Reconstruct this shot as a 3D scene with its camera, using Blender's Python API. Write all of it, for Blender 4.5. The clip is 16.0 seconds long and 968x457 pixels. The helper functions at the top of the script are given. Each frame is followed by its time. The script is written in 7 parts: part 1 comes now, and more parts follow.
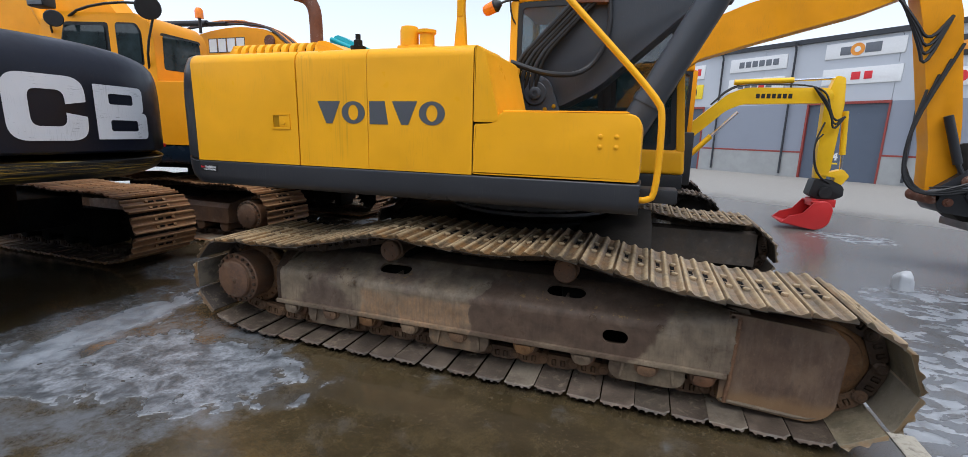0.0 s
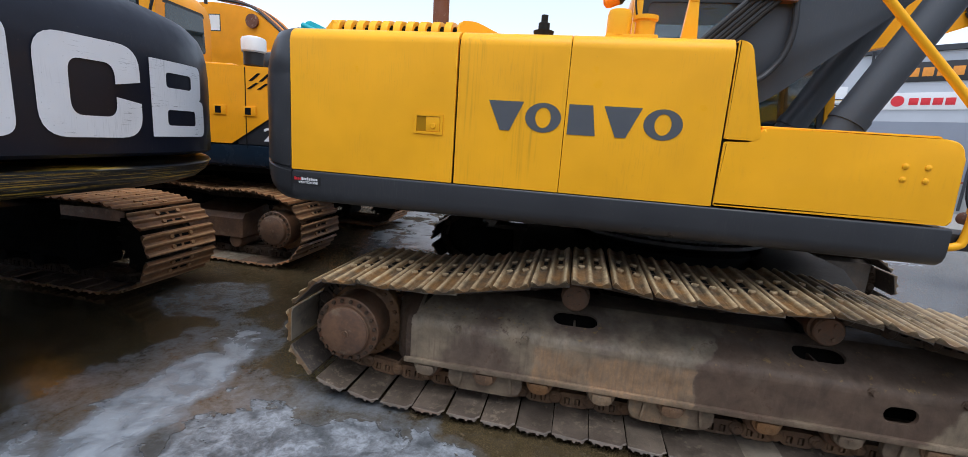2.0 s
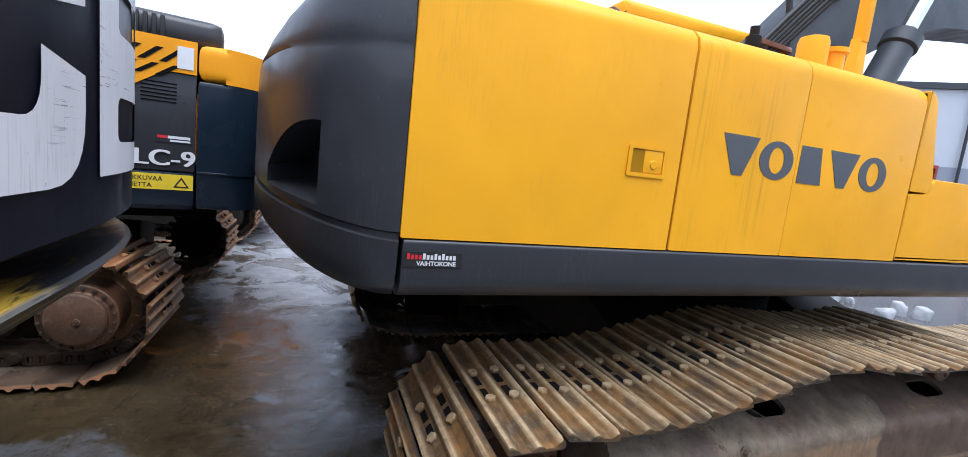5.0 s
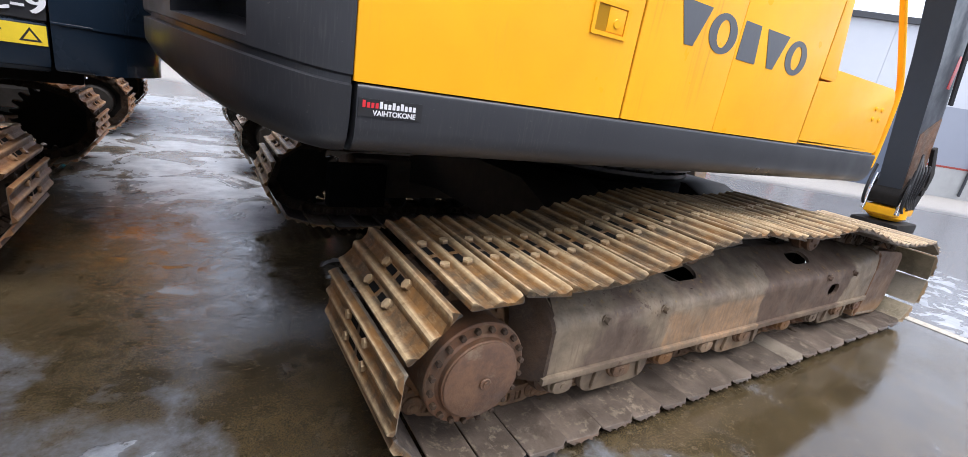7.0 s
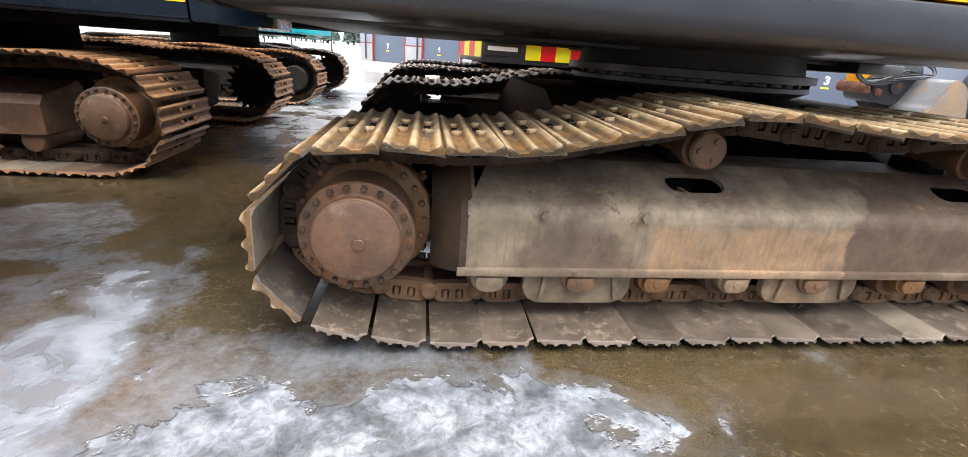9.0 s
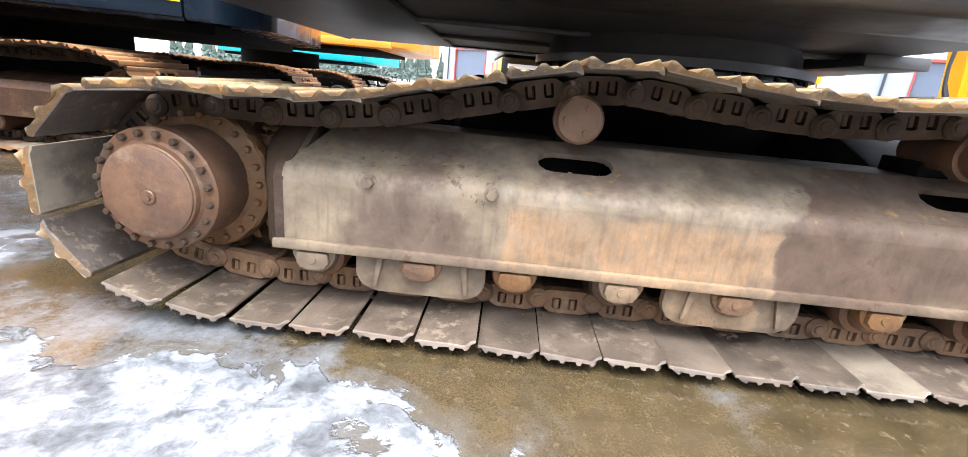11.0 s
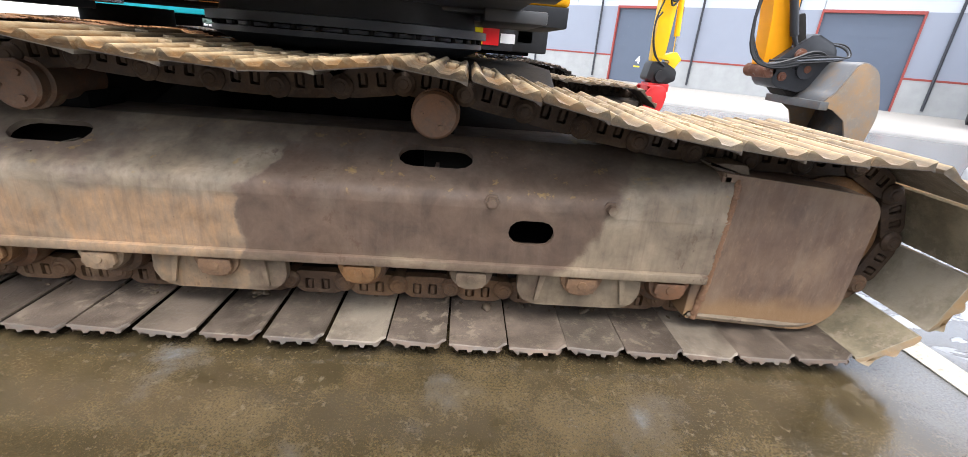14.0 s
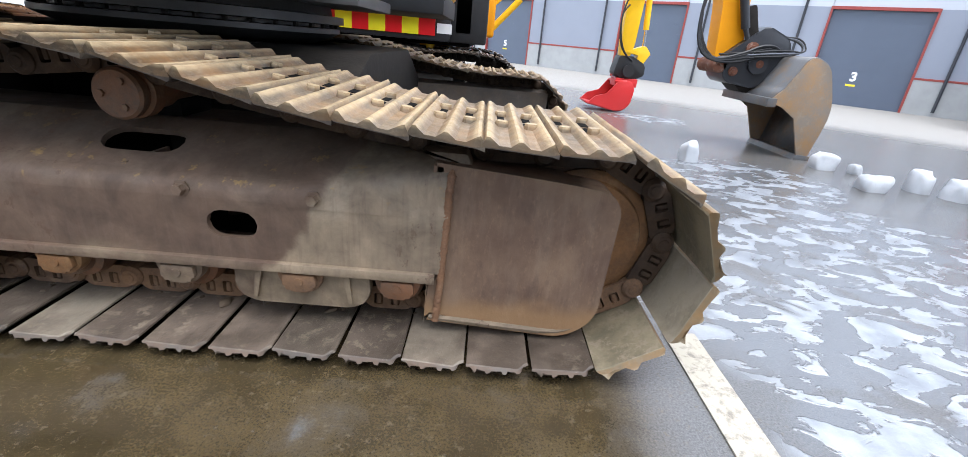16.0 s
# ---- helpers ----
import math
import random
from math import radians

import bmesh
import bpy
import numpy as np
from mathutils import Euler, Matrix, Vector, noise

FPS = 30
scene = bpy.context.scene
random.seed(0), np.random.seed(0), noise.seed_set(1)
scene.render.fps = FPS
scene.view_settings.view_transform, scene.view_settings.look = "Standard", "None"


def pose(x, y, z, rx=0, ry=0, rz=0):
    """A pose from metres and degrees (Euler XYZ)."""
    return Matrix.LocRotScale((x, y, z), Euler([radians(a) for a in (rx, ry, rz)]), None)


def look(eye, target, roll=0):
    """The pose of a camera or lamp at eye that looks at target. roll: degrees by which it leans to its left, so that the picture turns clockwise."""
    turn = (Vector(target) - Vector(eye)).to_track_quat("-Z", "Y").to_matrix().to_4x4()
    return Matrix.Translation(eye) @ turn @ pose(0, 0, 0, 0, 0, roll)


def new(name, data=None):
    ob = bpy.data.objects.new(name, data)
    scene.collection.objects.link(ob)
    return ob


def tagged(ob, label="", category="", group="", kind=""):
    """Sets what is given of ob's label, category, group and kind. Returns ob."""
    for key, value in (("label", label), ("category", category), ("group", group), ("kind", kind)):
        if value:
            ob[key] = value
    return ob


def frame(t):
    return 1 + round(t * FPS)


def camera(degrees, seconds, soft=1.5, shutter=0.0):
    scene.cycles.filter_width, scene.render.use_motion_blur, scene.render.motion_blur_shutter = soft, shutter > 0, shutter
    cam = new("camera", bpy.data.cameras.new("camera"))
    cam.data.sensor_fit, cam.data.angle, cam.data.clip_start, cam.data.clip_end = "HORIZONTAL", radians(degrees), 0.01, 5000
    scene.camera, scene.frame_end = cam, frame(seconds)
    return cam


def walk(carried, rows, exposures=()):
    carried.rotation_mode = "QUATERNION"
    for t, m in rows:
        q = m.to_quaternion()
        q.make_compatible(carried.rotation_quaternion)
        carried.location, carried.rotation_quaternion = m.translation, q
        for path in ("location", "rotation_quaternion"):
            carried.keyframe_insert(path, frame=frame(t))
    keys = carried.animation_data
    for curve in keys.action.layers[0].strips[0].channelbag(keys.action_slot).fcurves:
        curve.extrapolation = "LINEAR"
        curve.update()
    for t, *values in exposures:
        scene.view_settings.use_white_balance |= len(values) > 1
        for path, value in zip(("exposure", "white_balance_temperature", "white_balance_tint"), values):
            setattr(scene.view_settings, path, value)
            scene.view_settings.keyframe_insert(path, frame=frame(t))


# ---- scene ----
cam = camera(92.6, 16.0, soft=0.7)
PATH = [
    (0, (-0.169, 0.059, 1.561), (-0.802, 1.913, 1.158), 1.5),
    (0.5, (-0.549, 0.111, 1.552), (-1.166, 1.968, 1.143), 1.8),
    (1, (-0.966, 0.125, 1.55), (-1.446, 2.022, 1.137), 2.2),
    (1.5, (-1.392, 0.267, 1.557), (-1.837, 2.165, 1.111), 2.1),
    (2, (-1.863, 0.374, 1.563), (-2.242, 2.299, 1.173), 4.0),
    (2.5, (-2.293, 0.453, 1.568), (-2.51, 2.409, 1.213), 4.5),
    (3, (-2.695, 0.664, 1.539), (-2.883, 2.628, 1.21), 4.3),
    (3.5, (-3.027, 0.851, 1.51), (-2.958, 2.812, 1.122), 6.2),
    (4, (-3.317, 1.051, 1.477), (-2.873, 2.954, 1.049), 8.3),
    (4.2, (-3.433, 1.166, 1.478), (-2.956, 3.07, 1.094), 8.0),
    (6.3, (-3.965, 1.655, 1.612), (-2.899, 3.337, 1.43), 4.8),
    (6.5, (-3.947, 1.659, 1.535), (-2.876, 3.311, 1.182), 6.6),
    (7, (-3.885, 1.596, 1.34), (-2.825, 3.188, 0.755), 9.1),
    (7.5, (-3.65, 1.454, 1.185), (-2.833, 3.111, 0.417), 8.3),
    (8, (-3.414, 1.299, 1.114), (-2.853, 3.009, 0.241), 6.1),
    (8.5, (-3.15, 1.204, 1.082), (-2.741, 2.991, 0.285), 4.7),
    (10.8, (-2.082, 1.359, 0.805), (-2.149, 3.264, 0.2), 5.4),
    (11, (-2.026, 1.364, 0.807), (-2.092, 3.275, 0.221), 5.4),
    (11.5, (-1.823, 1.38, 0.863), (-1.781, 3.299, 0.299), 4.8),
    (12, (-1.554, 1.337, 0.95), (-1.43, 3.243, 0.356), 5.7),
    (12.5, (-1.28, 1.366, 0.905), (-1.149, 3.225, 0.18), 5.3),
    (13, (-1.034, 1.397, 0.89), (-0.9, 3.248, 0.143), 5.4),
    (13.5, (-0.726, 1.35, 0.963), (-0.629, 3.21, 0.236), 4.6),
    (14, (-0.485, 1.366, 0.948), (-0.371, 3.223, 0.213), 4.8),
    (14.5, (-0.209, 1.524, 0.892), (-0.087, 3.366, 0.12), 4.9),
    (15, (-0.038, 1.522, 0.928), (0.047, 3.364, 0.153), 4.7),
    (15.5, (0.247, 1.484, 0.974), (0.306, 3.35, 0.257), 5.0),
    (16, (0.469, 1.467, 0.969), (0.521, 3.319, 0.214), 5.4),
]
EXPOSURES = [(0.0, 0.63, 6050, 10), (1.5, 0.86, 5900, 9), (2.5, 0.63, 5900, 11), (3.5, 1.28, 5500, 11), (4.2, 1.59, 5500, 11), (6.3, 0.3, 6300, 14), (6.5, 0.65, 6350, 14), (7.0, 1.61, 6180, 14), (7.5, 2.07, 6400, 12), (8.0, 2.27, 6500, 11), (8.7, 2.12, 6500, 11), (11.0, 2.9, 6260, 11), (11.5, 2.9, 6260, 11), (12.0, 2.65, 6260, 11), (13.2, 2.9, 6210, 11), (14.0, 2.07, 6350, 11), (14.5, 2.12, 6400, 11), (15.0, 2.27, 6350, 11), (15.5, 1.42, 6100, 10), (16.0, 1.72, 6000, 10)]
walk(cam, [(t, look(eye, target, roll)) for t, eye, target, roll in PATH], EXPOSURES)

# ---- world and light: a flat, bright overcast sky ----
SUN_EL, SUN_ROT = radians(71), radians(215)
world = bpy.data.worlds.new("overcast")
scene.world = world
world.use_nodes = True
wn, wl = world.node_tree.nodes, world.node_tree.links
sky = wn.new("ShaderNodeTexSky")
sky.sky_type, sky.sun_disc, sky.sun_elevation, sky.sun_rotation = "NISHITA", False, SUN_EL, SUN_ROT
sky.air_density, sky.dust_density, sky.ozone_density = 1.0, 1.2, 1.0
grey = wn.new("ShaderNodeHueSaturation")
grey.inputs["Saturation"].default_value = 0.35
wl.new(sky.outputs[0], grey.inputs["Color"])
wl.new(grey.outputs[0], wn["Background"].inputs["Color"])
wn["Background"].inputs["Strength"].default_value = 0.15
sun = new("sun", bpy.data.lights.new("sun", "SUN"))
sun.data.energy, sun.data.angle, sun.data.color = 1.5, radians(50), (1.0, 0.97, 0.93)
sun.matrix_world = look((0, 0, 30), (-5.5, 9, 0))

# ---- materials ----
class Nodes:
    """A small wrapper round a node tree."""

    def __init__(self, name):
        self.mat = bpy.data.materials.new(name)
        self.mat.use_nodes = True
        self.t = self.mat.node_tree
        self.b = self.t.nodes["Principled BSDF"]

    def put(self, value, socket):
        if isinstance(value, (int, float)):
            socket.default_value = value
        elif isinstance(value, tuple):
            socket.default_value = (*value, 1.0)[: len(socket.default_value)]
        else:
            self.t.links.new(value, socket)

    def coord(self, kind="Object", scale=None):
        c = self.t.nodes.new("ShaderNodeTexCoord").outputs[kind]
        if scale is None:
            return c
        m = self.t.nodes.new("ShaderNodeMapping")
        m.inputs["Scale"].default_value = scale
        self.t.links.new(c, m.inputs["Vector"])
        return m.outputs[0]

    def world_at(self, scale=None):
        c = self.t.nodes.new("ShaderNodeNewGeometry").outputs["Position"]
        if scale is None:
            return c
        m = self.t.nodes.new("ShaderNodeMapping")
        m.inputs["Scale"].default_value = scale
        self.t.links.new(c, m.inputs["Vector"])
        return m.outputs[0]

    def noise(self, size, detail=5.0, rough=0.55, vec=None, distortion=0.0):
        n = self.t.nodes.new("ShaderNodeTexNoise")
        n.inputs["Scale"].default_value, n.inputs["Detail"].default_value = 1.0 / size, detail
        n.inputs["Roughness"].default_value, n.inputs["Distortion"].default_value = rough, distortion
        self.t.links.new(vec if vec is not None else self.coord(), n.inputs["Vector"])
        return n.outputs["Fac"]

    def ramp(self, fac, *stops):
        r = self.t.nodes.new("ShaderNodeValToRGB")
        while len(r.color_ramp.elements) < len(stops):
            r.color_ramp.elements.new(0.5)
        for e, (p, c) in zip(r.color_ramp.elements, stops):
            e.position, e.color = p, (c, c, c, 1) if isinstance(c, (int, float)) else (*c, 1)
        self.put(fac, r.inputs[0])
        return r.outputs[0]

    def mix(self, fac, a, b, blend="MIX"):
        m = self.t.nodes.new("ShaderNodeMix")
        m.data_type, m.blend_type = "RGBA", blend
        self.put(fac, m.inputs[0])
        self.put(a, m.inputs[6])
        self.put(b, m.inputs[7])
        return m.outputs[2]

    def math(self, op, a, b=0.0, c=None, clamp=False):
        m = self.t.nodes.new("ShaderNodeMath")
        m.operation, m.use_clamp = op, clamp
        self.put(a, m.inputs[0])
        self.put(b, m.inputs[1])
        if c is not None:
            self.put(c, m.inputs[2])
        return m.outputs[0]

    def xyz(self, vec):
        s = self.t.nodes.new("ShaderNodeSeparateXYZ")
        self.t.links.new(vec, s.inputs[0])
        return s.outputs

    def step(self, v, lo, hi):
        m = self.t.nodes.new("ShaderNodeMapRange")
        m.interpolation_type = "SMOOTHSTEP"
        self.put(v, m.inputs[0])
        m.inputs[1].default_value, m.inputs[2].default_value = lo, hi
        return m.outputs[0]

    def random(self):
        return self.t.nodes.new("ShaderNodeObjectInfo").outputs["Random"]

    def bump(self, height, strength=0.3, dist=0.01):
        n = self.t.nodes.new("ShaderNodeBump")
        n.inputs["Strength"].default_value, n.inputs["Distance"].default_value = strength, dist
        self.put(height, n.inputs["Height"])
        self.t.links.new(n.outputs[0], self.b.inputs["Normal"])

    def done(self, color, rough=0.5, metal=0.0, coat=0.0, spec=None):
        self.put(color, self.b.inputs["Base Color"])
        self.put(rough, self.b.inputs["Roughness"])
        self.put(metal, self.b.inputs["Metallic"])
        self.put(coat, self.b.inputs["Coat Weight"])
        if spec is not None:
            self.put(spec, self.b.inputs["Specular IOR Level"])
        return self.mat


def painted(name, color, rough=0.36, dirt=(0.16, 0.13, 0.10), dirty=0.25, coat=0.03, spec=0.35, scratch=0.0, scratch_color=(0.12, 0.09, 0.07), rain=0.0):
    """Machine paint: slightly faded in clouds, streaked by rain, with dust and small chips."""
    n = Nodes(name)
    p = n.world_at()
    fade = n.ramp(n.noise(0.6, 3, vec=p), (0.3, 0.88), (0.7, 1.06))
    c = n.mix(1.0, color, fade, "MULTIPLY")
    streak = n.noise(0.03, 4, vec=n.world_at((6.0, 6.0, 0.35)))
    d = n.math("MULTIPLY", n.ramp(streak, (0.52, 0.0), (0.78, 1.0)), n.ramp(n.noise(0.35, 3, vec=p), (0.45, 0.0), (0.7, 1.0)))
    c = n.mix(n.math("MULTIPLY", d, dirty), c, dirt)
    speck = n.ramp(n.noise(0.012, 2, vec=p), (0.70, 0.0), (0.76, 1.0))
    c = n.mix(n.math("MULTIPLY", speck, dirty), c, dirt)
    if rain:                                # long thin streaks that rain has left below the panel edge
        line = n.ramp(n.noise(0.016, 3, 0.5, vec=n.world_at((1.0, 1.0, 0.025))), (0.50, 0.0), (0.72, 1.0))
        line = n.math("MULTIPLY", line, n.ramp(n.noise(0.22, 3, 0.5, vec=n.world_at((1.0, 1.0, 0.35))), (0.46, 0.0), (0.58, 1.0)))
        c = n.mix(n.math("MULTIPLY", line, rain), c, (0.30, 0.17, 0.03))
    if scratch:
        s = n.math("MULTIPLY", n.ramp(n.noise(0.05, 6, 0.7, vec=n.world_at((0.5, 0.5, 9.0))), (0.64 - 0.06 * scratch, 0.0), (0.67 - 0.06 * scratch, 1.0)), scratch)
        s = n.math("MULTIPLY", s, n.ramp(n.noise(0.30, 3, 0.5, vec=n.world_at((1.0, 1.0, 2.0))), (0.50, 0.0), (0.62, 1.0)))
        c = n.mix(s, c, scratch_color)
    n.bump(n.noise(0.25, 2, vec=p), 0.06, 0.02)
    return n.done(c, n.ramp(n.noise(0.2, 4, vec=p), (0.3, rough * 0.8), (0.75, min(1.0, rough * 1.5))), 0.0, coat, spec)


def steel(name, base, rust, worn=(0.42, 0.37, 0.30), amount=0.5, rough=0.55, metal=0.35, fine=0.02):
    """Dirty steel: bare or painted ground, rust in clouds and grain, dried mud."""
    n = Nodes(name)
    p = n.world_at()
    k = n.ramp(n.math("ADD", n.math("MULTIPLY", n.noise(0.22, 6, 0.65, vec=p), 0.7), n.math("MULTIPLY", n.noise(fine, 4, 0.7, vec=p), 0.3)), (0.55 - 0.22 * amount, 0.0), (0.75 - 0.22 * amount, 1.0))
    c = n.mix(k, base, rust)
    w = n.ramp(n.noise(0.09, 5, 0.7, vec=p), (0.56, 0.0), (0.68, 1.0))
    c = n.mix(n.math("MULTIPLY", w, 0.5), c, worn)
    n.bump(n.noise(fine, 5, 0.7, vec=p), 0.35, 0.006)
    return n.done(c, n.ramp(n.noise(0.1, 4, vec=p), (0.3, rough * 0.75), (0.7, min(1.0, rough * 1.3))), metal)


def plain(name, color, rough=0.5, metal=0.0, vary=0.12, bump=0.1, size=0.08, spec=None):
    n = Nodes(name)
    p = n.world_at()
    c = n.mix(1.0, color, n.ramp(n.noise(size, 5, 0.6, vec=p), (0.25, 1.0 - vary), (0.75, 1.0 + vary)), "MULTIPLY")
    n.bump(n.noise(size * 0.3, 3, vec=p), bump, 0.004)
    return n.done(c, rough, metal, 0.0, spec)


YELLOW = painted("yellow_paint", (0.92, 0.430, 0.012), 0.32, dirty=0.18, coat=0.0, spec=0.18)
YELLOW_RAIN = painted("rain_streaked_yellow_paint", (0.92, 0.430, 0.012), 0.32, dirty=0.18, coat=0.0, spec=0.18, rain=0.4)
# darkened yellow: carries the latch recess's shade, also colours the bracket bolts
DARK_YELLOW = painted("dark_grimy_yellow_paint", (0.40, 0.19, 0.002), 0.45, dirty=0.8, coat=0.0, spec=0.15)
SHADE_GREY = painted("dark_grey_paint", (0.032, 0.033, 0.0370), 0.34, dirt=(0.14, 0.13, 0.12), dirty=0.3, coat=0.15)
BOOM_GREY = painted("boom_grey_paint", (0.045, 0.051, 0.060), 0.40, dirt=(0.13, 0.125, 0.12), dirty=0.3, coat=0.1)
NAVY = painted("navy_black_paint", (0.0065, 0.0085, 0.017), 0.40, dirt=(0.08, 0.075, 0.07), dirty=0.25, coat=0.08, spec=0.3)
NAVY_BLUE = painted("dark_blue_paint", (0.008, 0.016, 0.028), 0.22, dirty=0.12, coat=0.25)
ORANGE = painted("orange_paint", (0.88, 0.35, 0.006), 0.36, dirty=0.25, coat=0.0, spec=0.22)
RED_ORANGE = painted("faded_orange_paint", (0.70, 0.26, 0.03), 0.45, dirty=0.5, coat=0.1)
LEMON = painted("lemon_yellow_paint", (0.88, 0.52, 0.008), 0.35, dirty=0.3)
TEAL = painted("teal_paint", (0.01, 0.33, 0.38), 0.35, dirty=0.2)
RED = painted("red_paint", (0.55, 0.03, 0.03), 0.38, dirty=0.3)
WHITE = painted("white_paint", (0.78, 0.78, 0.76), 0.4, dirty=0.2)
WORN_WHITE = painted("scratched_white_letter_paint", (0.74, 0.75, 0.78), 0.5, dirt=(0.03, 0.035, 0.05), dirty=0.4, coat=0.0, scratch=0.75, scratch_color=(0.06, 0.065, 0.08))


def scraped():
    """Black paint scraped along its length down to yellow and bare grey."""
    n = Nodes("scraped_black_and_yellow_paint")
    fine = n.ramp(n.noise(0.05, 7, 0.7, vec=n.world_at((0.3, 0.10, 7.0))), (0.53, 0.0), (0.56, 1.0))
    zone = n.ramp(n.noise(0.35, 3, 0.5, vec=n.world_at((1.0, 0.6, 2.0))), (0.40, 0.0), (0.52, 1.0))
    c = n.mix(n.math("MULTIPLY", fine, zone), (0.008, 0.009, 0.012), (0.62, 0.40, 0.05))
    bare = n.ramp(n.noise(0.06, 6, 0.65, vec=n.world_at((0.3, 0.12, 4.0))), (0.58, 0.0), (0.61, 0.7))
    c = n.mix(bare, c, (0.16, 0.15, 0.12))
    n.bump(fine, 0.2, 0.003)
    return n.done(c, 0.40)


SCRAPED = scraped()
DECAL_GREY = plain("grey_decal_film", (0.085, 0.09, 0.10), 0.4, vary=0.05)
BLACK = plain("black_rubber", (0.012, 0.012, 0.013), 0.55, vary=0.3)
# near-black that paints in the shade of undersides, gaps, holes and recesses
UNDER = plain("shade_black_fill", (0.007, 0.007, 0.007), 0.85, vary=0.4, spec=0.08)
BELLY = plain("oily_dark_grey_plate", (0.070, 0.070, 0.072), 0.42, 0.0, 0.35, 0.15, size=0.3, spec=0.5)
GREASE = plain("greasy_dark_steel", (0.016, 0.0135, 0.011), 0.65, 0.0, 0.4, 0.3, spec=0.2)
CHROME = plain("chrome_rod", (0.75, 0.76, 0.78), 0.18, 1.0, 0.03, 0.0)
RUSTY = steel("rusty_steel", (0.10, 0.066, 0.044), (0.19, 0.088, 0.042), worn=(0.25, 0.18, 0.11), amount=0.6, fine=0.014)
BROWN = steel("brown_painted_steel", (0.092, 0.050, 0.031), (0.175, 0.090, 0.046), worn=(0.24, 0.18, 0.115), amount=0.5, rough=0.6, metal=0.1)
SPROCKET_RUST = steel("orange_rusted_sprocket", (0.115, 0.062, 0.030), (0.23, 0.112, 0.042), worn=(0.28, 0.18, 0.09), amount=0.7, fine=0.012)
PIPE_RUST = steel("rusty_exhaust", (0.11, 0.045, 0.03), (0.16, 0.06, 0.03), amount=0.8, rough=0.8, metal=0.0)


def pad_steel(name, ridge, web, rust, inside, dusty=0.0):
    """Track pads: pale worn ridges, darker webs with ochre rust and dried clay, grey-brown inner faces, a little different from pad to pad."""
    n = Nodes(name)
    p = n.world_at()
    o = n.xyz(n.coord())
    k = n.ramp(n.noise(0.14, 6, 0.68, vec=p), (0.40, 0.0), (0.62, 1.0))
    c = n.mix(k, web, rust)
    clay = n.ramp(n.noise(0.035, 5, 0.7, vec=n.world_at((2.0, 0.7, 2.0))), (0.52, 0.0), (0.66, 1.0))
    c = n.mix(n.math("MULTIPLY", clay, 0.4), c, tuple(0.7 * v for v in ridge))
    if dusty:                               # dry grey clay on the pads towards the idler
        front_end = n.step(n.math("ADD", n.xyz(p)[0], n.math("MULTIPLY", n.noise(0.3, 3, vec=p), 0.6)), -0.6, 0.7)
        c = n.mix(n.math("MULTIPLY", front_end, n.ramp(n.noise(0.09, 5, 0.65, vec=p), (0.35, 0.45 * dusty), (0.6, dusty))), c, (0.30, 0.25, 0.185))
    worn = n.math("MULTIPLY", n.step(o[2], 0.012, 0.022), n.ramp(n.noise(0.06, 5, 0.7, vec=p), (0.32, 0.25), (0.58, 1.0)))
    c = n.mix(n.math("MULTIPLY", worn, 0.92), c, ridge)
    stain = n.mix(n.ramp(n.noise(0.16, 6, 0.7, vec=p), (0.42, 0.0), (0.60, 1.0)), inside, tuple(1.75 * v for v in inside))
    pale = n.ramp(n.noise(0.05, 6, 0.75, vec=p), (0.53, 0.0), (0.60, 0.75))
    stain = n.mix(n.math("MULTIPLY", pale, n.ramp(n.noise(0.35, 3, vec=p), (0.42, 0.1), (0.58, 1.0))), stain, (0.24, 0.195, 0.14))
    inner = n.math("SUBTRACT", 1.0, n.step(o[2], -0.0050, -0.0015))
    c = n.mix(inner, c, stain)
    own = n.math("FRACT", n.math("MULTIPLY", n.random(), 7.31))
    c = n.mix(n.math("MULTIPLY", n.math("MULTIPLY", inner, n.step(own, 0.60, 0.95)), n.ramp(n.noise(0.10, 5, 0.65, vec=p), (0.36, 0.25), (0.56, 0.85))), c, (0.235, 0.200, 0.150))
    v = n.math("ADD", n.math("MULTIPLY", n.random(), 0.55), 0.70)
    shade = n.t.nodes.new("ShaderNodeCombineColor")
    for s in shade.inputs:
        n.put(v, s)
    c = n.mix(1.0, c, shade.outputs[0], "MULTIPLY")
    n.bump(n.math("ADD", n.noise(0.015, 5, 0.7, vec=p), n.math("MULTIPLY", clay, 0.5)), 0.4, 0.004)
    return n.done(c, n.ramp(n.noise(0.08, 4, vec=p), (0.3, 0.34), (0.7, 0.62)), 0.2)


PAD = pad_steel("worn_track_pad_steel", (0.46, 0.35, 0.205), (0.074, 0.052, 0.031), (0.205, 0.105, 0.034), (0.066, 0.054, 0.046), 0.5)
# lower-run pads: muddy, with shade near the ground darkened into the copy
PAD_SHADED = pad_steel("shaded_muddy_track_pad_steel", (0.115, 0.088, 0.058), (0.07, 0.055, 0.042), (0.10, 0.06, 0.035), (0.080, 0.061, 0.046))
PAD_DRY = pad_steel("dusty_track_pad_steel", (0.27, 0.22, 0.145), (0.13, 0.10, 0.06), (0.20, 0.12, 0.05), (0.125, 0.105, 0.068))
PAD_RUST = pad_steel("rusty_track_pad_steel", (0.48, 0.28, 0.135), (0.19, 0.10, 0.05), (0.28, 0.12, 0.045), (0.09, 0.06, 0.04))
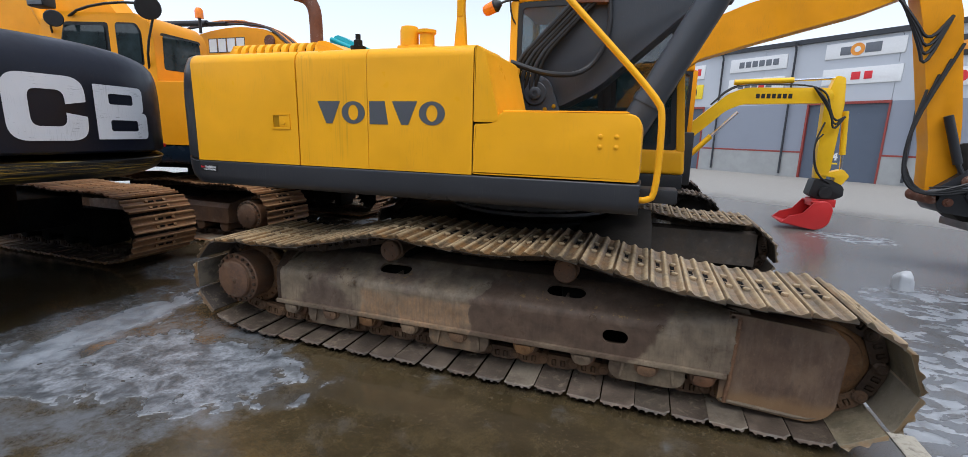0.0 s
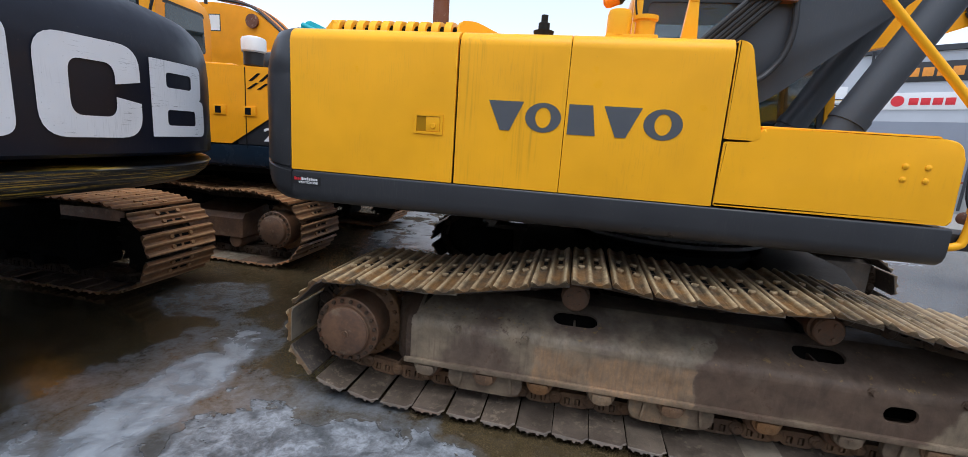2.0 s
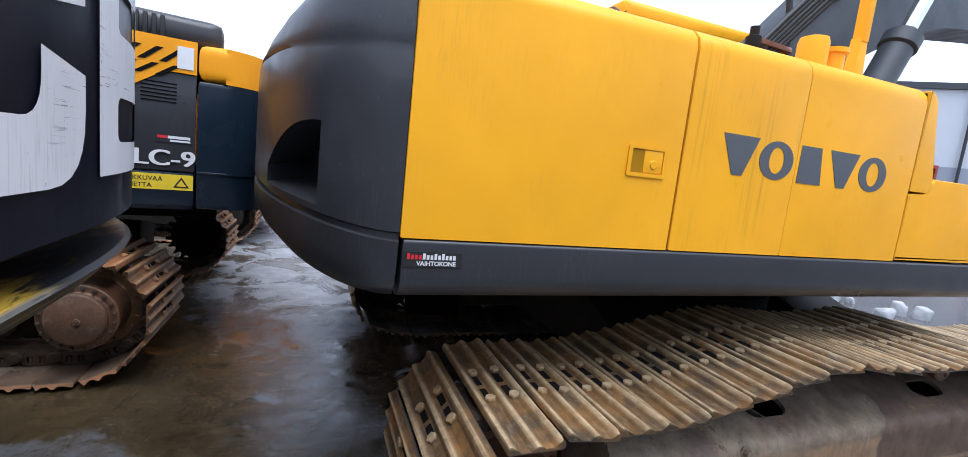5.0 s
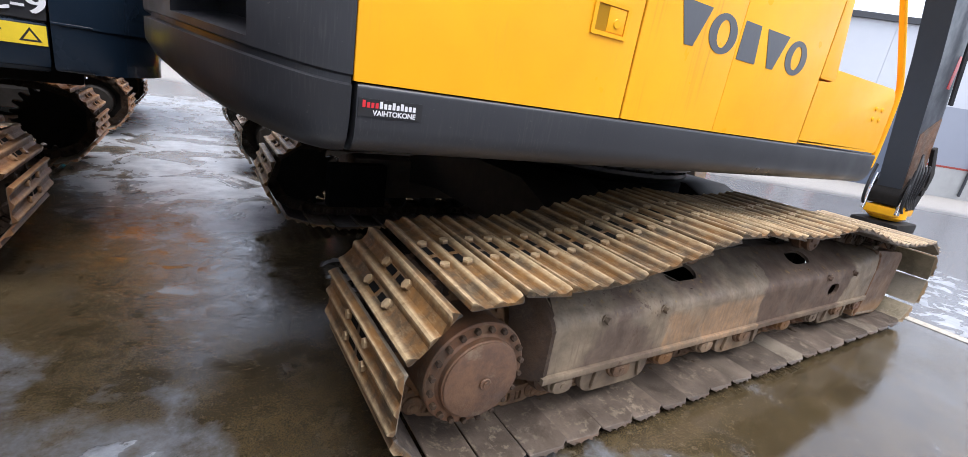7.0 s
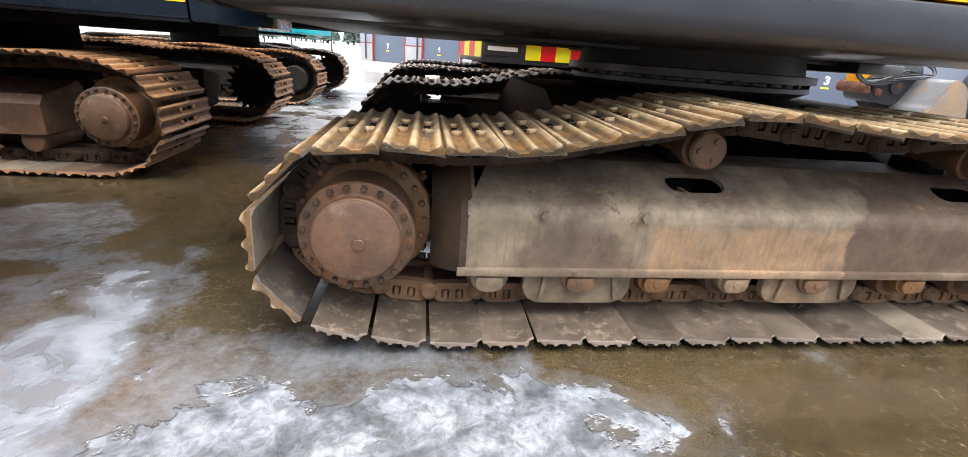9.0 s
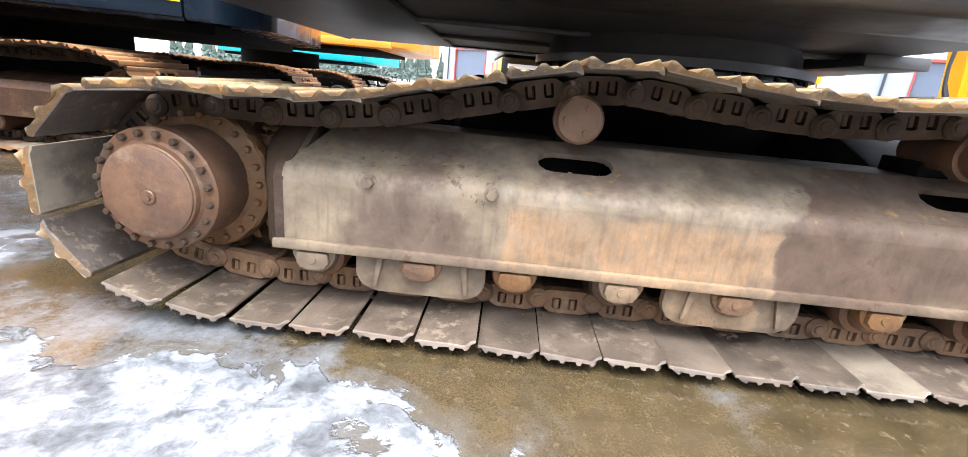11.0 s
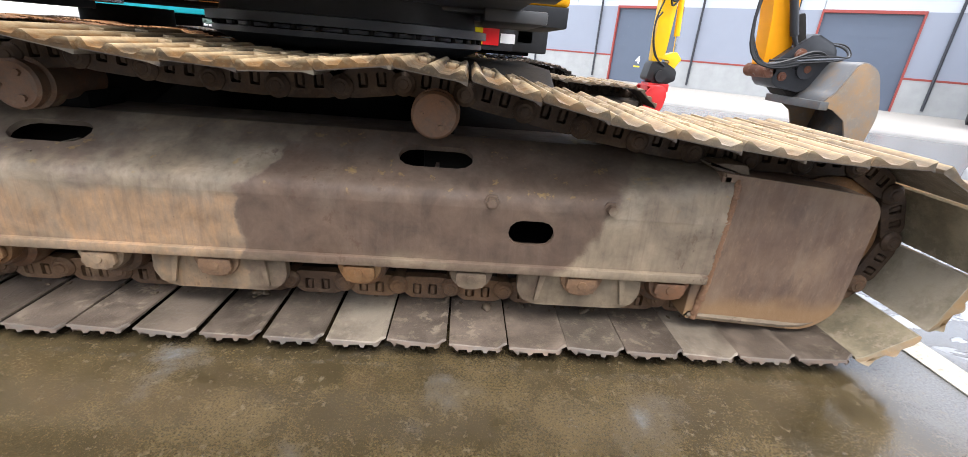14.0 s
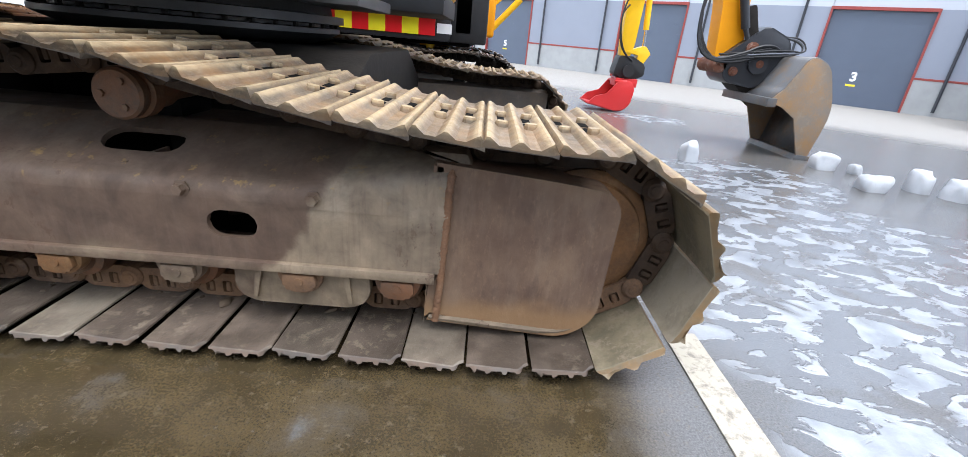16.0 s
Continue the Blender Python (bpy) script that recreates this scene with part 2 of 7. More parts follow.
PAD_DARK = pad_steel("dark_track_pad_steel", (0.24, 0.20, 0.16), (0.05, 0.045, 0.04), (0.09, 0.06, 0.04), (0.05, 0.045, 0.04))
# link steel darkened: shade under the top run is put into its colour
LINK = steel("shaded_track_link_steel", (0.030, 0.018, 0.011), (0.066, 0.036, 0.017), worn=(0.11, 0.072, 0.042), amount=0.6, rough=0.75, metal=0.1, fine=0.012)

DULL = steel("dusty_grey_brown_steel", (0.085, 0.070, 0.056), (0.125, 0.090, 0.062), worn=(0.17, 0.14, 0.11), amount=0.5, rough=0.75, metal=0.0)
LINK_CLAY = steel("clay_covered_link_steel", (0.100, 0.058, 0.033), (0.205, 0.112, 0.054), worn=(0.28, 0.19, 0.11), amount=0.6, rough=0.75, metal=0.05, fine=0.012)


def frame_paint():
    """Side frame of the near track: grey paint under dry mud, a peeled primer patch, a brown oil-stained stretch."""
    n = Nodes("worn_track_frame_paint")
    p = n.world_at()
    x, z = n.xyz(p)[0], n.xyz(p)[2]
    wob = n.math("MULTIPLY", n.math("SUBTRACT", n.noise(0.28, 2, 0.5, vec=p), 0.5), 0.4)
    zw = n.math("ADD", z, n.math("MULTIPLY", wob, 0.25))
    grey = n.mix(n.ramp(n.noise(0.45, 4, 0.55, vec=p), (0.38, 0.0), (0.62, 1.0)), (0.166, 0.125, 0.085), (0.245, 0.187, 0.123))
    violet = n.ramp(n.noise(0.40, 5, 0.55, vec=n.world_at((1.0, 1.0, 0.6))), (0.48, 0.0), (0.56, 0.8))
    grey = n.mix(n.math("MULTIPLY", violet, n.math("SUBTRACT", 1.0, n.step(x, -1.2, -1.0))), grey, (0.105, 0.070, 0.051))
    brown = n.mix(n.ramp(n.noise(0.30, 5, 0.6, vec=p), (0.36, 0.0), (0.64, 1.0)), (0.066, 0.037, 0.025), (0.112, 0.070, 0.046))
    nib = n.math("MULTIPLY", n.math("SUBTRACT", n.noise(0.07, 4, 0.55, vec=p), 0.5), 0.10)
    xs, zs = n.math("ADD", x, nib), n.math("ADD", z, n.math("MULTIPLY", nib, 0.6))
    soft_top = n.math("MULTIPLY", n.step(z, 0.48, 0.62), n.math("MULTIPLY", n.math("SUBTRACT", n.noise(0.22, 4, 0.55, vec=p), 0.30), 0.8))
    lean = n.math("MULTIPLY", n.math("SUBTRACT", z, 0.30), 0.62)
    inbrown = n.math("MULTIPLY", n.step(n.math("SUBTRACT", xs, soft_top), -1.185, -1.150), n.math("SUBTRACT", 1.0, n.step(n.math("SUBTRACT", n.math("ADD", x, n.math("MULTIPLY", wob, 0.5)), n.math("SUBTRACT", lean, nib)), -0.115, -0.070)))
    c = n.mix(n.math("MULTIPLY", inbrown, 0.88), grey, brown)
    peel = n.mix(n.ramp(n.noise(0.022, 5, 0.65, vec=n.world_at((1.0, 1.0, 0.30))), (0.34, 0.0), (0.68, 1.0)), (0.325, 0.195, 0.100), (0.225, 0.155, 0.100))
    inpeel = n.math("MULTIPLY", n.math("MULTIPLY", n.step(xs, -2.03, -1.99), n.math("SUBTRACT", 1.0, n.step(xs, -1.180, -1.165))), n.math("SUBTRACT", 1.0, n.step(zs, 0.435, 0.475)))
    c = n.mix(n.math("MULTIPLY", inpeel, n.ramp(n.noise(0.20, 5, 0.55, vec=p), (0.36, 0.25), (0.50, 1.0))), c, peel)
    pale = n.math("MULTIPLY", n.ramp(n.noise(0.12, 5, 0.6, vec=p), (0.44, 0.0), (0.70, 1.0)), n.step(zw, 0.40, 0.50))
    c = n.mix(n.math("MULTIPLY", pale, n.math("SUBTRACT", 0.65, n.math("MULTIPLY", inbrown, 0.5))), c, (0.27, 0.225, 0.165))
    ochre = n.math("MULTIPLY", n.ramp(n.noise(0.05, 4, 0.6, vec=p), (0.62, 0.0), (0.68, 1.0)), n.step(zw, 0.48, 0.53))
    c = n.mix(n.math("MULTIPLY", ochre, 0.6), c, (0.30, 0.19, 0.06))
    # darker mottled band towards the top edge
    top_dark = n.math("MULTIPLY", n.step(zw, 0.545, 0.60), n.ramp(n.noise(0.15, 5, 0.6, vec=p), (0.35, 0.3), (0.6, 1.0)))
    c = n.mix(n.math("MULTIPLY", top_dark, 0.75), c, (0.075, 0.058, 0.044))
    drip = n.math("MULTIPLY", n.ramp(n.noise(0.04, 3, 0.5, vec=n.world_at((2.5, 2.5, 0.14))), (0.52, 0.0), (0.68, 1.0)), 0.35)
    c = n.mix(drip, c, (0.125, 0.085, 0.060))
    low = n.math("SUBTRACT", 1.0, n.step(zw, 0.255, 0.30))
    c = n.mix(n.math("MULTIPLY", low, n.ramp(n.noise(0.06, 5, 0.7, vec=p), (0.35, 0.15), (0.6, 0.7))), c, (0.18, 0.135, 0.086))
    c = n.mix(1.0, c, n.ramp(n.noise(0.11, 7, 0.68, vec=p, distortion=0.4), (0.34, 0.70), (0.66, 1.22)), "MULTIPLY")
    scab = n.math("MULTIPLY", n.ramp(n.noise(0.05, 6, 0.7, vec=n.world_at((1.4, 1.4, 0.8))), (0.57, 0.0), (0.63, 1.0)), n.ramp(n.noise(0.5, 3, 0.5, vec=p), (0.46, 0.0), (0.58, 0.8)))
    c = n.mix(scab, c, (0.085, 0.048, 0.030))
    speck = n.ramp(n.noise(0.012, 3, 0.6, vec=p), (0.70, 0.0), (0.75, 1.0))
    c = n.mix(n.math("MULTIPLY", speck, 0.5), c, (0.09, 0.062, 0.045))
    n.bump(n.math("ADD", n.noise(0.02, 4, 0.6, vec=p), n.math("MULTIPLY", n.noise(0.3, 3, vec=p), 2.0)), 0.14, 0.006)
    return n.done(c, n.ramp(n.noise(0.1, 4, vec=p), (0.3, 0.50), (0.7, 0.78)), 0.0, 0.0, 0.4)


FRAME = frame_paint()
WELD = steel("weld_rust", (0.125, 0.064, 0.034), (0.215, 0.112, 0.055), worn=(0.26, 0.16, 0.09), amount=0.5, rough=0.85, metal=0.0, fine=0.006)


def cast_rust():
    """Cast cover: red-brown rust with rain streaks, paler clay along the edges."""
    n = Nodes("rust_brown_casting")
    p = n.world_at()
    z = n.math("ADD", n.xyz(p)[2], n.math("MULTIPLY", n.math("SUBTRACT", n.noise(0.15, 4, vec=p), 0.5), 0.12))
    c = n.mix(n.ramp(n.noise(0.25, 5, 0.6, vec=p), (0.36, 0.0), (0.62, 1.0)), (0.100, 0.060, 0.040), (0.168, 0.108, 0.068))
    streak = n.ramp(n.noise(0.09, 4, 0.6, vec=n.world_at((2.2, 2.2, 0.4))), (0.48, 0.0), (0.70, 1.0))
    c = n.mix(n.math("MULTIPLY", streak, 0.35), c, (0.20, 0.145, 0.10))
    dark = n.ramp(n.noise(0.09, 4, 0.6, vec=n.world_at((1.3, 1.3, 0.6))), (0.54, 0.0), (0.70, 1.0))
    c = n.mix(n.math("MULTIPLY", dark, 0.6), c, (0.065, 0.040, 0.030))
    clay = n.math("SUBTRACT", 1.0, n.step(z, 0.13, 0.22))
    c = n.mix(n.math("MULTIPLY", clay, 0.7), c, (0.25, 0.145, 0.065))
    speck = n.ramp(n.noise(0.014, 5, 0.7, vec=n.world_at((1.0, 1.0, 0.5))), (0.54, 0.0), (0.72, 0.30))
    c = n.mix(speck, c, (0.26, 0.17, 0.10))
    n.bump(n.math("ADD", n.noise(0.012, 4, 0.6, vec=p), n.math("MULTIPLY", n.noise(0.12, 3, 0.5, vec=p), 2.0)), 0.22, 0.005)
    return n.done(c, n.ramp(n.noise(0.08, 4, vec=p), (0.3, 0.48), (0.7, 0.75)), 0.0, 0.0, 0.4)


CAST = cast_rust()


def glass():
    n = Nodes("cab_glass")
    n.b.inputs["Transmission Weight"].default_value = 0.0
    n.b.inputs["Alpha"].default_value = 0.45
    return n.done((0.014, 0.045, 0.052), 0.03)


GLASS = glass()
SNOW = plain("old_snow", (0.50, 0.515, 0.53), 0.55, vary=0.06, bump=0.5, size=0.06)
AMBER = plain("amber_lens", (0.85, 0.22, 0.01), 0.2)
PANEL_LIGHT = plain("pale_grey_cladding", (0.46, 0.48, 0.52), 0.45, vary=0.04, size=1.5)
PANEL_BLUE = plain("blue_grey_cladding", (0.24, 0.26, 0.31), 0.45, vary=0.04, size=1.5)
DOOR_BLUE = plain("slate_blue_door", (0.085, 0.105, 0.145), 0.45, vary=0.05, size=1.0)
CONCRETE = plain("concrete_plinth", (0.33, 0.335, 0.33), 0.8, vary=0.1, size=0.5)
TRIM_RED = plain("red_trim", (0.26, 0.040, 0.030), 0.5)
SIGN_WHITE = plain("white_sign_board", (0.72, 0.72, 0.72), 0.4, vary=0.04)
SIGN_BLACK = plain("black_sign_board", (0.02, 0.02, 0.022), 0.4)
DARK_TRIM = plain("dark_metal_trim", (0.03, 0.033, 0.04), 0.5)
SIGN_GREY = plain("grey_lettering", (0.13, 0.14, 0.16), 0.5)
SIGN_ORANGE = plain("orange_lettering", (0.75, 0.28, 0.03), 0.5)
SIGN_RED = plain("red_lettering", (0.62, 0.02, 0.03), 0.5)
SIGN_YELLOW = plain("yellow_lettering", (0.80, 0.58, 0.02), 0.5)
REFLECT_RED = plain("red_reflective_film", (0.65, 0.015, 0.02), 0.3, vary=0.04)
REFLECT_YELLOW = plain("yellow_reflective_film", (0.80, 0.72, 0.02), 0.3, vary=0.04)
BARK = plain("dark_bark", (0.05, 0.04, 0.03), 0.9, vary=0.3)
# needles paled: mist before the far wood is mixed into the colour
NEEDLES = plain("hazed_conifer_needles", (0.075, 0.105, 0.088), 0.9, vary=0.4, size=0.9)
BUCKET = steel("weathered_bucket_steel", (0.12, 0.125, 0.13), (0.20, 0.13, 0.07), worn=(0.20, 0.18, 0.16), amount=0.35, rough=0.45, metal=0.2)
BUCKET_SIDE = steel("rusty_bucket_side", (0.24, 0.20, 0.16), (0.34, 0.20, 0.09), worn=(0.34, 0.28, 0.20), amount=0.6, rough=0.55, metal=0.1)

# ---- mesh tools ----
def part(name, bm, mat, parent=None, label="", smooth=35):
    """Links a bmesh as one mesh object, under a thing or a part if one is given."""
    bmesh.ops.recalc_face_normals(bm, faces=bm.faces)
    me = bpy.data.meshes.new(name)
    bm.to_mesh(me)
    bm.free()
    me.materials.append(mat)
    if smooth:
        me.shade_smooth()
        me.set_sharp_from_angle(angle=radians(smooth))
    ob = new(name, me)
    ob.parent = parent
    return tagged(ob, label)


def again(name, me, parent, m, label=""):
    """One more object on a mesh that is there already."""
    ob = new(name, me)
    ob.parent = parent
    ob.matrix_basis = m
    return tagged(ob, label)


def root(name, m, label, category, group="", kind=""):
    ob = new(name)
    ob.matrix_basis = m
    ob.empty_display_size = 0.2
    return tagged(ob, label, category, group, kind)


def box(lo, hi, bevel=0.0, bm=None, seg=2):
    bm = bm or bmesh.new()
    v = [bm.verts.new((x, y, z)) for x in (lo[0], hi[0]) for y in (lo[1], hi[1]) for z in (lo[2], hi[2])]
    fs = [bm.faces.new([v[i] for i in q]) for q in ((0, 1, 3, 2), (4, 6, 7, 5), (0, 4, 5, 1), (2, 3, 7, 6), (0, 2, 6, 4), (1, 5, 7, 3))]
    if bevel:
        es = list({e for f in fs for e in f.edges})
        bmesh.ops.bevel(bm, geom=es, offset=bevel, segments=seg, profile=0.6, affect="EDGES")
    return bm


def axes(a, b):
    """A matrix whose z runs from a to b, with its origin at a."""
    d = Vector(b) - Vector(a)
    return Matrix.Translation(a) @ d.to_track_quat("Z", "Y").to_matrix().to_4x4(), d.length


def lathe(rings, a=(0, 0, 0), b=(0, 0, 1), n=24, bm=None, caps=True):
    """Rings of (distance along the axis from a towards b, radius)."""
    bm = bm or bmesh.new()
    m, _ = axes(a, b)
    loops = []
    for h, r in rings:
        loops.append([bm.verts.new(m @ Vector((r * math.cos(2 * math.pi * i / n), r * math.sin(2 * math.pi * i / n), h))) for i in range(n)])
    for p, q in zip(loops, loops[1:]):
        for i in range(n):
            bm.faces.new((p[i], p[(i + 1) % n], q[(i + 1) % n], q[i]))
    if caps:
        bm.faces.new(loops[0][::-1])
        bm.faces.new(loops[-1])
    return bm


def rod(a, b, r, n=16, bm=None, bevel=0.0):
    L = (Vector(b) - Vector(a)).length
    e = min(bevel, L / 3)
    rings = [(0, r), (L, r)] if not e else [(0, r - e), (e, r), (L - e, r), (L, r - e)]
    return lathe(rings, a, b, n, bm)


def tube(points, r, n=8, bm=None, rounds=0):
    """A round bar or hose along points, its corners cut smooth `rounds` times."""
    bm = bm or bmesh.new()
    P = [Vector(p) for p in points]
    for _ in range(rounds):
        Q = [P[0]]
        for p, q in zip(P, P[1:]):
            Q += [p.lerp(q, 0.25), p.lerp(q, 0.75)]
        P = Q + [P[-1]]
    loops, up = [], None
    for i, p in enumerate(P):
        d = (P[min(i + 1, len(P) - 1)] - P[max(i - 1, 0)]).normalized()
        side = d.cross(Vector((0, 0, 1)) if abs(d.z) < 0.95 else Vector((0, 1, 0))) if up is None else (up - d * up.dot(d))
        side.normalize()
        up = side
        o = d.cross(side)
        loops.append([bm.verts.new(p + r * (math.cos(2 * math.pi * k / n) * side + math.sin(2 * math.pi * k / n) * o)) for k in range(n)])
    for p, q in zip(loops, loops[1:]):
        for i in range(n):
            bm.faces.new((p[i], p[(i + 1) % n], q[(i + 1) % n], q[i]))
    bm.faces.new(loops[0][::-1])
    bm.faces.new(loops[-1])
    return bm


def prism(outline, lo, hi, axis="y", bevel=0.0, bm=None, seg=2):
    """An outline in the plane across an axis, drawn out along it. Outline points are (x, z), (y, z) or (x, y)."""
    bm = bm or bmesh.new()
    at = {"y": lambda p, h: (p[0], h, p[1]), "x": lambda p, h: (h, p[0], p[1]), "z": lambda p, h: (p[0], p[1], h)}[axis]
    a = [bm.verts.new(at(p, lo)) for p in outline]
    b = [bm.verts.new(at(p, hi)) for p in outline]
    fs = [bm.faces.new(a[::-1]), bm.faces.new(b)]
    for i in range(len(a)):
        j = (i + 1) % len(a)
        fs.append(bm.faces.new((a[i], a[j], b[j], b[i])))
    if bevel:
        es = [e for f in fs[:2] for e in f.edges]
        bmesh.ops.bevel(bm, geom=es, offset=bevel, segments=seg, profile=0.6, affect="EDGES")
    return bm


def rounded(pts, r, n=4):
    """The outline with each corner rounded; r is one radius or one a corner."""
    out, N = [], len(pts)
    for i in range(N):
        p, a, b = Vector(pts[i]), Vector(pts[i - 1]), Vector(pts[(i + 1) % N])
        rr = r[i] if isinstance(r, (list, tuple)) else r
        if rr <= 0:
            out.append(tuple(p))
            continue
        u, v = (a - p), (b - p)
        k = min(rr, 0.48 * u.length, 0.48 * v.length)
        s, e = p + u.normalized() * k, p + v.normalized() * k
        for j in range(n + 1):
            t = j / n
            out.append(tuple((1 - t) ** 2 * s + 2 * t * (1 - t) * p + t * t * e))
    return out


def oval(cx, cz, w, h, n=6):
    """A slot with round ends."""
    r, out = h / 2, []
    for s in (1, -1):
        for j in range(n + 1):
            a = -math.pi / 2 + math.pi * j / n
            out.append((cx + s * (w / 2 - r + r * math.cos(a)), cz + s * r * math.sin(a)))
    return out


def plate(outline, holes, thick, m=None):
    """A flat plate with holes: outline and holes in x, y; thickness downwards from z = 0. Returns a bmesh moved by m."""
    cu = bpy.data.curves.new("plate", "CURVE")
    cu.dimensions, cu.fill_mode, cu.extrude = "2D", "BOTH", thick / 2
    for pts in (outline, *holes):
        s = cu.splines.new("POLY")
        s.points.add(len(pts) - 1)
        for q, p in zip(s.points, pts):
            q.co = (p[0], p[1], 0, 1)
        s.use_cyclic_u = True
    ob = new("plate", cu)
    bm = bmesh.new()
    me = ob.to_mesh()
    bm.from_mesh(me)
    ob.to_mesh_clear()
    bpy.data.objects.remove(ob)
    bpy.data.curves.remove(cu)
    bmesh.ops.remove_doubles(bm, verts=bm.verts, dist=1e-5)
    bmesh.ops.transform(bm, matrix=(m or Matrix()) @ Matrix.Translation((0, 0, -thick / 2)), verts=bm.verts)
    return bm


def join(*bms):
    out = bms[0]
    for b in bms[1:]:
        me = bpy.data.meshes.new("joined")
        b.to_mesh(me)
        b.free()
        out.from_mesh(me)
        bpy.data.meshes.remove(me)
    return out


def moved(bm, m):
    bmesh.ops.transform(bm, matrix=m, verts=bm.verts)
    return bm


def loft(sections, closed=False, caps=True, bm=None):
    """Faces between rows of points of equal number."""
    bm = bm or bmesh.new()
    rows = [[bm.verts.new(p) for p in s] for s in sections]
    for p, q in zip(rows, rows[1:]):
        for i in range(len(p) - (0 if closed else 1)):
            j = (i + 1) % len(p)
            bm.faces.new((p[i], p[j], q[j], q[i]))
    if caps and closed:
        bm.faces.new(rows[0][::-1])
        bm.faces.new(rows[-1])
    return bm


def words(body, size, m, mat, name, parent, depth=0.002, bold=0.0, label=""):
    """Writing in the built-in font as a thin mesh; its lower middle at the origin of m, reading along x, facing z."""
    cu = bpy.data.curves.new("words", "FONT")
    cu.body, cu.size, cu.extrude, cu.align_x, cu.offset = body, size, depth, "CENTER", bold
    ob = new("words", cu)
    me = bpy.data.meshes.new_from_object(ob)
    bpy.data.objects.remove(ob)
    bm = bmesh.new()
    bm.from_mesh(me)
    bpy.data.meshes.remove(me)
    return part(name, moved(bm, m), mat, parent, label, smooth=0)


def on_side(x, y, z):
    """A pose on a wall that faces -y: x to the right, writing upright."""
    return Matrix.Translation((x, y, z)) @ Euler((radians(90), 0, 0)).to_matrix().to_4x4()

# ---- ground: wet asphalt with meltwater, ice crusts and old snow ----
def ground_material():
    n = Nodes("wet_asphalt_with_ice")
    p = n.world_at()
    x, y = n.xyz(p)[0], n.xyz(p)[1]

    def blob(cx, cy, rx, ry, turn=0.0):
        """1 at the middle of a patch, 0 at its rim and outside."""
        c, s = math.cos(radians(turn)), math.sin(radians(turn))
        dx, dy = n.math("SUBTRACT", x, cx), n.math("SUBTRACT", y, cy)
        a = n.math("ADD", n.math("MULTIPLY", dx, c / rx), n.math("MULTIPLY", dy, s / rx))
        b = n.math("ADD", n.math("MULTIPLY", dx, -s / ry), n.math("MULTIPLY", dy, c / ry))
        d = n.math("ADD", n.math("MULTIPLY", a, a), n.math("MULTIPLY", b, b))
        return n.math("SUBTRACT", 1.0, d, clamp=True)

    def sum_of(*blobs):
        out = blobs[0]
        for b in blobs[1:]:
            out = n.math("MAXIMUM", out, b)
        return out

    stone = n.noise(0.007, 3, 0.75, vec=p)
    grit = n.ramp(n.noise(0.012, 4, 0.8, vec=p), (0.60, 0.0), (0.70, 1.0))
    cloud = n.noise(0.5, 6, 0.62, vec=p)
    mud = n.noise(0.16, 6, 0.68, vec=p, distortion=0.6)
    base = n.mix(n.ramp(cloud, (0.35, 0.0), (0.65, 1.0)), (0.030, 0.022, 0.011), (0.062, 0.045, 0.022))
    base = n.mix(n.math("MULTIPLY", n.ramp(mud, (0.42, 0.0), (0.72, 1.0)), 0.45), base, (0.090, 0.066, 0.031))
    rusty = n.math("MULTIPLY", sum_of(blob(-4.15, 5.0, 0.36, 0.22, 30), blob(-4.75, 2.9, 0.35, 0.5)), n.ramp(mud, (0.42, 0.0), (0.66, 0.35)))
    base = n.mix(rusty, base, (0.075, 0.051, 0.026))
    far = n.step(y, 5.0, 14.0)
    right = n.step(x, 0.85, 1.15)
    base = n.mix(n.math("MULTIPLY", n.math("MAXIMUM", far, right), 0.75), base, n.mix(far, (0.130, 0.130, 0.131), (0.225, 0.211, 0.185)))
    dry = n.step(n.math("ADD", n.math("MULTIPLY", x, 0.641), n.math("MULTIPLY", y, 0.767)), 11.5, 15.0)
    base = n.mix(n.math("MULTIPLY", dry, 0.8), base, (0.255, 0.238, 0.212))
    base = n.mix(1.0, base, n.ramp(stone, (0.3, 0.6), (0.7, 1.45)), "MULTIPLY")
    base = n.mix(n.math("MULTIPLY", grit, 0.35), base, (0.15, 0.12, 0.075))
    fleck = n.math("MULTIPLY", n.ramp(n.noise(0.030, 5, 0.72, vec=p), (0.57, 0.0), (0.65, 1.0)), n.ramp(n.noise(0.4, 3, 0.5, vec=p), (0.40, 0.1), (0.60, 0.6)))
    base = n.mix(fleck, base, (0.13, 0.105, 0.070))
    # ice and snow: a thin grey film, frothy white crusts on it
    patch = sum_of(blob(-3.0, 2.05, 1.15, 0.55, 4), blob(-3.6, 1.7, 0.7, 0.35, 10))
    streak = sum_of(blob(-4.02, 2.35, 0.34, 1.15, 6), blob(-4.2, 1.3, 0.45, 0.8, 6))
    net = sum_of(blob(2.6, 3.6, 1.6, 1.5), blob(2.9, 5.6, 0.9, 0.8), blob(3.2, 9.2, 0.7, 0.5), blob(2.0, 1.6, 0.8, 1.6), blob(-2.9, 4.3, 0.25, 0.5, 20))
    back = sum_of(blob(-3.8, 8.2, 1.6, 2.6), blob(-3.6, 5.9, 0.5, 0.7), blob(-4.3, 12.5, 3.0, 3.0))
    edge = n.noise(0.30, 6, 0.60, vec=p, distortion=0.4)
    holes = n.noise(0.15, 6, 0.58, vec=p, distortion=0.5)
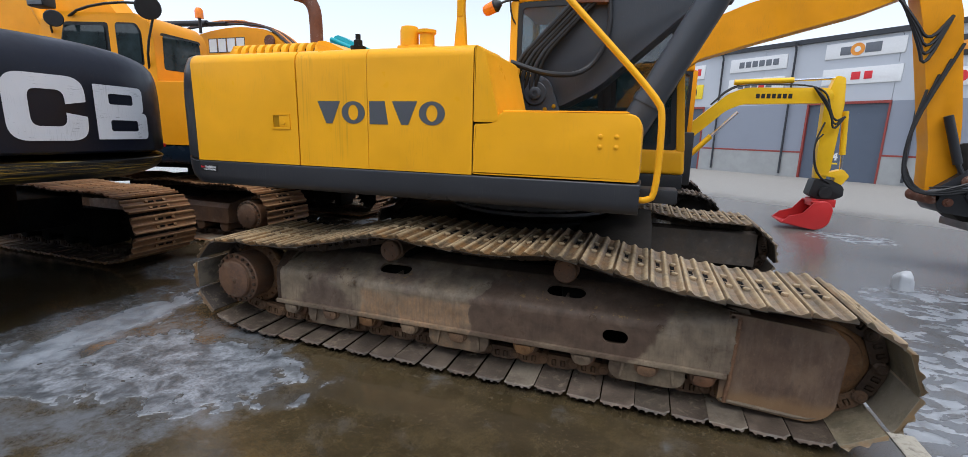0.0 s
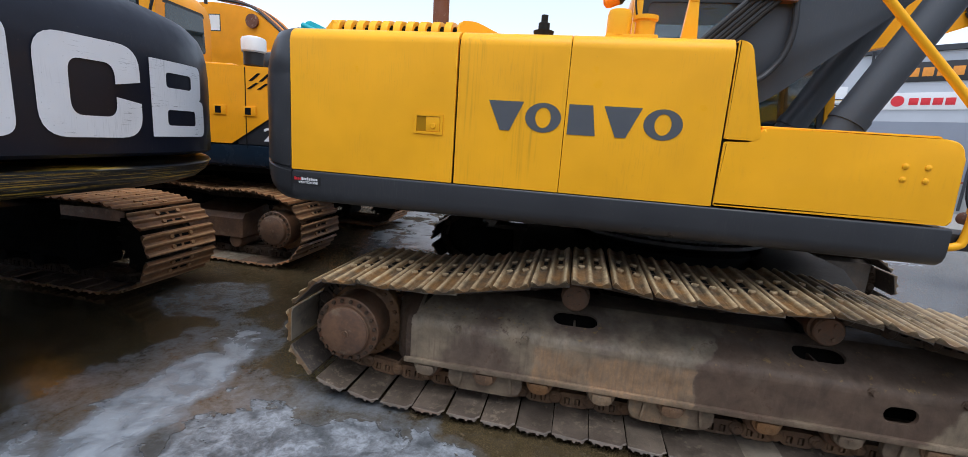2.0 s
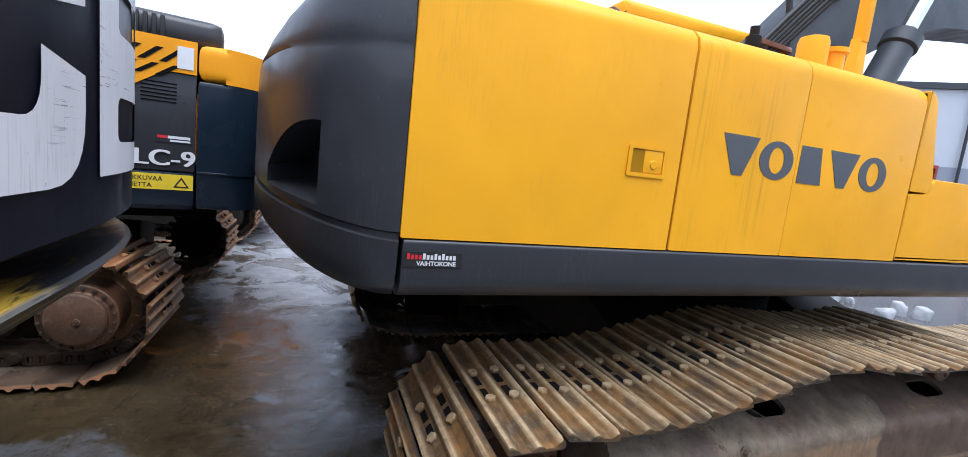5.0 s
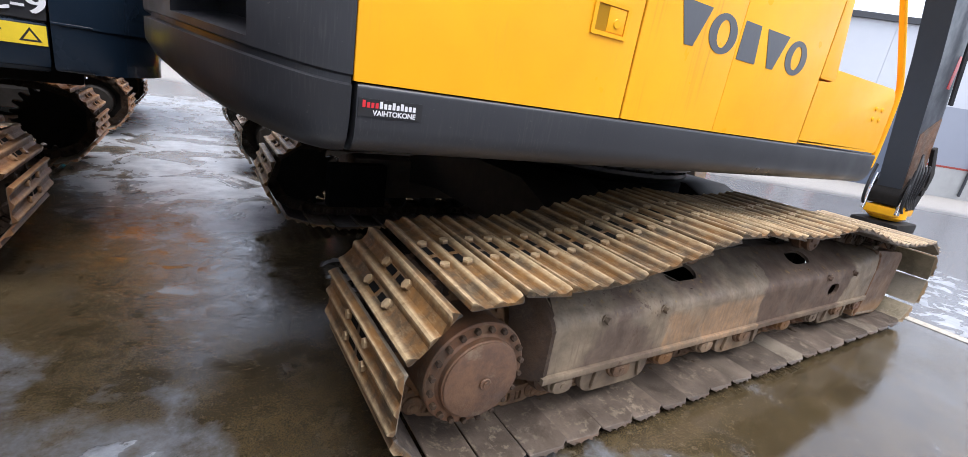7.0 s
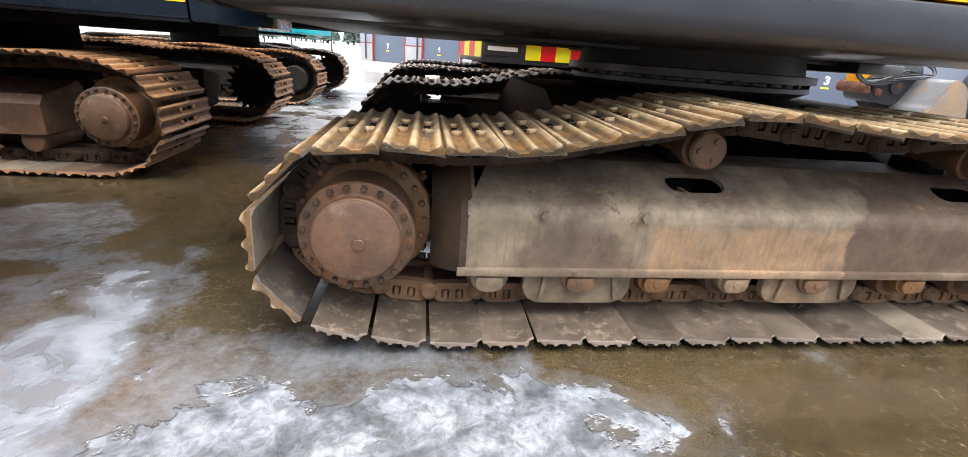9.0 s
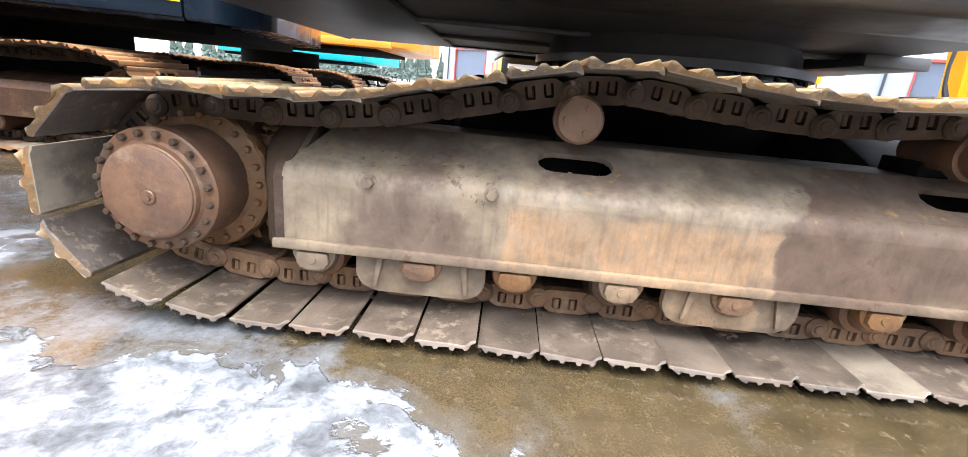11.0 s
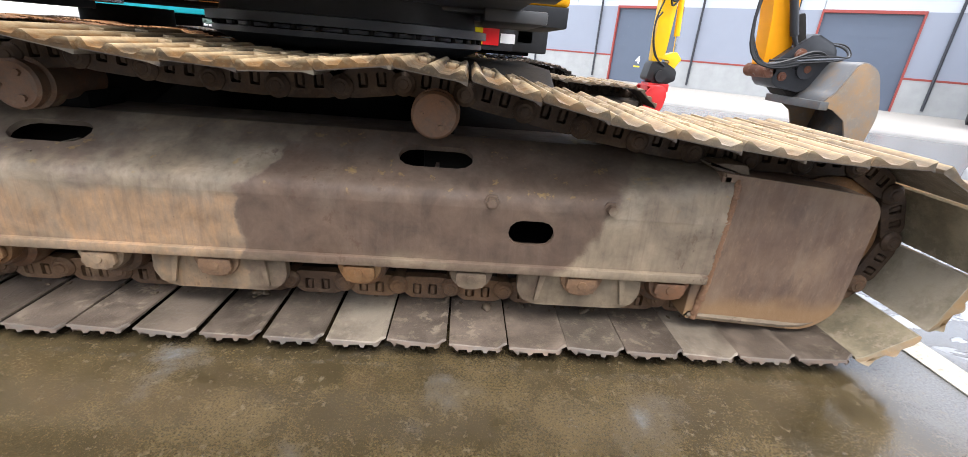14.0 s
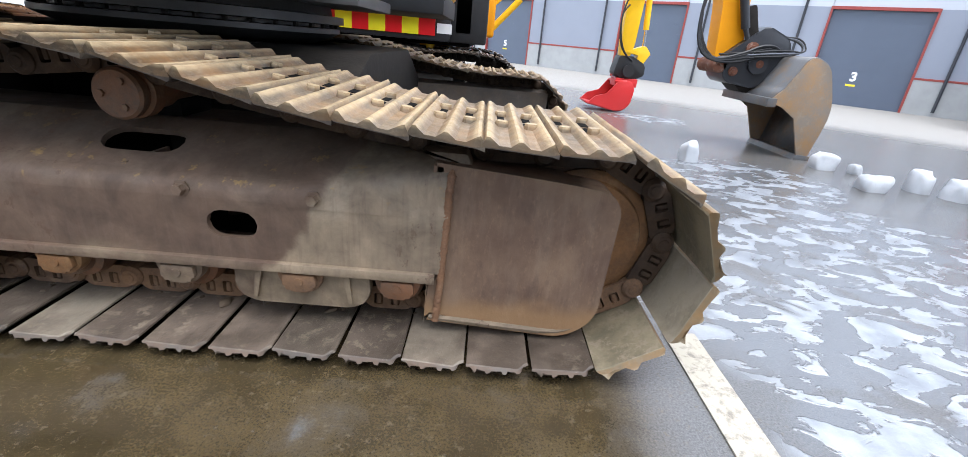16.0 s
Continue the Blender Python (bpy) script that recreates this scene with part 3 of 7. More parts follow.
    flow = n.noise(0.26, 4, 0.5, vec=n.world_at((1.0, 0.85, 1.0)), distortion=0.5)
    e2 = n.math("MULTIPLY", n.math("SUBTRACT", edge, 0.5), 2.0)
    near = n.math("MAXIMUM", patch, n.math("MULTIPLY", streak, 0.5))
    smooth = n.step(n.math("ADD", n.math("MULTIPLY", streak, 0.8), n.math("MULTIPLY", e2, 0.55)), 0.30, 0.62)
    k1 = n.math("MULTIPLY", n.step(n.math("ADD", n.math("MULTIPLY", near, 0.8), e2), 0.28, 0.34), n.math("MULTIPLY", n.step(near, 0.0, 0.08), n.step(n.math("ADD", n.math("MULTIPLY", near, 0.20), holes), 0.47, 0.54)))
    flake = n.noise(0.185, 4, 0.52, vec=n.world_at((0.80, 1.25, 0.0)), distortion=0.9)          # melting rounded flakes
    k2 = n.math("MULTIPLY", n.step(net, 0.02, 0.30), n.math("MULTIPLY", n.step(n.math("ADD", flake, n.math("MULTIPLY", n.math("SUBTRACT", holes, 0.5), 0.35)), 0.505, 0.545), n.step(flow, 0.33, 0.46)))
    k3 = n.math("MULTIPLY", n.step(back, 0.02, 0.5), n.step(n.noise(0.6, 6, 0.6, vec=p, distortion=0.8), 0.40, 0.56))
    ice = n.math("MAXIMUM", n.math("MAXIMUM", k1, n.math("MULTIPLY", k2, 0.92)), n.math("MULTIPLY", k3, 0.9))
    wetice = n.mix(n.ramp(n.noise(0.16, 7, 0.62, vec=p, distortion=0.6), (0.40, 0.0), (0.60, 1.0)), (0.076, 0.082, 0.089), (0.218, 0.234, 0.256))
    whiter = n.mix(n.ramp(n.noise(0.16, 5, 0.6, vec=p), (0.36, 0.0), (0.62, 1.0)), (0.19, 0.205, 0.225), (0.37, 0.39, 0.415))
    froth = n.ramp(n.noise(0.035, 6, 0.7, vec=p, distortion=0.8), (0.36, 0.55), (0.62, 1.35))
    wetice = n.mix(1.0, wetice, froth, "MULTIPLY")
    wetice = n.mix(n.step(n.math("MAXIMUM", net, back), 0.0, 0.1), wetice, whiter)
    film = n.math("MULTIPLY", n.step(n.math("ADD", n.math("MULTIPLY", near, 0.9), n.math("MULTIPLY", e2, 0.7)), 0.05, 0.55), 0.38)
    thin = sum_of(blob(-3.2, 1.9, 1.25, 1.0, 4), blob(-4.1, 2.2, 0.7, 1.5, 6), blob(-4.9, 3.7, 0.6, 0.5), blob(-3.9, 6.2, 0.9, 1.4))
    film = n.math("MAXIMUM", film, n.math("MULTIPLY", n.step(n.math("ADD", thin, n.math("MULTIPLY", e2, 0.8)), 0.15, 0.45), n.ramp(n.math("ADD", n.math("MULTIPLY", holes, 0.6), n.math("MULTIPLY", n.noise(0.03, 5, 0.75, vec=p), 0.4)), (0.38, 0.10), (0.60, 0.68))))
    film = n.math("MAXIMUM", film, n.math("MULTIPLY", n.math("MULTIPLY", n.step(net, 0.0, 0.4), n.step(flow, 0.36, 0.52)), 0.42))
    # ice film, its colour lightened to paint in the sky mirrored by wet ice
    c = n.mix(film, base, (0.165, 0.182, 0.205))
    c = n.mix(ice, c, wetice)
    c = n.mix(n.math("MULTIPLY", smooth, 0.85), c, n.mix(n.ramp(holes, (0.40, 0.0), (0.62, 1.0)), (0.17, 0.19, 0.215), (0.31, 0.34, 0.38)))
    ice = n.math("MAXIMUM", ice, n.math("MULTIPLY", smooth, 0.6))
    wet = n.ramp(n.math("ADD", n.math("MULTIPLY", cloud, 0.6), n.math("MULTIPLY", n.noise(1.6, 3, 0.5, vec=p), 0.45)), (0.42, 0.04), (0.64, 0.18))
    wet = n.mix(n.math("MULTIPLY", n.math("MAXIMUM", far, right), 0.85), wet, (0.24, 0.24, 0.24))
    wet = n.mix(n.step(blob(-4.5, 5.2, 1.6, 2.0), 0.0, 0.5), wet, n.mix(n.ramp(mud, (0.42, 0.0), (0.6, 1.0)), (0.06, 0.06, 0.06), (0.26, 0.26, 0.26)))
    rough = n.mix(ice, wet, (0.40, 0.40, 0.40))
    rough = n.mix(n.math("MULTIPLY", dry, 0.9), rough, (0.75, 0.75, 0.75))
    grainy = n.ramp(wet, (0.06, 0.10), (0.28, 1.0))
    h = n.math("ADD", n.math("MULTIPLY", n.math("ADD", n.math("ADD", n.math("MULTIPLY", stone, 0.18), n.math("MULTIPLY", n.noise(0.06, 4, 0.6, vec=p), 0.35)), n.math("MULTIPLY", grit, 0.35)), grainy), n.math("MULTIPLY", ice, n.math("ADD", 0.5, n.math("MULTIPLY", holes, 1.2))))
    n.bump(h, 0.55, 0.012)
    return n.done(c, rough, 0.0, 0.0, 1.0)


YARD_DROP = -0.33               # the yard falls gently towards the hall


def sheet(cx, cy):
    """One sheet of ground to the horizon, finer near the machines, falling gently towards the hall."""
    def fall(x, y):
        t = min(1.0, max(0.0, (0.641 * x + 0.767 * y - 10.5) / 11.5))
        return YARD_DROP * t * t * (3 - 2 * t)

    bm = bmesh.new()
    xs = sorted({round(v, 3) for v in [-1500, -400, -120, -60, -30, -20, -14] + [-10 + 0.25 * i for i in range(81)] + [11 + i for i in range(24)] + [40, 60, 120, 400, 1500]})
    grid = [[bm.verts.new((cx + a, cy + b, fall(cx + a, cy + b))) for a in xs] for b in xs]
    for r, q in zip(grid, grid[1:]):
        for i in range(len(xs) - 1):
            bm.faces.new((r[i], r[i + 1], q[i + 1], q[i]))
    return bm


ground = tagged(part("ground", sheet(0, 4), ground_material()), "wet dark asphalt yard with meltwater, ice crusts and old snow", "ground", kind="structure")


def worn_line():
    n = Nodes("worn_white_road_paint")
    p = n.world_at()
    k = n.ramp(n.noise(0.03, 6, 0.7, vec=p), (0.34, 0.0), (0.50, 1.0))
    n.b.inputs["Alpha"].default_value = 1.0
    return n.done(n.mix(k, (0.20, 0.18, 0.145), (0.40, 0.365, 0.295)), 0.55)


# unseen wall added behind the camera to cut low skylight and deepen contrast
tagged(part("wall_south", box((-45, -9.3, 0.0), (45, -9.0, 5.0)), CONCRETE, smooth=0), "added unseen wall that blocks low sky light", "wall", kind="structure")
tagged(part("painted_line", box((1.22, -3.0, 0.002), (1.345, 2.95, 0.006)), worn_line(), smooth=0), "worn white painted parking line on the asphalt", "road marking", kind="structure")


def lump(x, y, sx, sy, sz, seed):
    """A melting clod of snow, half angular."""
    bm = bmesh.new()
    bmesh.ops.create_icosphere(bm, subdivisions=3, radius=1.0)
    for v in bm.verts:
        q = v.co.copy()
        box_like = Vector([math.copysign(abs(c) ** 0.6, c) for c in q])
        k = 1 + 0.28 * noise.noise(q * 1.3 + Vector((seed * 7.1, 0, 0))) + 0.10 * noise.noise(q * 4 + Vector((0, seed * 3.3, 0)))
        v.co = Vector((box_like.x * sx * k, box_like.y * sy * k, max(-0.35, box_like.z * k) * sz + 0.33 * sz))
    bm.transform(Matrix.Translation((x, y, 0)))
    return tagged(part("snow_lump", bm, SNOW, smooth=60), "small lump of melting snow on the wet asphalt", "snow", group="snow lumps in the yard")


for i, (x, y, sx, sy, sz) in enumerate([(2.62, 6.15, 0.13, 0.12, 0.22), (4.17, 6.36, 0.20, 0.16, 0.20), (4.42, 6.22, 0.09, 0.08, 0.12), (4.08, 5.56, 0.20, 0.16, 0.17), (4.60, 5.66, 0.16, 0.15, 0.24), (4.80, 5.46, 0.19, 0.17, 0.20)]):
    lump(x, y, sx * 0.62, sy * 0.62, sz * 0.66, i + 1)

# ---- crawler tracks ----
def pad_mesh(width, mat, pitch=0.192, bolts=True, seed=3, worn=1.0, flat=False):
    """A triple-ridge track pad. x along the chain, y across, z outwards; the plate's middle at the origin."""
    h = pitch / 2
    prof = [(-h + 0.001, 0.004), (-h + 0.009, 0.023), (-h + 0.018, 0.023), (-h + 0.043, 0.007), (-0.026, 0.006), (-0.007, 0.022), (0.003, 0.022), (0.024, 0.006),
            (h - 0.048, 0.006), (h - 0.022, 0.023), (h - 0.013, 0.023), (h - 0.002, 0.005), (h + 0.002, -0.003), (h + 0.002, -0.015), (h - 0.008, -0.012), (h - 0.020, -0.006), (-h + 0.010, -0.006), (-h + 0.004, -0.002)]
    if flat:                                # worn lower pads: ridges left as narrow stubs
        prof = [(-h + 0.016, 0.001)]
        for x in (-h + 0.022, -0.032, 0.018, h - 0.034):
            prof += [(x - 0.001, 0.002), (x + 0.003, 0.010), (x + 0.014, 0.010), (x + 0.018, 0.002)]
        prof += [(h - 0.004, 0.002), (h - 0.003, -0.004), (h - 0.006, -0.006), (-h + 0.034, -0.006), (-h + 0.016, -0.015), (-h + 0.003, -0.016), (-h + 0.002, -0.010)]
    bm = prism(prof, -width / 2, width / 2, "y")
    for v in bm.verts:                      # clipped corners
        if flat and v.co.x < -h + 0.036:
            v.co.y *= 1 - (0.024 if v.co.x < -h + 0.019 else 0.006) / (width / 2)
            continue
        if abs(v.co.x) > h - 0.02:
            v.co.y *= 1 - 0.018 / (width / 2)
    r = random.Random(seed)
    for v in bm.verts:                      # worn ridges, chipped ends
        v.co.z *= worn if v.co.z > 0.01 else 1.0
        v.co.y += r.uniform(-0.003, 0.003)
    if bolts:
        for x in (-0.045, 0.045):
            for y in (-0.10, 0.10):
                lathe([(0.006, 0.021), (0.024, 0.019)], (x, y, 0), (x, y, 1), 6, bm)
        solid = set(bm.faces)
        # pad holes: raised near-black plates paint in their shaded depth
        for x in (-0.047, 0.040):
            for y0, y1 in ((-0.085, -0.015), (0.015, 0.085)):
                box((x - 0.013, y0, 0.0055), (x + 0.013, y1, 0.0085), 0, bm)
        for f in bm.faces:
            if f not in solid:
                f.material_index = 1
    bmesh.ops.recalc_face_normals(bm, faces=bm.faces)
    me = bpy.data.meshes.new("track_pad")
    bm.to_mesh(me)
    bm.free()
    me.materials.append(mat)
    me.materials.append(UNDER)
    me.shade_smooth()
    me.set_sharp_from_angle(angle=radians(30))
    return me


def link_bmesh(pitch=0.192):
    """A pair of chain links under one pad: side plates with two open windows, a round pin boss and the nuts of the pad bolts."""
    h = pitch / 2
    out = rounded([(-h - 0.004, -0.030), (-h + 0.032, -0.012), (h - 0.046, -0.012), (h - 0.022, -0.034), (h - 0.004, -0.046), (h - 0.002, -0.076), (h - 0.030, -0.098), (-h + 0.040, -0.100), (-h - 0.004, -0.094)], 0.012, 2)
    bms = []
    for s in (-1, 1):
        m = Matrix(((1, 0, 0, 0), (0, 0, 1, s * 0.097 + 0.018), (0, 1, 0, 0), (0, 0, 0, 1)))
        bms.append(plate(out, [rounded([(x - 0.016, -0.070), (x + 0.016, -0.070), (x + 0.016, -0.027), (x - 0.016, -0.027)], 0.006, 2) for x in (-0.030, 0.028)], 0.036, m))
    bm = join(*bms)
    for s in (-1, 1):
        rod((-h, s * 0.134, -0.064), (-h, s * 0.07, -0.064), 0.038, 16, bm, 0.012)
        rod((-h, s * 0.138, -0.064), (-h, s * 0.12, -0.064), 0.017, 10, bm, 0.002)
        for x in (-0.030, 0.028):
            rod((x, s * 0.100, -0.062), (x, s * 0.100, -0.018), 0.0125, 6, bm, 0.003)
    rod((-h, -0.12, -0.062), (-h, 0.12, -0.062), 0.03, 10, bm)
    return bm


def mesh_of(bm, name, mat):
    bmesh.ops.recalc_face_normals(bm, faces=bm.faces)
    me = bpy.data.meshes.new(name)
    bm.to_mesh(me)
    bm.free()
    me.materials.append(mat)
    me.shade_smooth()
    me.set_sharp_from_angle(angle=radians(35))
    return me


def track_path(xs, zs, rs, xi, zi, ri, top, bottom=0.042):
    """The closed line of the plates, from the lower middle forwards (+x), round the idler, back over the top and round the sprocket."""
    pts = [((xs + xi) / 2, bottom), (xi - 0.01, bottom)]
    pts += [(xi + ri * math.cos(radians(a)), zi + ri * math.sin(radians(a))) for a in range(-78, 91, 12)]
    pts += top
    pts += [(xs + rs * math.cos(radians(a)), zs + rs * math.sin(radians(a))) for a in range(92, 248, 12)]
    pts += [(xs + 0.14, bottom)]
    P = [Vector((a, b)) for a, b in pts]
    fine = []
    for i in range(len(P)):
        q = P[(i + 1) % len(P)]
        k = max(2, int((q - P[i]).length / 0.01))
        fine += [P[i].lerp(q, j / k) for j in range(k)]
    return fine


def stations(path, count, phase=0.0):
    """Middles and angles of `count` equal pieces of the closed path; phase: how far along it the first begins, up to one piece."""
    L = [0.0]
    for a, b in zip(path, path[1:] + path[:1]):
        L.append(L[-1] + (b - a).length)
    total, out = L[-1], []
    corner = []
    j = 0
    for i in range(count):
        d = total * i / count + phase
        while L[j + 1] < d:
            j += 1
        a, b = path[j], path[(j + 1) % len(path)]
        corner.append(a.lerp(b, (d - L[j]) / max(1e-6, L[j + 1] - L[j])))
    for a, b in zip(corner, corner[1:] + corner[:1]):
        out.append(((a + b) / 2, math.atan2(b.y - a.y, b.x - a.x)))
    return out, total / count


def seat(mid, ang, y, jitter=0.0, r=None):
    """The pose of a pad: its x along the chain's way, its z outwards (to the right of the way)."""
    c, s = math.cos(ang), math.sin(ang)
    m = Matrix(((-c, 0, s, mid.x), (0, 1, 0, y), (-s, 0, -c, mid.y), (0, 0, 0, 1)))
    if jitter:
        m = m @ Euler((r.uniform(-jitter, jitter) * 0.3, r.uniform(-jitter, jitter), r.uniform(-jitter, jitter) * 0.3)).to_matrix().to_4x4()
    return m


def track(parent, yc, width, xs, zs, rs, xi, zi, ri, top, count, pad_mat, link_mat, seed=1, jitter=0.03, label="", bolts=True, wet=None, dry=None, clay=None, phase=0.0):
    """One crawler track under a machine: the chain as a part, its pads (and links) below it. wet: muddy lower-run pads,
    shade put into their colour.
    """
    r = random.Random(seed)
    d = 0.062
    st, pitch = stations(track_path(xs, zs, rs - d, xi, zi, ri - d, [(a, b - d) for a, b in top], 0.042 + d), count, phase)
    st = [(mid + Vector((math.sin(ang), -math.cos(ang))) * d, ang) for mid, ang in st]
    pads = pad_mesh(width, pad_mat, pitch, bolts)
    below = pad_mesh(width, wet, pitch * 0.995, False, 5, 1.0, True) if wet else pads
    front = pad_mesh(width, dry, pitch * 1.10, bolts) if dry else pads
    back = pad_mesh(width, pad_mat, pitch * 1.07, bolts) if dry else pads
    band = []
    for mid, ang in st:
        m = seat(mid, ang, yc) @ Matrix.Translation((-pitch / 2, 0, -0.062))
        band.append([m @ Vector(q) for q in ((0, -0.05, 0.02), (0, 0.05, 0.02), (0, 0.05, -0.02), (0, -0.05, -0.02))])
    chain = loft(band + band[:1], closed=True, caps=False)
    bmesh.ops.remove_doubles(chain, verts=chain.verts, dist=1e-4)
    t = part("track", chain, link_mat, parent, label)
    links = mesh_of(link_bmesh(pitch), "track_link", link_mat)
    low = mesh_of(link_bmesh(pitch), "track_link", clay) if clay else links
    for mid, ang in st:
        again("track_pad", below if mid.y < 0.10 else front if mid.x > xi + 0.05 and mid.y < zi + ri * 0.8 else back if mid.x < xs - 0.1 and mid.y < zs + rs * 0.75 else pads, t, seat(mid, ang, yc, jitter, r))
        again("track_link", low if mid.y < 0.22 else links, t, seat(mid, ang, yc))
    return t


def sprocket(parent, x, y, z, r, teeth=21, mat=None):
    out = []
    for i in range(teeth):
        a = 2 * math.pi * i / teeth
        for k, rr in ((-0.30, 0.80), (-0.12, 1.0), (0.12, 1.0), (0.30, 0.80)):
            b = a + k * 2 * math.pi / teeth
            out.append((x + r * rr * math.cos(b), z + r * rr * math.sin(b)))
    return part("sprocket", prism(out, y - 0.03, y + 0.03, "y", 0.004, seg=1), mat or LINK, parent)


def bolts_ring(x, y, z, r, n, size=0.013, out=-1, h=0.02, bm=None):
    bm = bm or bmesh.new()
    for i in range(n):
        a = 2 * math.pi * (i + 0.5) / n
        p = (x + r * math.cos(a), y, z + r * math.sin(a))
        rod(p, (p[0], p[1] + out * h, p[2]), size, 6, bm, 0.003)
    return bm


def final_drive(parent, x, z, y_out, y_in, r=0.185, mats=None):
    """Hub motor housing with its round cover and a ring of bolts. y_out is the face, y_in the side of the chain."""
    body, cover = mats or (RUSTY, BROWN)
    s = -1 if y_out < y_in else 1
    L = abs(y_in - y_out)
    hub = part("final_drive", lathe([(0, r * 0.70), (0.008, r * 0.755), (0.026, r * 0.768), (0.034, r * 0.81), (0.038, r * 0.97), (0.044, r), (0.085, r), (0.090, r * 0.965), (L * 0.80, r * 0.97), (L, r * 0.97)], (x, y_out, z), (x, y_in, z), 48), body, parent)
    disc = lathe([(L * 0.74, r * 0.96), (L * 0.77, r * 1.03), (L * 0.785, r * 1.26), (L * 0.82, r * 1.30), (L, r * 1.30)], (x, y_out, z), (x, y_in, z), 72)
    for v in disc.verts:                    # dried mud on the sprocket's side
        v.co += Vector((noise.noise(v.co * 28), 1.6 * noise.noise(v.co * 34), noise.noise(v.co * 28 + Vector((3, 0, 0))))) * 0.006
    part("sprocket_side", disc, SPROCKET_RUST, hub, "ochre-rusted sprocket side")
    side_bolt = mesh_of(rod((0, -s * 0.01, 0), (0, s * 0.016, 0), 0.012, 6, bevel=0.003), "side_bolt", SPROCKET_RUST)
    for i in range(22):
        a = 2 * math.pi * i / 22
        again("side_bolt", side_bolt, hub, Matrix.Translation((x + r * 1.15 * math.cos(a), y_out - s * L * 0.785, z + r * 1.15 * math.sin(a))))
    part("hub_cover", lathe([(0, r * 0.69), (0.005, r * 0.73), (0.02, r * 0.73)], (x, y_out + s * 0.006, z), (x, y_in, z), 40), cover, hub)
    bolt = mesh_of(rod((0, 0, 0), (0, s * 0.020, 0), 0.0115, 6, bevel=0.003), "hub_bolt", LINK)
    for i in range(20):
        a = 2 * math.pi * (i + 0.5) / 20
        again("hub_bolt", bolt, hub, Matrix.Translation((x + r * 0.905 * math.cos(a), y_out - s * 0.037, z + r * 0.905 * math.sin(a))))
    part("drain_plug", rod((x + 0.01, y_out + s * 0.006, z - 0.01), (x + 0.01, y_out + s * 0.014, z - 0.01), 0.022, 16, bm=rod((x + 0.01, y_out + s * 0.005, z - 0.01), (x + 0.01, y_out + s * 0.018, z - 0.01), 0.011, 6), bevel=0.003), body, hub)
    return hub

# ---- the yellow and grey crawler excavator in the middle ----
NEAR, FAR_C = 3.0, 5.66
MID = 4.34
exc = root("excavator", Matrix(), "yellow and dark grey crawler excavator parked on wet asphalt", "excavator")
TOP_LINE = [(0.60, 0.716), (0.38, 0.722), (0.12, 0.752), (-0.15, 0.795), (-0.42, 0.850), (-0.62, 0.888), (-0.80, 0.862), (-1.05, 0.846), (-1.35, 0.858), (-1.56, 0.878), (-1.74, 0.898), (-1.92, 0.858), (-2.25, 0.790), (-2.50, 0.735), (-2.80, 0.722)]
track(exc, NEAR, 0.80, -3.09, 0.405, 0.330, 0.835, 0.392, 0.335, TOP_LINE, 49, PAD, LINK, seed=4, jitter=0.035, label="worn clay-stained steel track with triple-ridge pads", wet=PAD_SHADED, dry=PAD_DRY, clay=LINK_CLAY, phase=0.045)
track(exc, FAR_C, 0.80, -3.09, 0.405, 0.330, 0.835, 0.392, 0.335, TOP_LINE, 49, PAD, LINK, seed=5, jitter=0.03, label="dark muddy steel track")


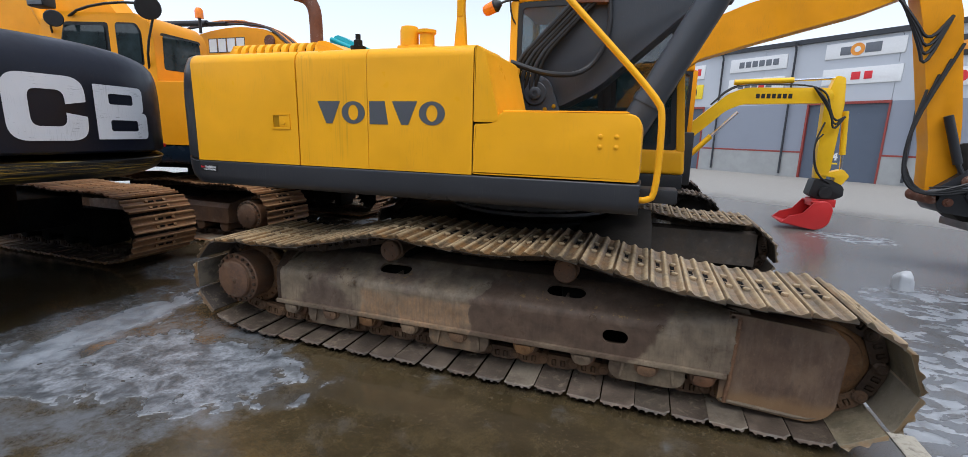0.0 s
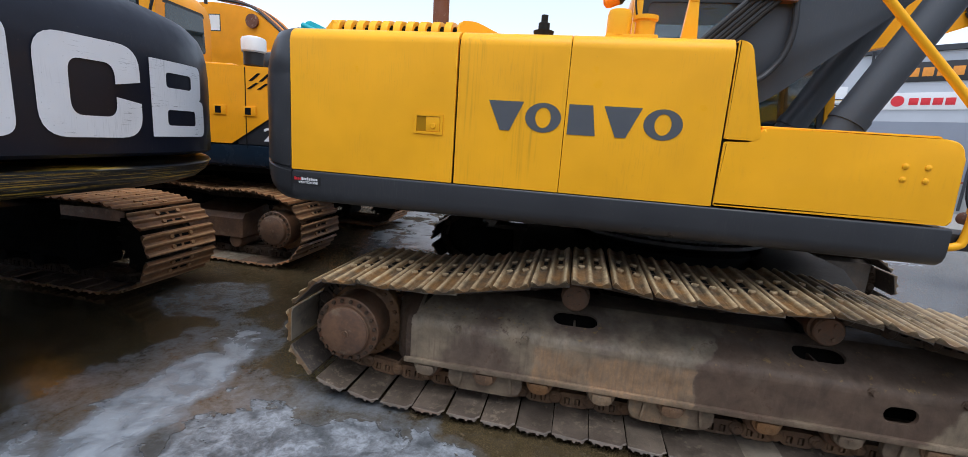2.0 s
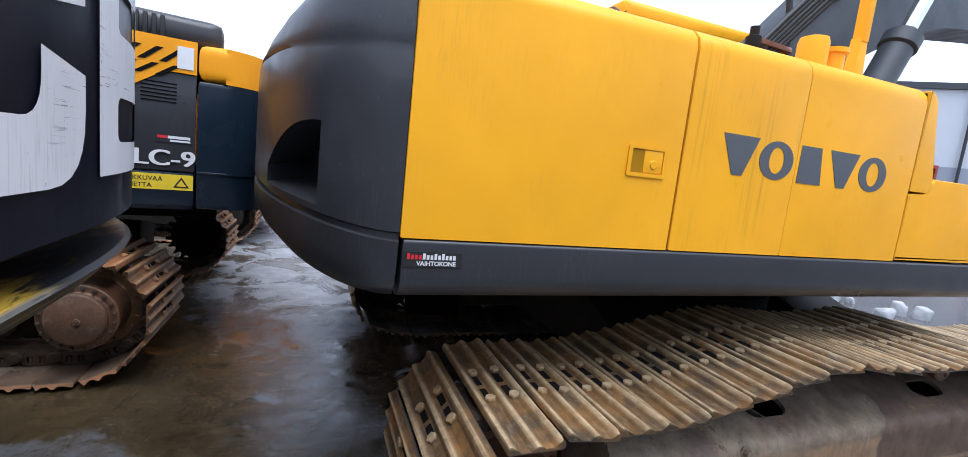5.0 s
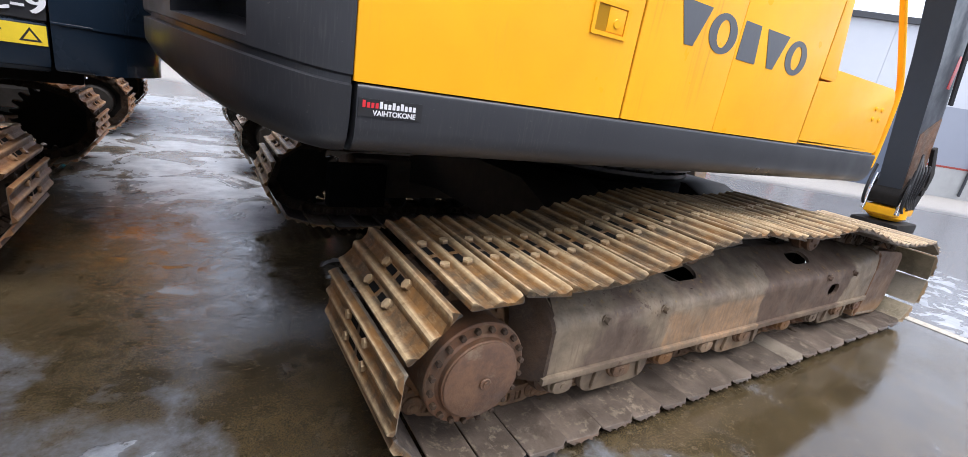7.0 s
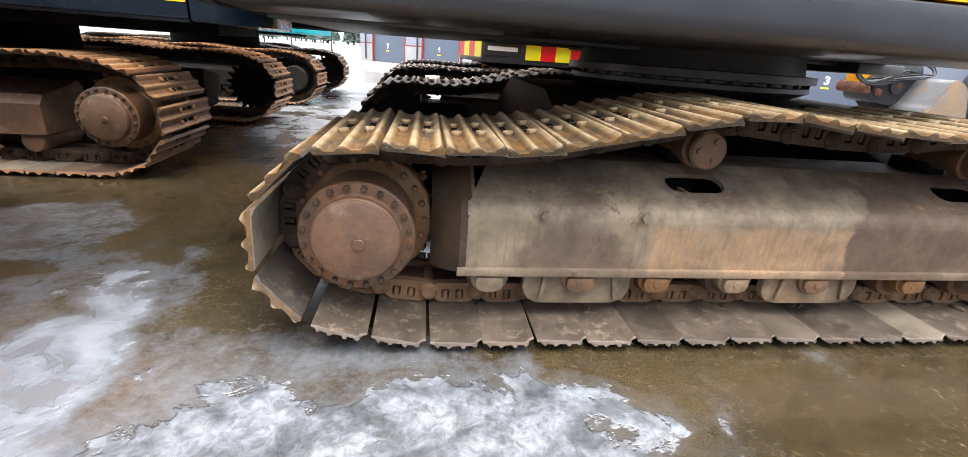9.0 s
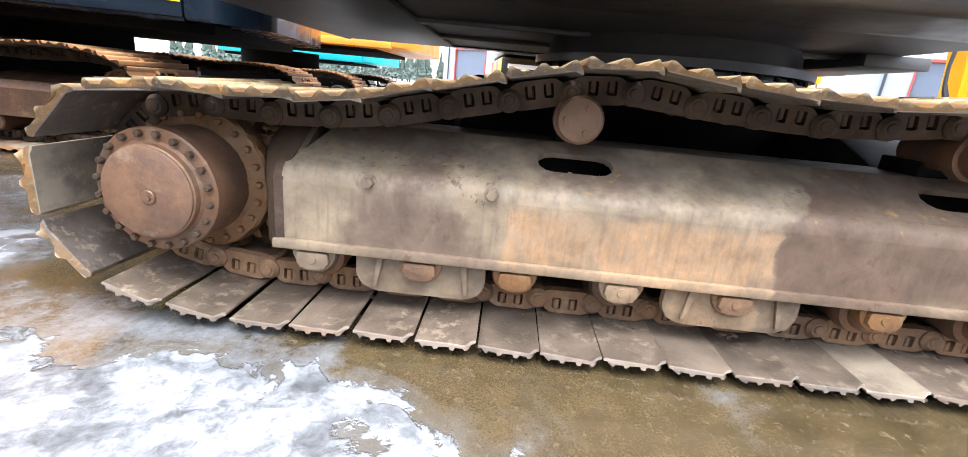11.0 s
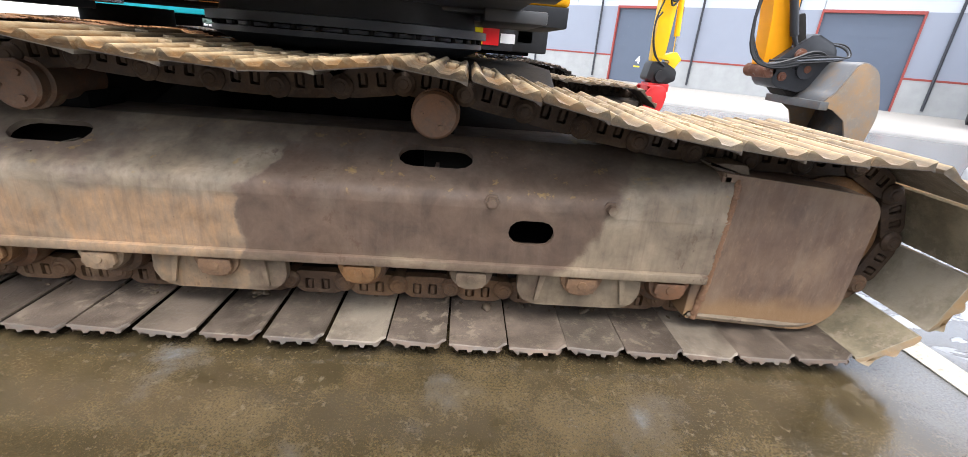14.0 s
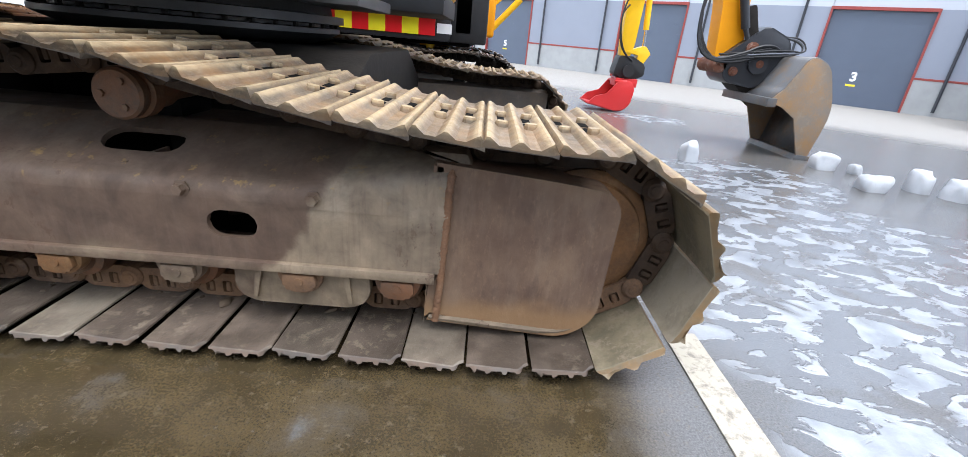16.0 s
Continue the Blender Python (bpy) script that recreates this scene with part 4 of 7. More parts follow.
def undercarriage(yc, s, detail):
    """Side frame, rollers, idler, sprocket and covers of one track. s: -1 where the outer side faces -y."""
    Y = lambda d: yc + s * d          # d metres outwards of the chain's middle
    x0, x1 = -2.735, 0.385
    if detail:
        # outer face with its oval hole; x along the frame, y up
        face = [(x0, 0.280), (x1, 0.280), (x1, 0.470), (x0 + 0.02, 0.470)]
        m = Matrix(((1, 0, 0, 0), (0, 0, s, Y(0.255)), (0, 1, 0, 0), (0, 0, 0, 1)))
        a = plate(face, [oval(-0.246, 0.394, 0.15, 0.085)], 0.02, m)
        # sloping top with two slots
        d, L = Vector((0, Y(0.0) - Y(0.215), 0.645 - 0.532)), 0.0
        L = d.length
        d.normalize()
        nrm = Vector((1, 0, 0)).cross(d)
        if nrm.z < 0:
            nrm = -nrm
        m2 = Matrix(((1, d.x, nrm.x, 0), (0, d.y, nrm.y, Y(0.215)), (0, d.z, nrm.z, 0.532), (0, 0, 0, 1)))
        b = plate([(x0 + 0.03, 0), (x1, 0), (x1, L), (x0 + 0.12, L)], [oval(-1.80, 0.125, 0.25, 0.105), oval(-0.57, 0.125, 0.25, 0.105)], 0.02, m2)
        bend = loft([[(xx, Y(q), zz) for q, zz in ((0.255, 0.470), (0.253, 0.492), (0.244, 0.510), (0.230, 0.523), (0.212, 0.533))] for xx in (x0 + 0.02, x1)])
        flange = prism(rounded([(Y(0.275), 0.252), (Y(0.275), 0.283), (Y(0.06), 0.283), (Y(0.06), 0.252)], 0.006, 2), x0 - 0.01, x1 - 0.02, "x")
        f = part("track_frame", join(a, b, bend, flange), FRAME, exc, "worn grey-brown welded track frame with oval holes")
        end = [(Y(0.25), 0.285), (Y(0.25), 0.49), (Y(0.20), 0.53), (Y(0.0), 0.645), (Y(-0.25), 0.645), (Y(-0.25), 0.285)]
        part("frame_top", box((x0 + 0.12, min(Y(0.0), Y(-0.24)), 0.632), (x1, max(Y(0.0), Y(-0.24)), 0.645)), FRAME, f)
        part("frame_end", prism(end, x0 + 0.03, x0 + 0.05, "x"), FRAME, f)
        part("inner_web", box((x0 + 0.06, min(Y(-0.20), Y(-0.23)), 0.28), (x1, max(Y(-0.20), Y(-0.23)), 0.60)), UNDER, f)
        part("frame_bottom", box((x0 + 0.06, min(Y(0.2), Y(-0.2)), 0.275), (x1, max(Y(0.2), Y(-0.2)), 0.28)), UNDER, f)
        for x in (-2.44, -2.06, -0.382, 0.0):
            part("frame_bolt", lathe([(0, 0.026), (0.006, 0.026), (0.007, 0.018), (0.028, 0.016)], (x, Y(0.25), 0.494), (x, Y(0.30), 0.494), 6), FRAME, f)
        for x in (-1.80, -0.57):
            part("slot_web", box((x - 0.006, min(Y(0.0), Y(0.2)), 0.45), (x + 0.006, max(Y(0.0), Y(0.2)), 0.545)), FRAME, f)
        # cast cover over the idler yoke
        cov = rounded([(0.335, 0.100), (0.80, 0.070), (0.897, 0.145), (0.912, 0.535), (0.872, 0.585), (0.70, 0.604), (0.345, 0.632)], [0.01, 0.08, 0.08, 0.05, 0.05, 0.05, 0.01], 6)
        ic = part("idler_cover", prism(cov, min(Y(0.235), Y(0.03)), max(Y(0.235), Y(0.03)), "y", 0.03, seg=4), CAST, exc, "rust-brown cast cover beside the idler")
        seam = [(0.400, Y(0.205), 0.622), (0.398, Y(0.238), 0.595), (0.394, Y(0.246), 0.54), (0.389, Y(0.247), 0.40), (0.381, Y(0.245), 0.22), (0.372, Y(0.234), 0.100)]
        bead = tube([tuple(Vector(a).lerp(Vector(b), k / 24)) for a, b in zip(seam, seam[1:]) for k in range(24)] + [seam[-1]], 0.0125, 8)
        for v in bead.verts:                # ripples of the bead
            v.co += Vector((noise.noise(v.co * 110), 0.8 * noise.noise(v.co * 110 + Vector((5, 0, 0))), 0.0)) * 0.006
        part("cover_weld", bead, WELD, ic, "rusty weld seam", smooth=80)
        part("cover_lip", tube([(0.350, Y(0.222), 0.112), (0.58, Y(0.224), 0.098), (0.76, Y(0.222), 0.088), (0.83, Y(0.218), 0.106), (0.878, Y(0.214), 0.158)], 0.017, 8, rounds=1), FRAME, ic, "pale worn lower lip")
        part("yoke_end", prism(rounded([(0.385, 0.606), (0.46, 0.612), (0.44, 0.655), (0.30, 0.655)], 0.01, 2), min(Y(0.20), Y(-0.1)), max(Y(0.20), Y(-0.1)), "y", 0.008), FRAME, exc)
        # the side sheet rises to the full height of the cover
        low = [(0.2565, 0.462), (0.2555, 0.492), (0.2465, 0.512), (0.232, 0.526), (0.213, 0.5365), (0.10, 0.597), (0.0, 0.649)]
        tall = [(0.2565, 0.462), (0.252, 0.530), (0.246, 0.575), (0.236, 0.604), (0.205, 0.624), (0.10, 0.643), (0.0, 0.654)]
        rows = []
        for k in range(9):
            t = k / 8
            e = t * t * (3 - 2 * t)
            rows.append([(-0.08 + 0.475 * t, Y(a * (1 - e) + c * e), b * (1 - e) + d * e) for (a, b), (c, d) in zip(low, tall)])
        part("frame_shoulder", loft(rows), FRAME, exc, smooth=60)
        # throat plate that closes the frame towards the final drive
        sec = [(0.262, 0.262), (0.262, 0.482), (0.245, 0.515), (0.215, 0.538), (0.0, 0.652)]
        inner = [(0.115, 0.225), (0.115, 0.47), (0.10, 0.53), (0.07, 0.57), (-0.06, 0.63)]
        # the dark link steel paints in the shaded gap beside the hub
        part("throat_plate", loft([[(x0 + 0.035, Y(a * 0.96), b) for a, b in sec], [(x0 - 0.004, Y(a), b) for a, b in sec], [(x0 - 0.012, Y(a * 0.97), b) for a, b in sec], [(x0 - 0.055, Y(a * 0.6 + c * 0.4), b * 0.6 + d * 0.4) for (a, b), (c, d) in zip(sec, inner)], [(x0 - 0.105, Y(c), d) for c, d in inner]]), LINK, exc, "rusty end plate of the track frame, gap shade painted in")
        # track guards with bottom roller shafts in their cut-outs
        for gx, n in ((-2.27, 0), (-1.26, 1), (-0.055, 2)):
            out = rounded([(gx - 0.215, 0.255), (gx - 0.215, 0.160), (gx - 0.17, 0.122), (gx + 0.17, 0.122), (gx + 0.215, 0.160), (gx + 0.215, 0.255), (gx + 0.075, 0.255), (gx + 0.072, 0.215), (gx - 0.055, 0.215), (gx - 0.058, 0.255)], [0, 0.03, 0.03, 0.03, 0.03, 0, 0, 0.012, 0.012, 0], 3)
            g = part("track_guard", prism(out, min(Y(0.235), Y(0.20)), max(Y(0.235), Y(0.20)), "y", 0.005), FRAME, exc)
            for k in (-0.13, 0.14):
                part("guard_rib", prism([(gx + k - 0.012, 0.255), (gx + k + 0.012, 0.255), (gx + k * 1.12 + 0.004, 0.145), (gx + k * 1.12 - 0.008, 0.145)], min(Y(0.235), Y(0.25)), max(Y(0.235), Y(0.25)), "y", 0.003), FRAME, g)
    else:
        end = [(Y(0.25), 0.26), (Y(0.25), 0.49), (Y(0.20), 0.53), (Y(-0.10), 0.62), (Y(-0.25), 0.60), (Y(-0.25), 0.26)]
        part("track_frame", prism(end, x0, 1.0, "x", 0.01), DULL, exc, "dusty brown-grey inner track frame")
    # bottom rollers; far-side parts take a near-black steel in place of rust
    for i, x in enumerate((-2.62, -2.27, -1.96, -1.62, -1.26, -0.80, -0.43, -0.055, 0.25)):
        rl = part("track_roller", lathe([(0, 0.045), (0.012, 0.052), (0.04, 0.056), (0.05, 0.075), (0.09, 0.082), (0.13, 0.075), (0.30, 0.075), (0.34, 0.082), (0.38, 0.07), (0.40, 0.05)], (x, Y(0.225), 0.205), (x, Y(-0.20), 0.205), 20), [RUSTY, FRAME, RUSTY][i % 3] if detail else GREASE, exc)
        if detail:
            cap = [FRAME, RUSTY, LINK_CLAY][(i * 2) % 3] if i not in (2, 5) else SPROCKET_RUST
            arc = [(x + 0.070 * math.cos(radians(a)), 0.232 + 0.062 * math.sin(radians(a))) for a in range(180, 361, 18)]
            rc = part("roller_collar", prism([(x + 0.074, 0.252), (x - 0.074, 0.252)] + arc, min(Y(0.250), Y(0.205)), max(Y(0.250), Y(0.205)), "y", 0.010), cap, rl)
            key = rounded([(x - 0.050, 0.245), (x - 0.054, 0.205), (x - 0.036, 0.198), (x - 0.026, 0.184), (x + 0.026, 0.184), (x + 0.036, 0.198), (x + 0.054, 0.205), (x + 0.050, 0.245)], 0.008, 2)
            part("collar_key", prism(key, min(Y(0.268), Y(0.245)), max(Y(0.268), Y(0.245)), "y", 0.006), cap, rc)
            part("collar_plug", lathe([(0, 0.015), (0.004, 0.014)], (x, Y(0.268), 0.222), (x, Y(0.30), 0.222), 10), cap, rc)
    # carrier rollers on their brackets
    for x in (-1.814, -0.577):
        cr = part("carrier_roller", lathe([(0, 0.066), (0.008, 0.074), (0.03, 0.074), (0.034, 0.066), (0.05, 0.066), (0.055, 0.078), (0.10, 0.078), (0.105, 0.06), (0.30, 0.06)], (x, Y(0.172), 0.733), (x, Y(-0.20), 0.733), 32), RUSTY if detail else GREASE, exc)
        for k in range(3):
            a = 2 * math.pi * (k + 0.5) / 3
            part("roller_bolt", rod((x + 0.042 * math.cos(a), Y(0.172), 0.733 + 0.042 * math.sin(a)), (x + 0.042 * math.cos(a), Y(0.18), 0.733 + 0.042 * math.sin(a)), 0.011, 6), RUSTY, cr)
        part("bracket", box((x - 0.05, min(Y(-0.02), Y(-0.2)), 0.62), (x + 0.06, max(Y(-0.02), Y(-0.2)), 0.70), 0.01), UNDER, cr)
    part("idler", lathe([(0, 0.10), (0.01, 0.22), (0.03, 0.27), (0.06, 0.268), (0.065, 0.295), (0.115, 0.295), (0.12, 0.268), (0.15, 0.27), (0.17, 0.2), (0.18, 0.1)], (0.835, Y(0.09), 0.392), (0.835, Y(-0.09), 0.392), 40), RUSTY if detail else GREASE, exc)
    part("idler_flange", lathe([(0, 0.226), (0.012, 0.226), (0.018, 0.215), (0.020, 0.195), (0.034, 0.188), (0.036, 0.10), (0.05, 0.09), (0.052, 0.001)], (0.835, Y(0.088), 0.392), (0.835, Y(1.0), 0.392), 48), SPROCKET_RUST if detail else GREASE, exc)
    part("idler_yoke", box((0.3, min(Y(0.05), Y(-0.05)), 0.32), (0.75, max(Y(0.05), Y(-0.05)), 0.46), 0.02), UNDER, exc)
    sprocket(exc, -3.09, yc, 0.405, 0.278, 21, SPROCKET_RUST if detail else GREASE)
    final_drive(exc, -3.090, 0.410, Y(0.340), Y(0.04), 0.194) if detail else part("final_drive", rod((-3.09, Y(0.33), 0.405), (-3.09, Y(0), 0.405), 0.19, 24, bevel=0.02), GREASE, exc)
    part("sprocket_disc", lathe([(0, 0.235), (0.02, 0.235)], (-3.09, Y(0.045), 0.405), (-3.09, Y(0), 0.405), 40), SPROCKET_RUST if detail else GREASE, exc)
    if detail:
        part("sprocket_bolt", bolts_ring(-3.09, Y(0.045), 0.405, 0.215, 24, 0.012, s, 0.016), SPROCKET_RUST, exc)
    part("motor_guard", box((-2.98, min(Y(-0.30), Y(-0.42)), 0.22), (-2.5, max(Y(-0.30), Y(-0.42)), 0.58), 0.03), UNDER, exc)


undercarriage(NEAR, -1, True)
undercarriage(FAR_C, 1, False)


def clods():
    """Dried mud lying on the lower run of the near track, round the links and rollers."""
    r = random.Random(77)
    bm = bmesh.new()
    for k in range(70):
        x = r.uniform(-3.0, 0.75)
        y = 2.872 + r.gauss(0, 0.018)
        s = abs(r.gauss(0, 0.006)) + 0.005
        m = Matrix.Translation((x, y, 0.046 + s * 0.2)) @ Euler((r.gauss(0, 0.3), r.gauss(0, 0.3), r.random() * 3)).to_matrix().to_4x4() @ Matrix.Diagonal((s * r.uniform(0.8, 1.9), s, s * r.uniform(0.4, 0.7), 1))
        bmesh.ops.create_icosphere(bm, subdivisions=1, radius=1.0, matrix=m)
    for v in bm.verts:
        v.co += Vector((noise.noise(v.co * 60), noise.noise(v.co * 60 + Vector((9, 0, 0))), noise.noise(v.co * 60 + Vector((0, 9, 0))))) * 0.005
    return bm


MUD = steel("dried_mud", (0.075, 0.055, 0.036), (0.12, 0.08, 0.045), worn=(0.16, 0.12, 0.08), amount=0.5, rough=0.8, metal=0.0, fine=0.008)
tagged(part("mud", clods(), MUD, smooth=60), "dried brown mud lying on the lower track", "mud", kind="stuff")
# centre frame and slewing ring
for x, n in ((-1.95, "rear"), (-0.35, "front")):
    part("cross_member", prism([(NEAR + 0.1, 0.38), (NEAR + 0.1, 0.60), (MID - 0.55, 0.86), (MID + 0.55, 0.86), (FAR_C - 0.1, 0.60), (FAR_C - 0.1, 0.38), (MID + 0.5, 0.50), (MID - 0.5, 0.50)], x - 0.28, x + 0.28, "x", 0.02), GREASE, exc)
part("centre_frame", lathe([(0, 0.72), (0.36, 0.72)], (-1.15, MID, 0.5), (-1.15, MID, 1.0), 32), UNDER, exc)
RING_STEEL = plain("oiled_ring_steel", (0.046, 0.046, 0.047), 0.36, 0.0, 0.4, 0.2, size=0.2, spec=0.6)
ringp = part("slewing_ring", lathe([(0, 0.60), (0.04, 0.70), (0.06, 0.74), (0.085, 0.74), (0.09, 0.69), (0.105, 0.69), (0.11, 0.765), (0.15, 0.765), (0.155, 0.70), (0.26, 0.68)], (-1.15, MID, 0.86), (-1.15, MID, 1.2), 56), RING_STEEL, exc, "oily black slewing ring")
ring_bolt = mesh_of(rod((0, 0, 0), (0, 0, 0.022), 0.014, 6, bevel=0.003), "ring_bolt", GREASE)
for i in range(40):
    a = 2 * math.pi * i / 40
    again("ring_bolt", ring_bolt, ringp, Matrix.Translation((-1.15 + 0.725 * math.cos(a), MID + 0.725 * math.sin(a), 0.948)))
part("revolving_frame", box((-3.45, 3.15, 1.112), (-0.25, 5.6, 1.16), 0.01), BELLY, exc)
for y in (3.95, 4.70):
    part("frame_beam", box((-3.3, y - 0.05, 1.09), (-0.3, y + 0.05, 1.115), 0.01), BELLY, exc)
part("belly_guard", box((-3.5, 3.3, 1.088), (-2.55, 5.35, 1.113), 0.012), BELLY, exc)
part("swivel_cover", box((-0.42, 3.75, 1.055), (-0.12, 4.5, 1.113), 0.01), BELLY, exc)

# --- upper structure: side panels with rounded shoulders ---
SY = 2.832


def shoulder(y, z0, z1, r, depth, sgn=1):
    """Cross-section of a bodywork panel: up the side, over a round shoulder, inwards over the top; with thickness."""
    o = [(y, z0), (y, z1 - r)]
    o += [(y + sgn * r * (1 - math.cos(radians(a))), z1 - r + r * math.sin(radians(a))) for a in range(10, 91, 10)]
    o += [(y + sgn * depth, z1 + 0.012)]
    i = [(y + sgn * depth, z1 - 0.02)] + [(y + sgn * (0.02 + r * (1 - math.cos(radians(a)))), z1 - r + (r - 0.02) * math.sin(radians(a))) for a in range(90, 9, -20)] + [(y + sgn * 0.02, z0)]
    return o + i


for name, x0, x1, lab in (("side_door", -3.529, -2.550, "large yellow side door with a recessed latch"), ("side_panel", -2.539, -1.9685, "yellow side panel with rain streaks"), ("side_panel", -1.9655, -1.212, "yellow side panel")):
    p = part(name, prism(shoulder(SY, 1.300, 2.095, 0.075, 0.55), x0, x1, "x", 0.006), YELLOW_RAIN if "streaks" in lab else YELLOW, exc, lab)
    if name == "side_door":
        a = part("latch_frame", plate(rounded([(-2.777, 1.555), (-2.612, 1.555), (-2.612, 1.662), (-2.777, 1.662)], 0.006, 2), [[(-2.762, 1.568), (-2.627, 1.568), (-2.627, 1.650), (-2.762, 1.650)]], 0.006, Matrix(((1, 0, 0, 0), (0, 0, -1, SY - 0.006), (0, 1, 0, 0), (0, 0, 0, 1)))), YELLOW, p)
        part("latch_handle", join(box((-2.709, SY - 0.004, 1.570), (-2.629, SY + 0.02, 1.648), 0.004), rod((-2.667, SY - 0.008, 1.600), (-2.667, SY, 1.600), 0.016, 16, bevel=0.003)), YELLOW, p)
        # flat plate: shade of the sunk latch painted on in darker yellow
        part("latch_recess", box((-2.761, SY - 0.0015, 1.569), (-2.709, SY + 0.002, 1.649)), DARK_YELLOW, p, "latch recess, its shade painted dark yellow")
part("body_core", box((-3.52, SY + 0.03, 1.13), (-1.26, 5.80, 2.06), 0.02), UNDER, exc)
part("hood_top", box((-3.52, SY + 0.5, 2.06), (-1.25, 5.3, 2.112), 0.015), YELLOW, exc, "yellow engine hood")
far = part("side_panel", prism(shoulder(2 * MID - SY, 1.295, 2.095, 0.075, 0.55, -1), -3.527, -1.245, "x", 0.006), YELLOW, exc)
# hood end: slanted front piece ahead of the panels
hood = rounded([(-1.204, 1.630), (-1.035, 1.630), (-1.145, 2.070), (-1.204, 2.082)], [0.005, 0.03, 0.03, 0.005], 6)
part("hood_end", prism(hood, SY, SY + 0.75, "y", 0.010, seg=3), YELLOW, exc, "yellow slanted hood end")
part("hood_gap", box((-1.214, SY + 0.012, 1.3), (-1.198, SY + 0.5, 2.07)), UNDER, exc)
bx = rounded([(-1.204, 1.306), (-0.195, 1.306), (-0.205, 1.690), (-1.030, 1.690), (-1.075, 1.622), (-1.200, 1.618)], [0.005, 0.02, 0.085, 0.02, 0.03, 0.01], 6)
part("tool_box", prism(bx, SY + 0.002, SY + 0.92, "y", 0.014, seg=3), YELLOW, exc, "yellow storage box with four bolts")
part("box_lid", prism(rounded([(-1.03, 1.69), (-0.27, 1.69), (-0.29, 1.704), (-1.03, 1.704)], 0.004, 2), SY + 0.05, SY + 0.85, "y", 0.004), YELLOW, exc)
for x in (-0.425, -0.335):
    for z in (1.560, 1.500):
        part("box_bolt", lathe([(0, 0.014), (0.004, 0.014), (0.009, 0.006)], (x, SY + 0.003, z), (x, SY - 0.1, z), 12), YELLOW, exc)
# grey skirt along the foot of the bodywork
sk = rounded([(SY - 0.005, 1.296), (SY - 0.005, 1.16), (SY + 0.03, 1.112), (SY + 0.35, 1.100), (SY + 0.35, 1.296)], [0.012, 0.04, 0.03, 0, 0], 5)
part("skirt", prism(sk, -3.52, -0.185, "x", 0.008), SHADE_GREY, exc, "dark grey lower skirt")
part("skirt", prism([(2 * MID - y, z) for y, z in sk], -3.52, -1.2, "x", 0.008), SHADE_GREY, exc)
# small sticker on the skirt: a black field with red and white bars
st = part("sticker", box((-3.515, SY - 0.0075, 1.215), (-3.335, SY - 0.0052, 1.262)), BLACK, exc, "small black sticker")
for k in range(13):             # a name in two colours, as bars
    tall = 0.0185 if k in (0, 4, 7, 9) else 0.0135
    part("sticker_bar", box((-3.505 + 0.0118 * k, SY - 0.0086, 1.2385), (-3.497 + 0.0118 * k, SY - 0.0072, 1.2385 + tall)), SIGN_RED if k < 4 else SIGN_WHITE, st, smooth=0)
words("VAIHTOKONE", 0.019, on_side(-3.415, SY - 0.008, 1.220), SIGN_WHITE, "sticker_word", st, 0.0006, 0.0004)

# maker's mark on the side: plain shapes in its colour
def mark(parent, x0, x1, z0, z1, y, mat, face=-1):
    """Five plain shapes in a row: wedge, disc, block, wedge, disc."""
    w = (x1 - x0) / 5.0
    for i, kind in enumerate("wdbwd"):
        a, b = x0 + i * w, x0 + (i + 1) * w - w * 0.06
        if kind == "w":
            o = [(a, z1), (b, z1), ((a + b) / 2 + w * 0.13, z0), ((a + b) / 2 - w * 0.13, z0)]
            hs = []
        elif kind == "d":
            o = [((a + b) / 2 + (b - a) / 2 * math.cos(2 * math.pi * k / 28), (z0 + z1) / 2 + (z1 - z0) / 2 * math.sin(2 * math.pi * k / 28)) for k in range(28)]
            hs = [[((a + b) / 2 + (b - a) / 4.6 * math.cos(2 * math.pi * k / 20), (z0 + z1) / 2 + (z1 - z0) / 2.9 * math.sin(2 * math.pi * k / 20)) for k in range(20)]]
        else:
            o, hs = [(a + w * 0.12, z0), (b - w * 0.1, z0), (b - w * 0.22, z1), (a + w * 0.12, z1)], []
        part("decal_shape", plate(o, hs, 0.002, Matrix(((1, 0, 0, 0), (0, 0, face, y), (0, 1, 0, 0), (0, 0, 0, 1)))), mat, parent, smooth=0)


mark(exc, -2.367, -1.385, 1.602, 1.752, SY - 0.0022, DECAL_GREY)

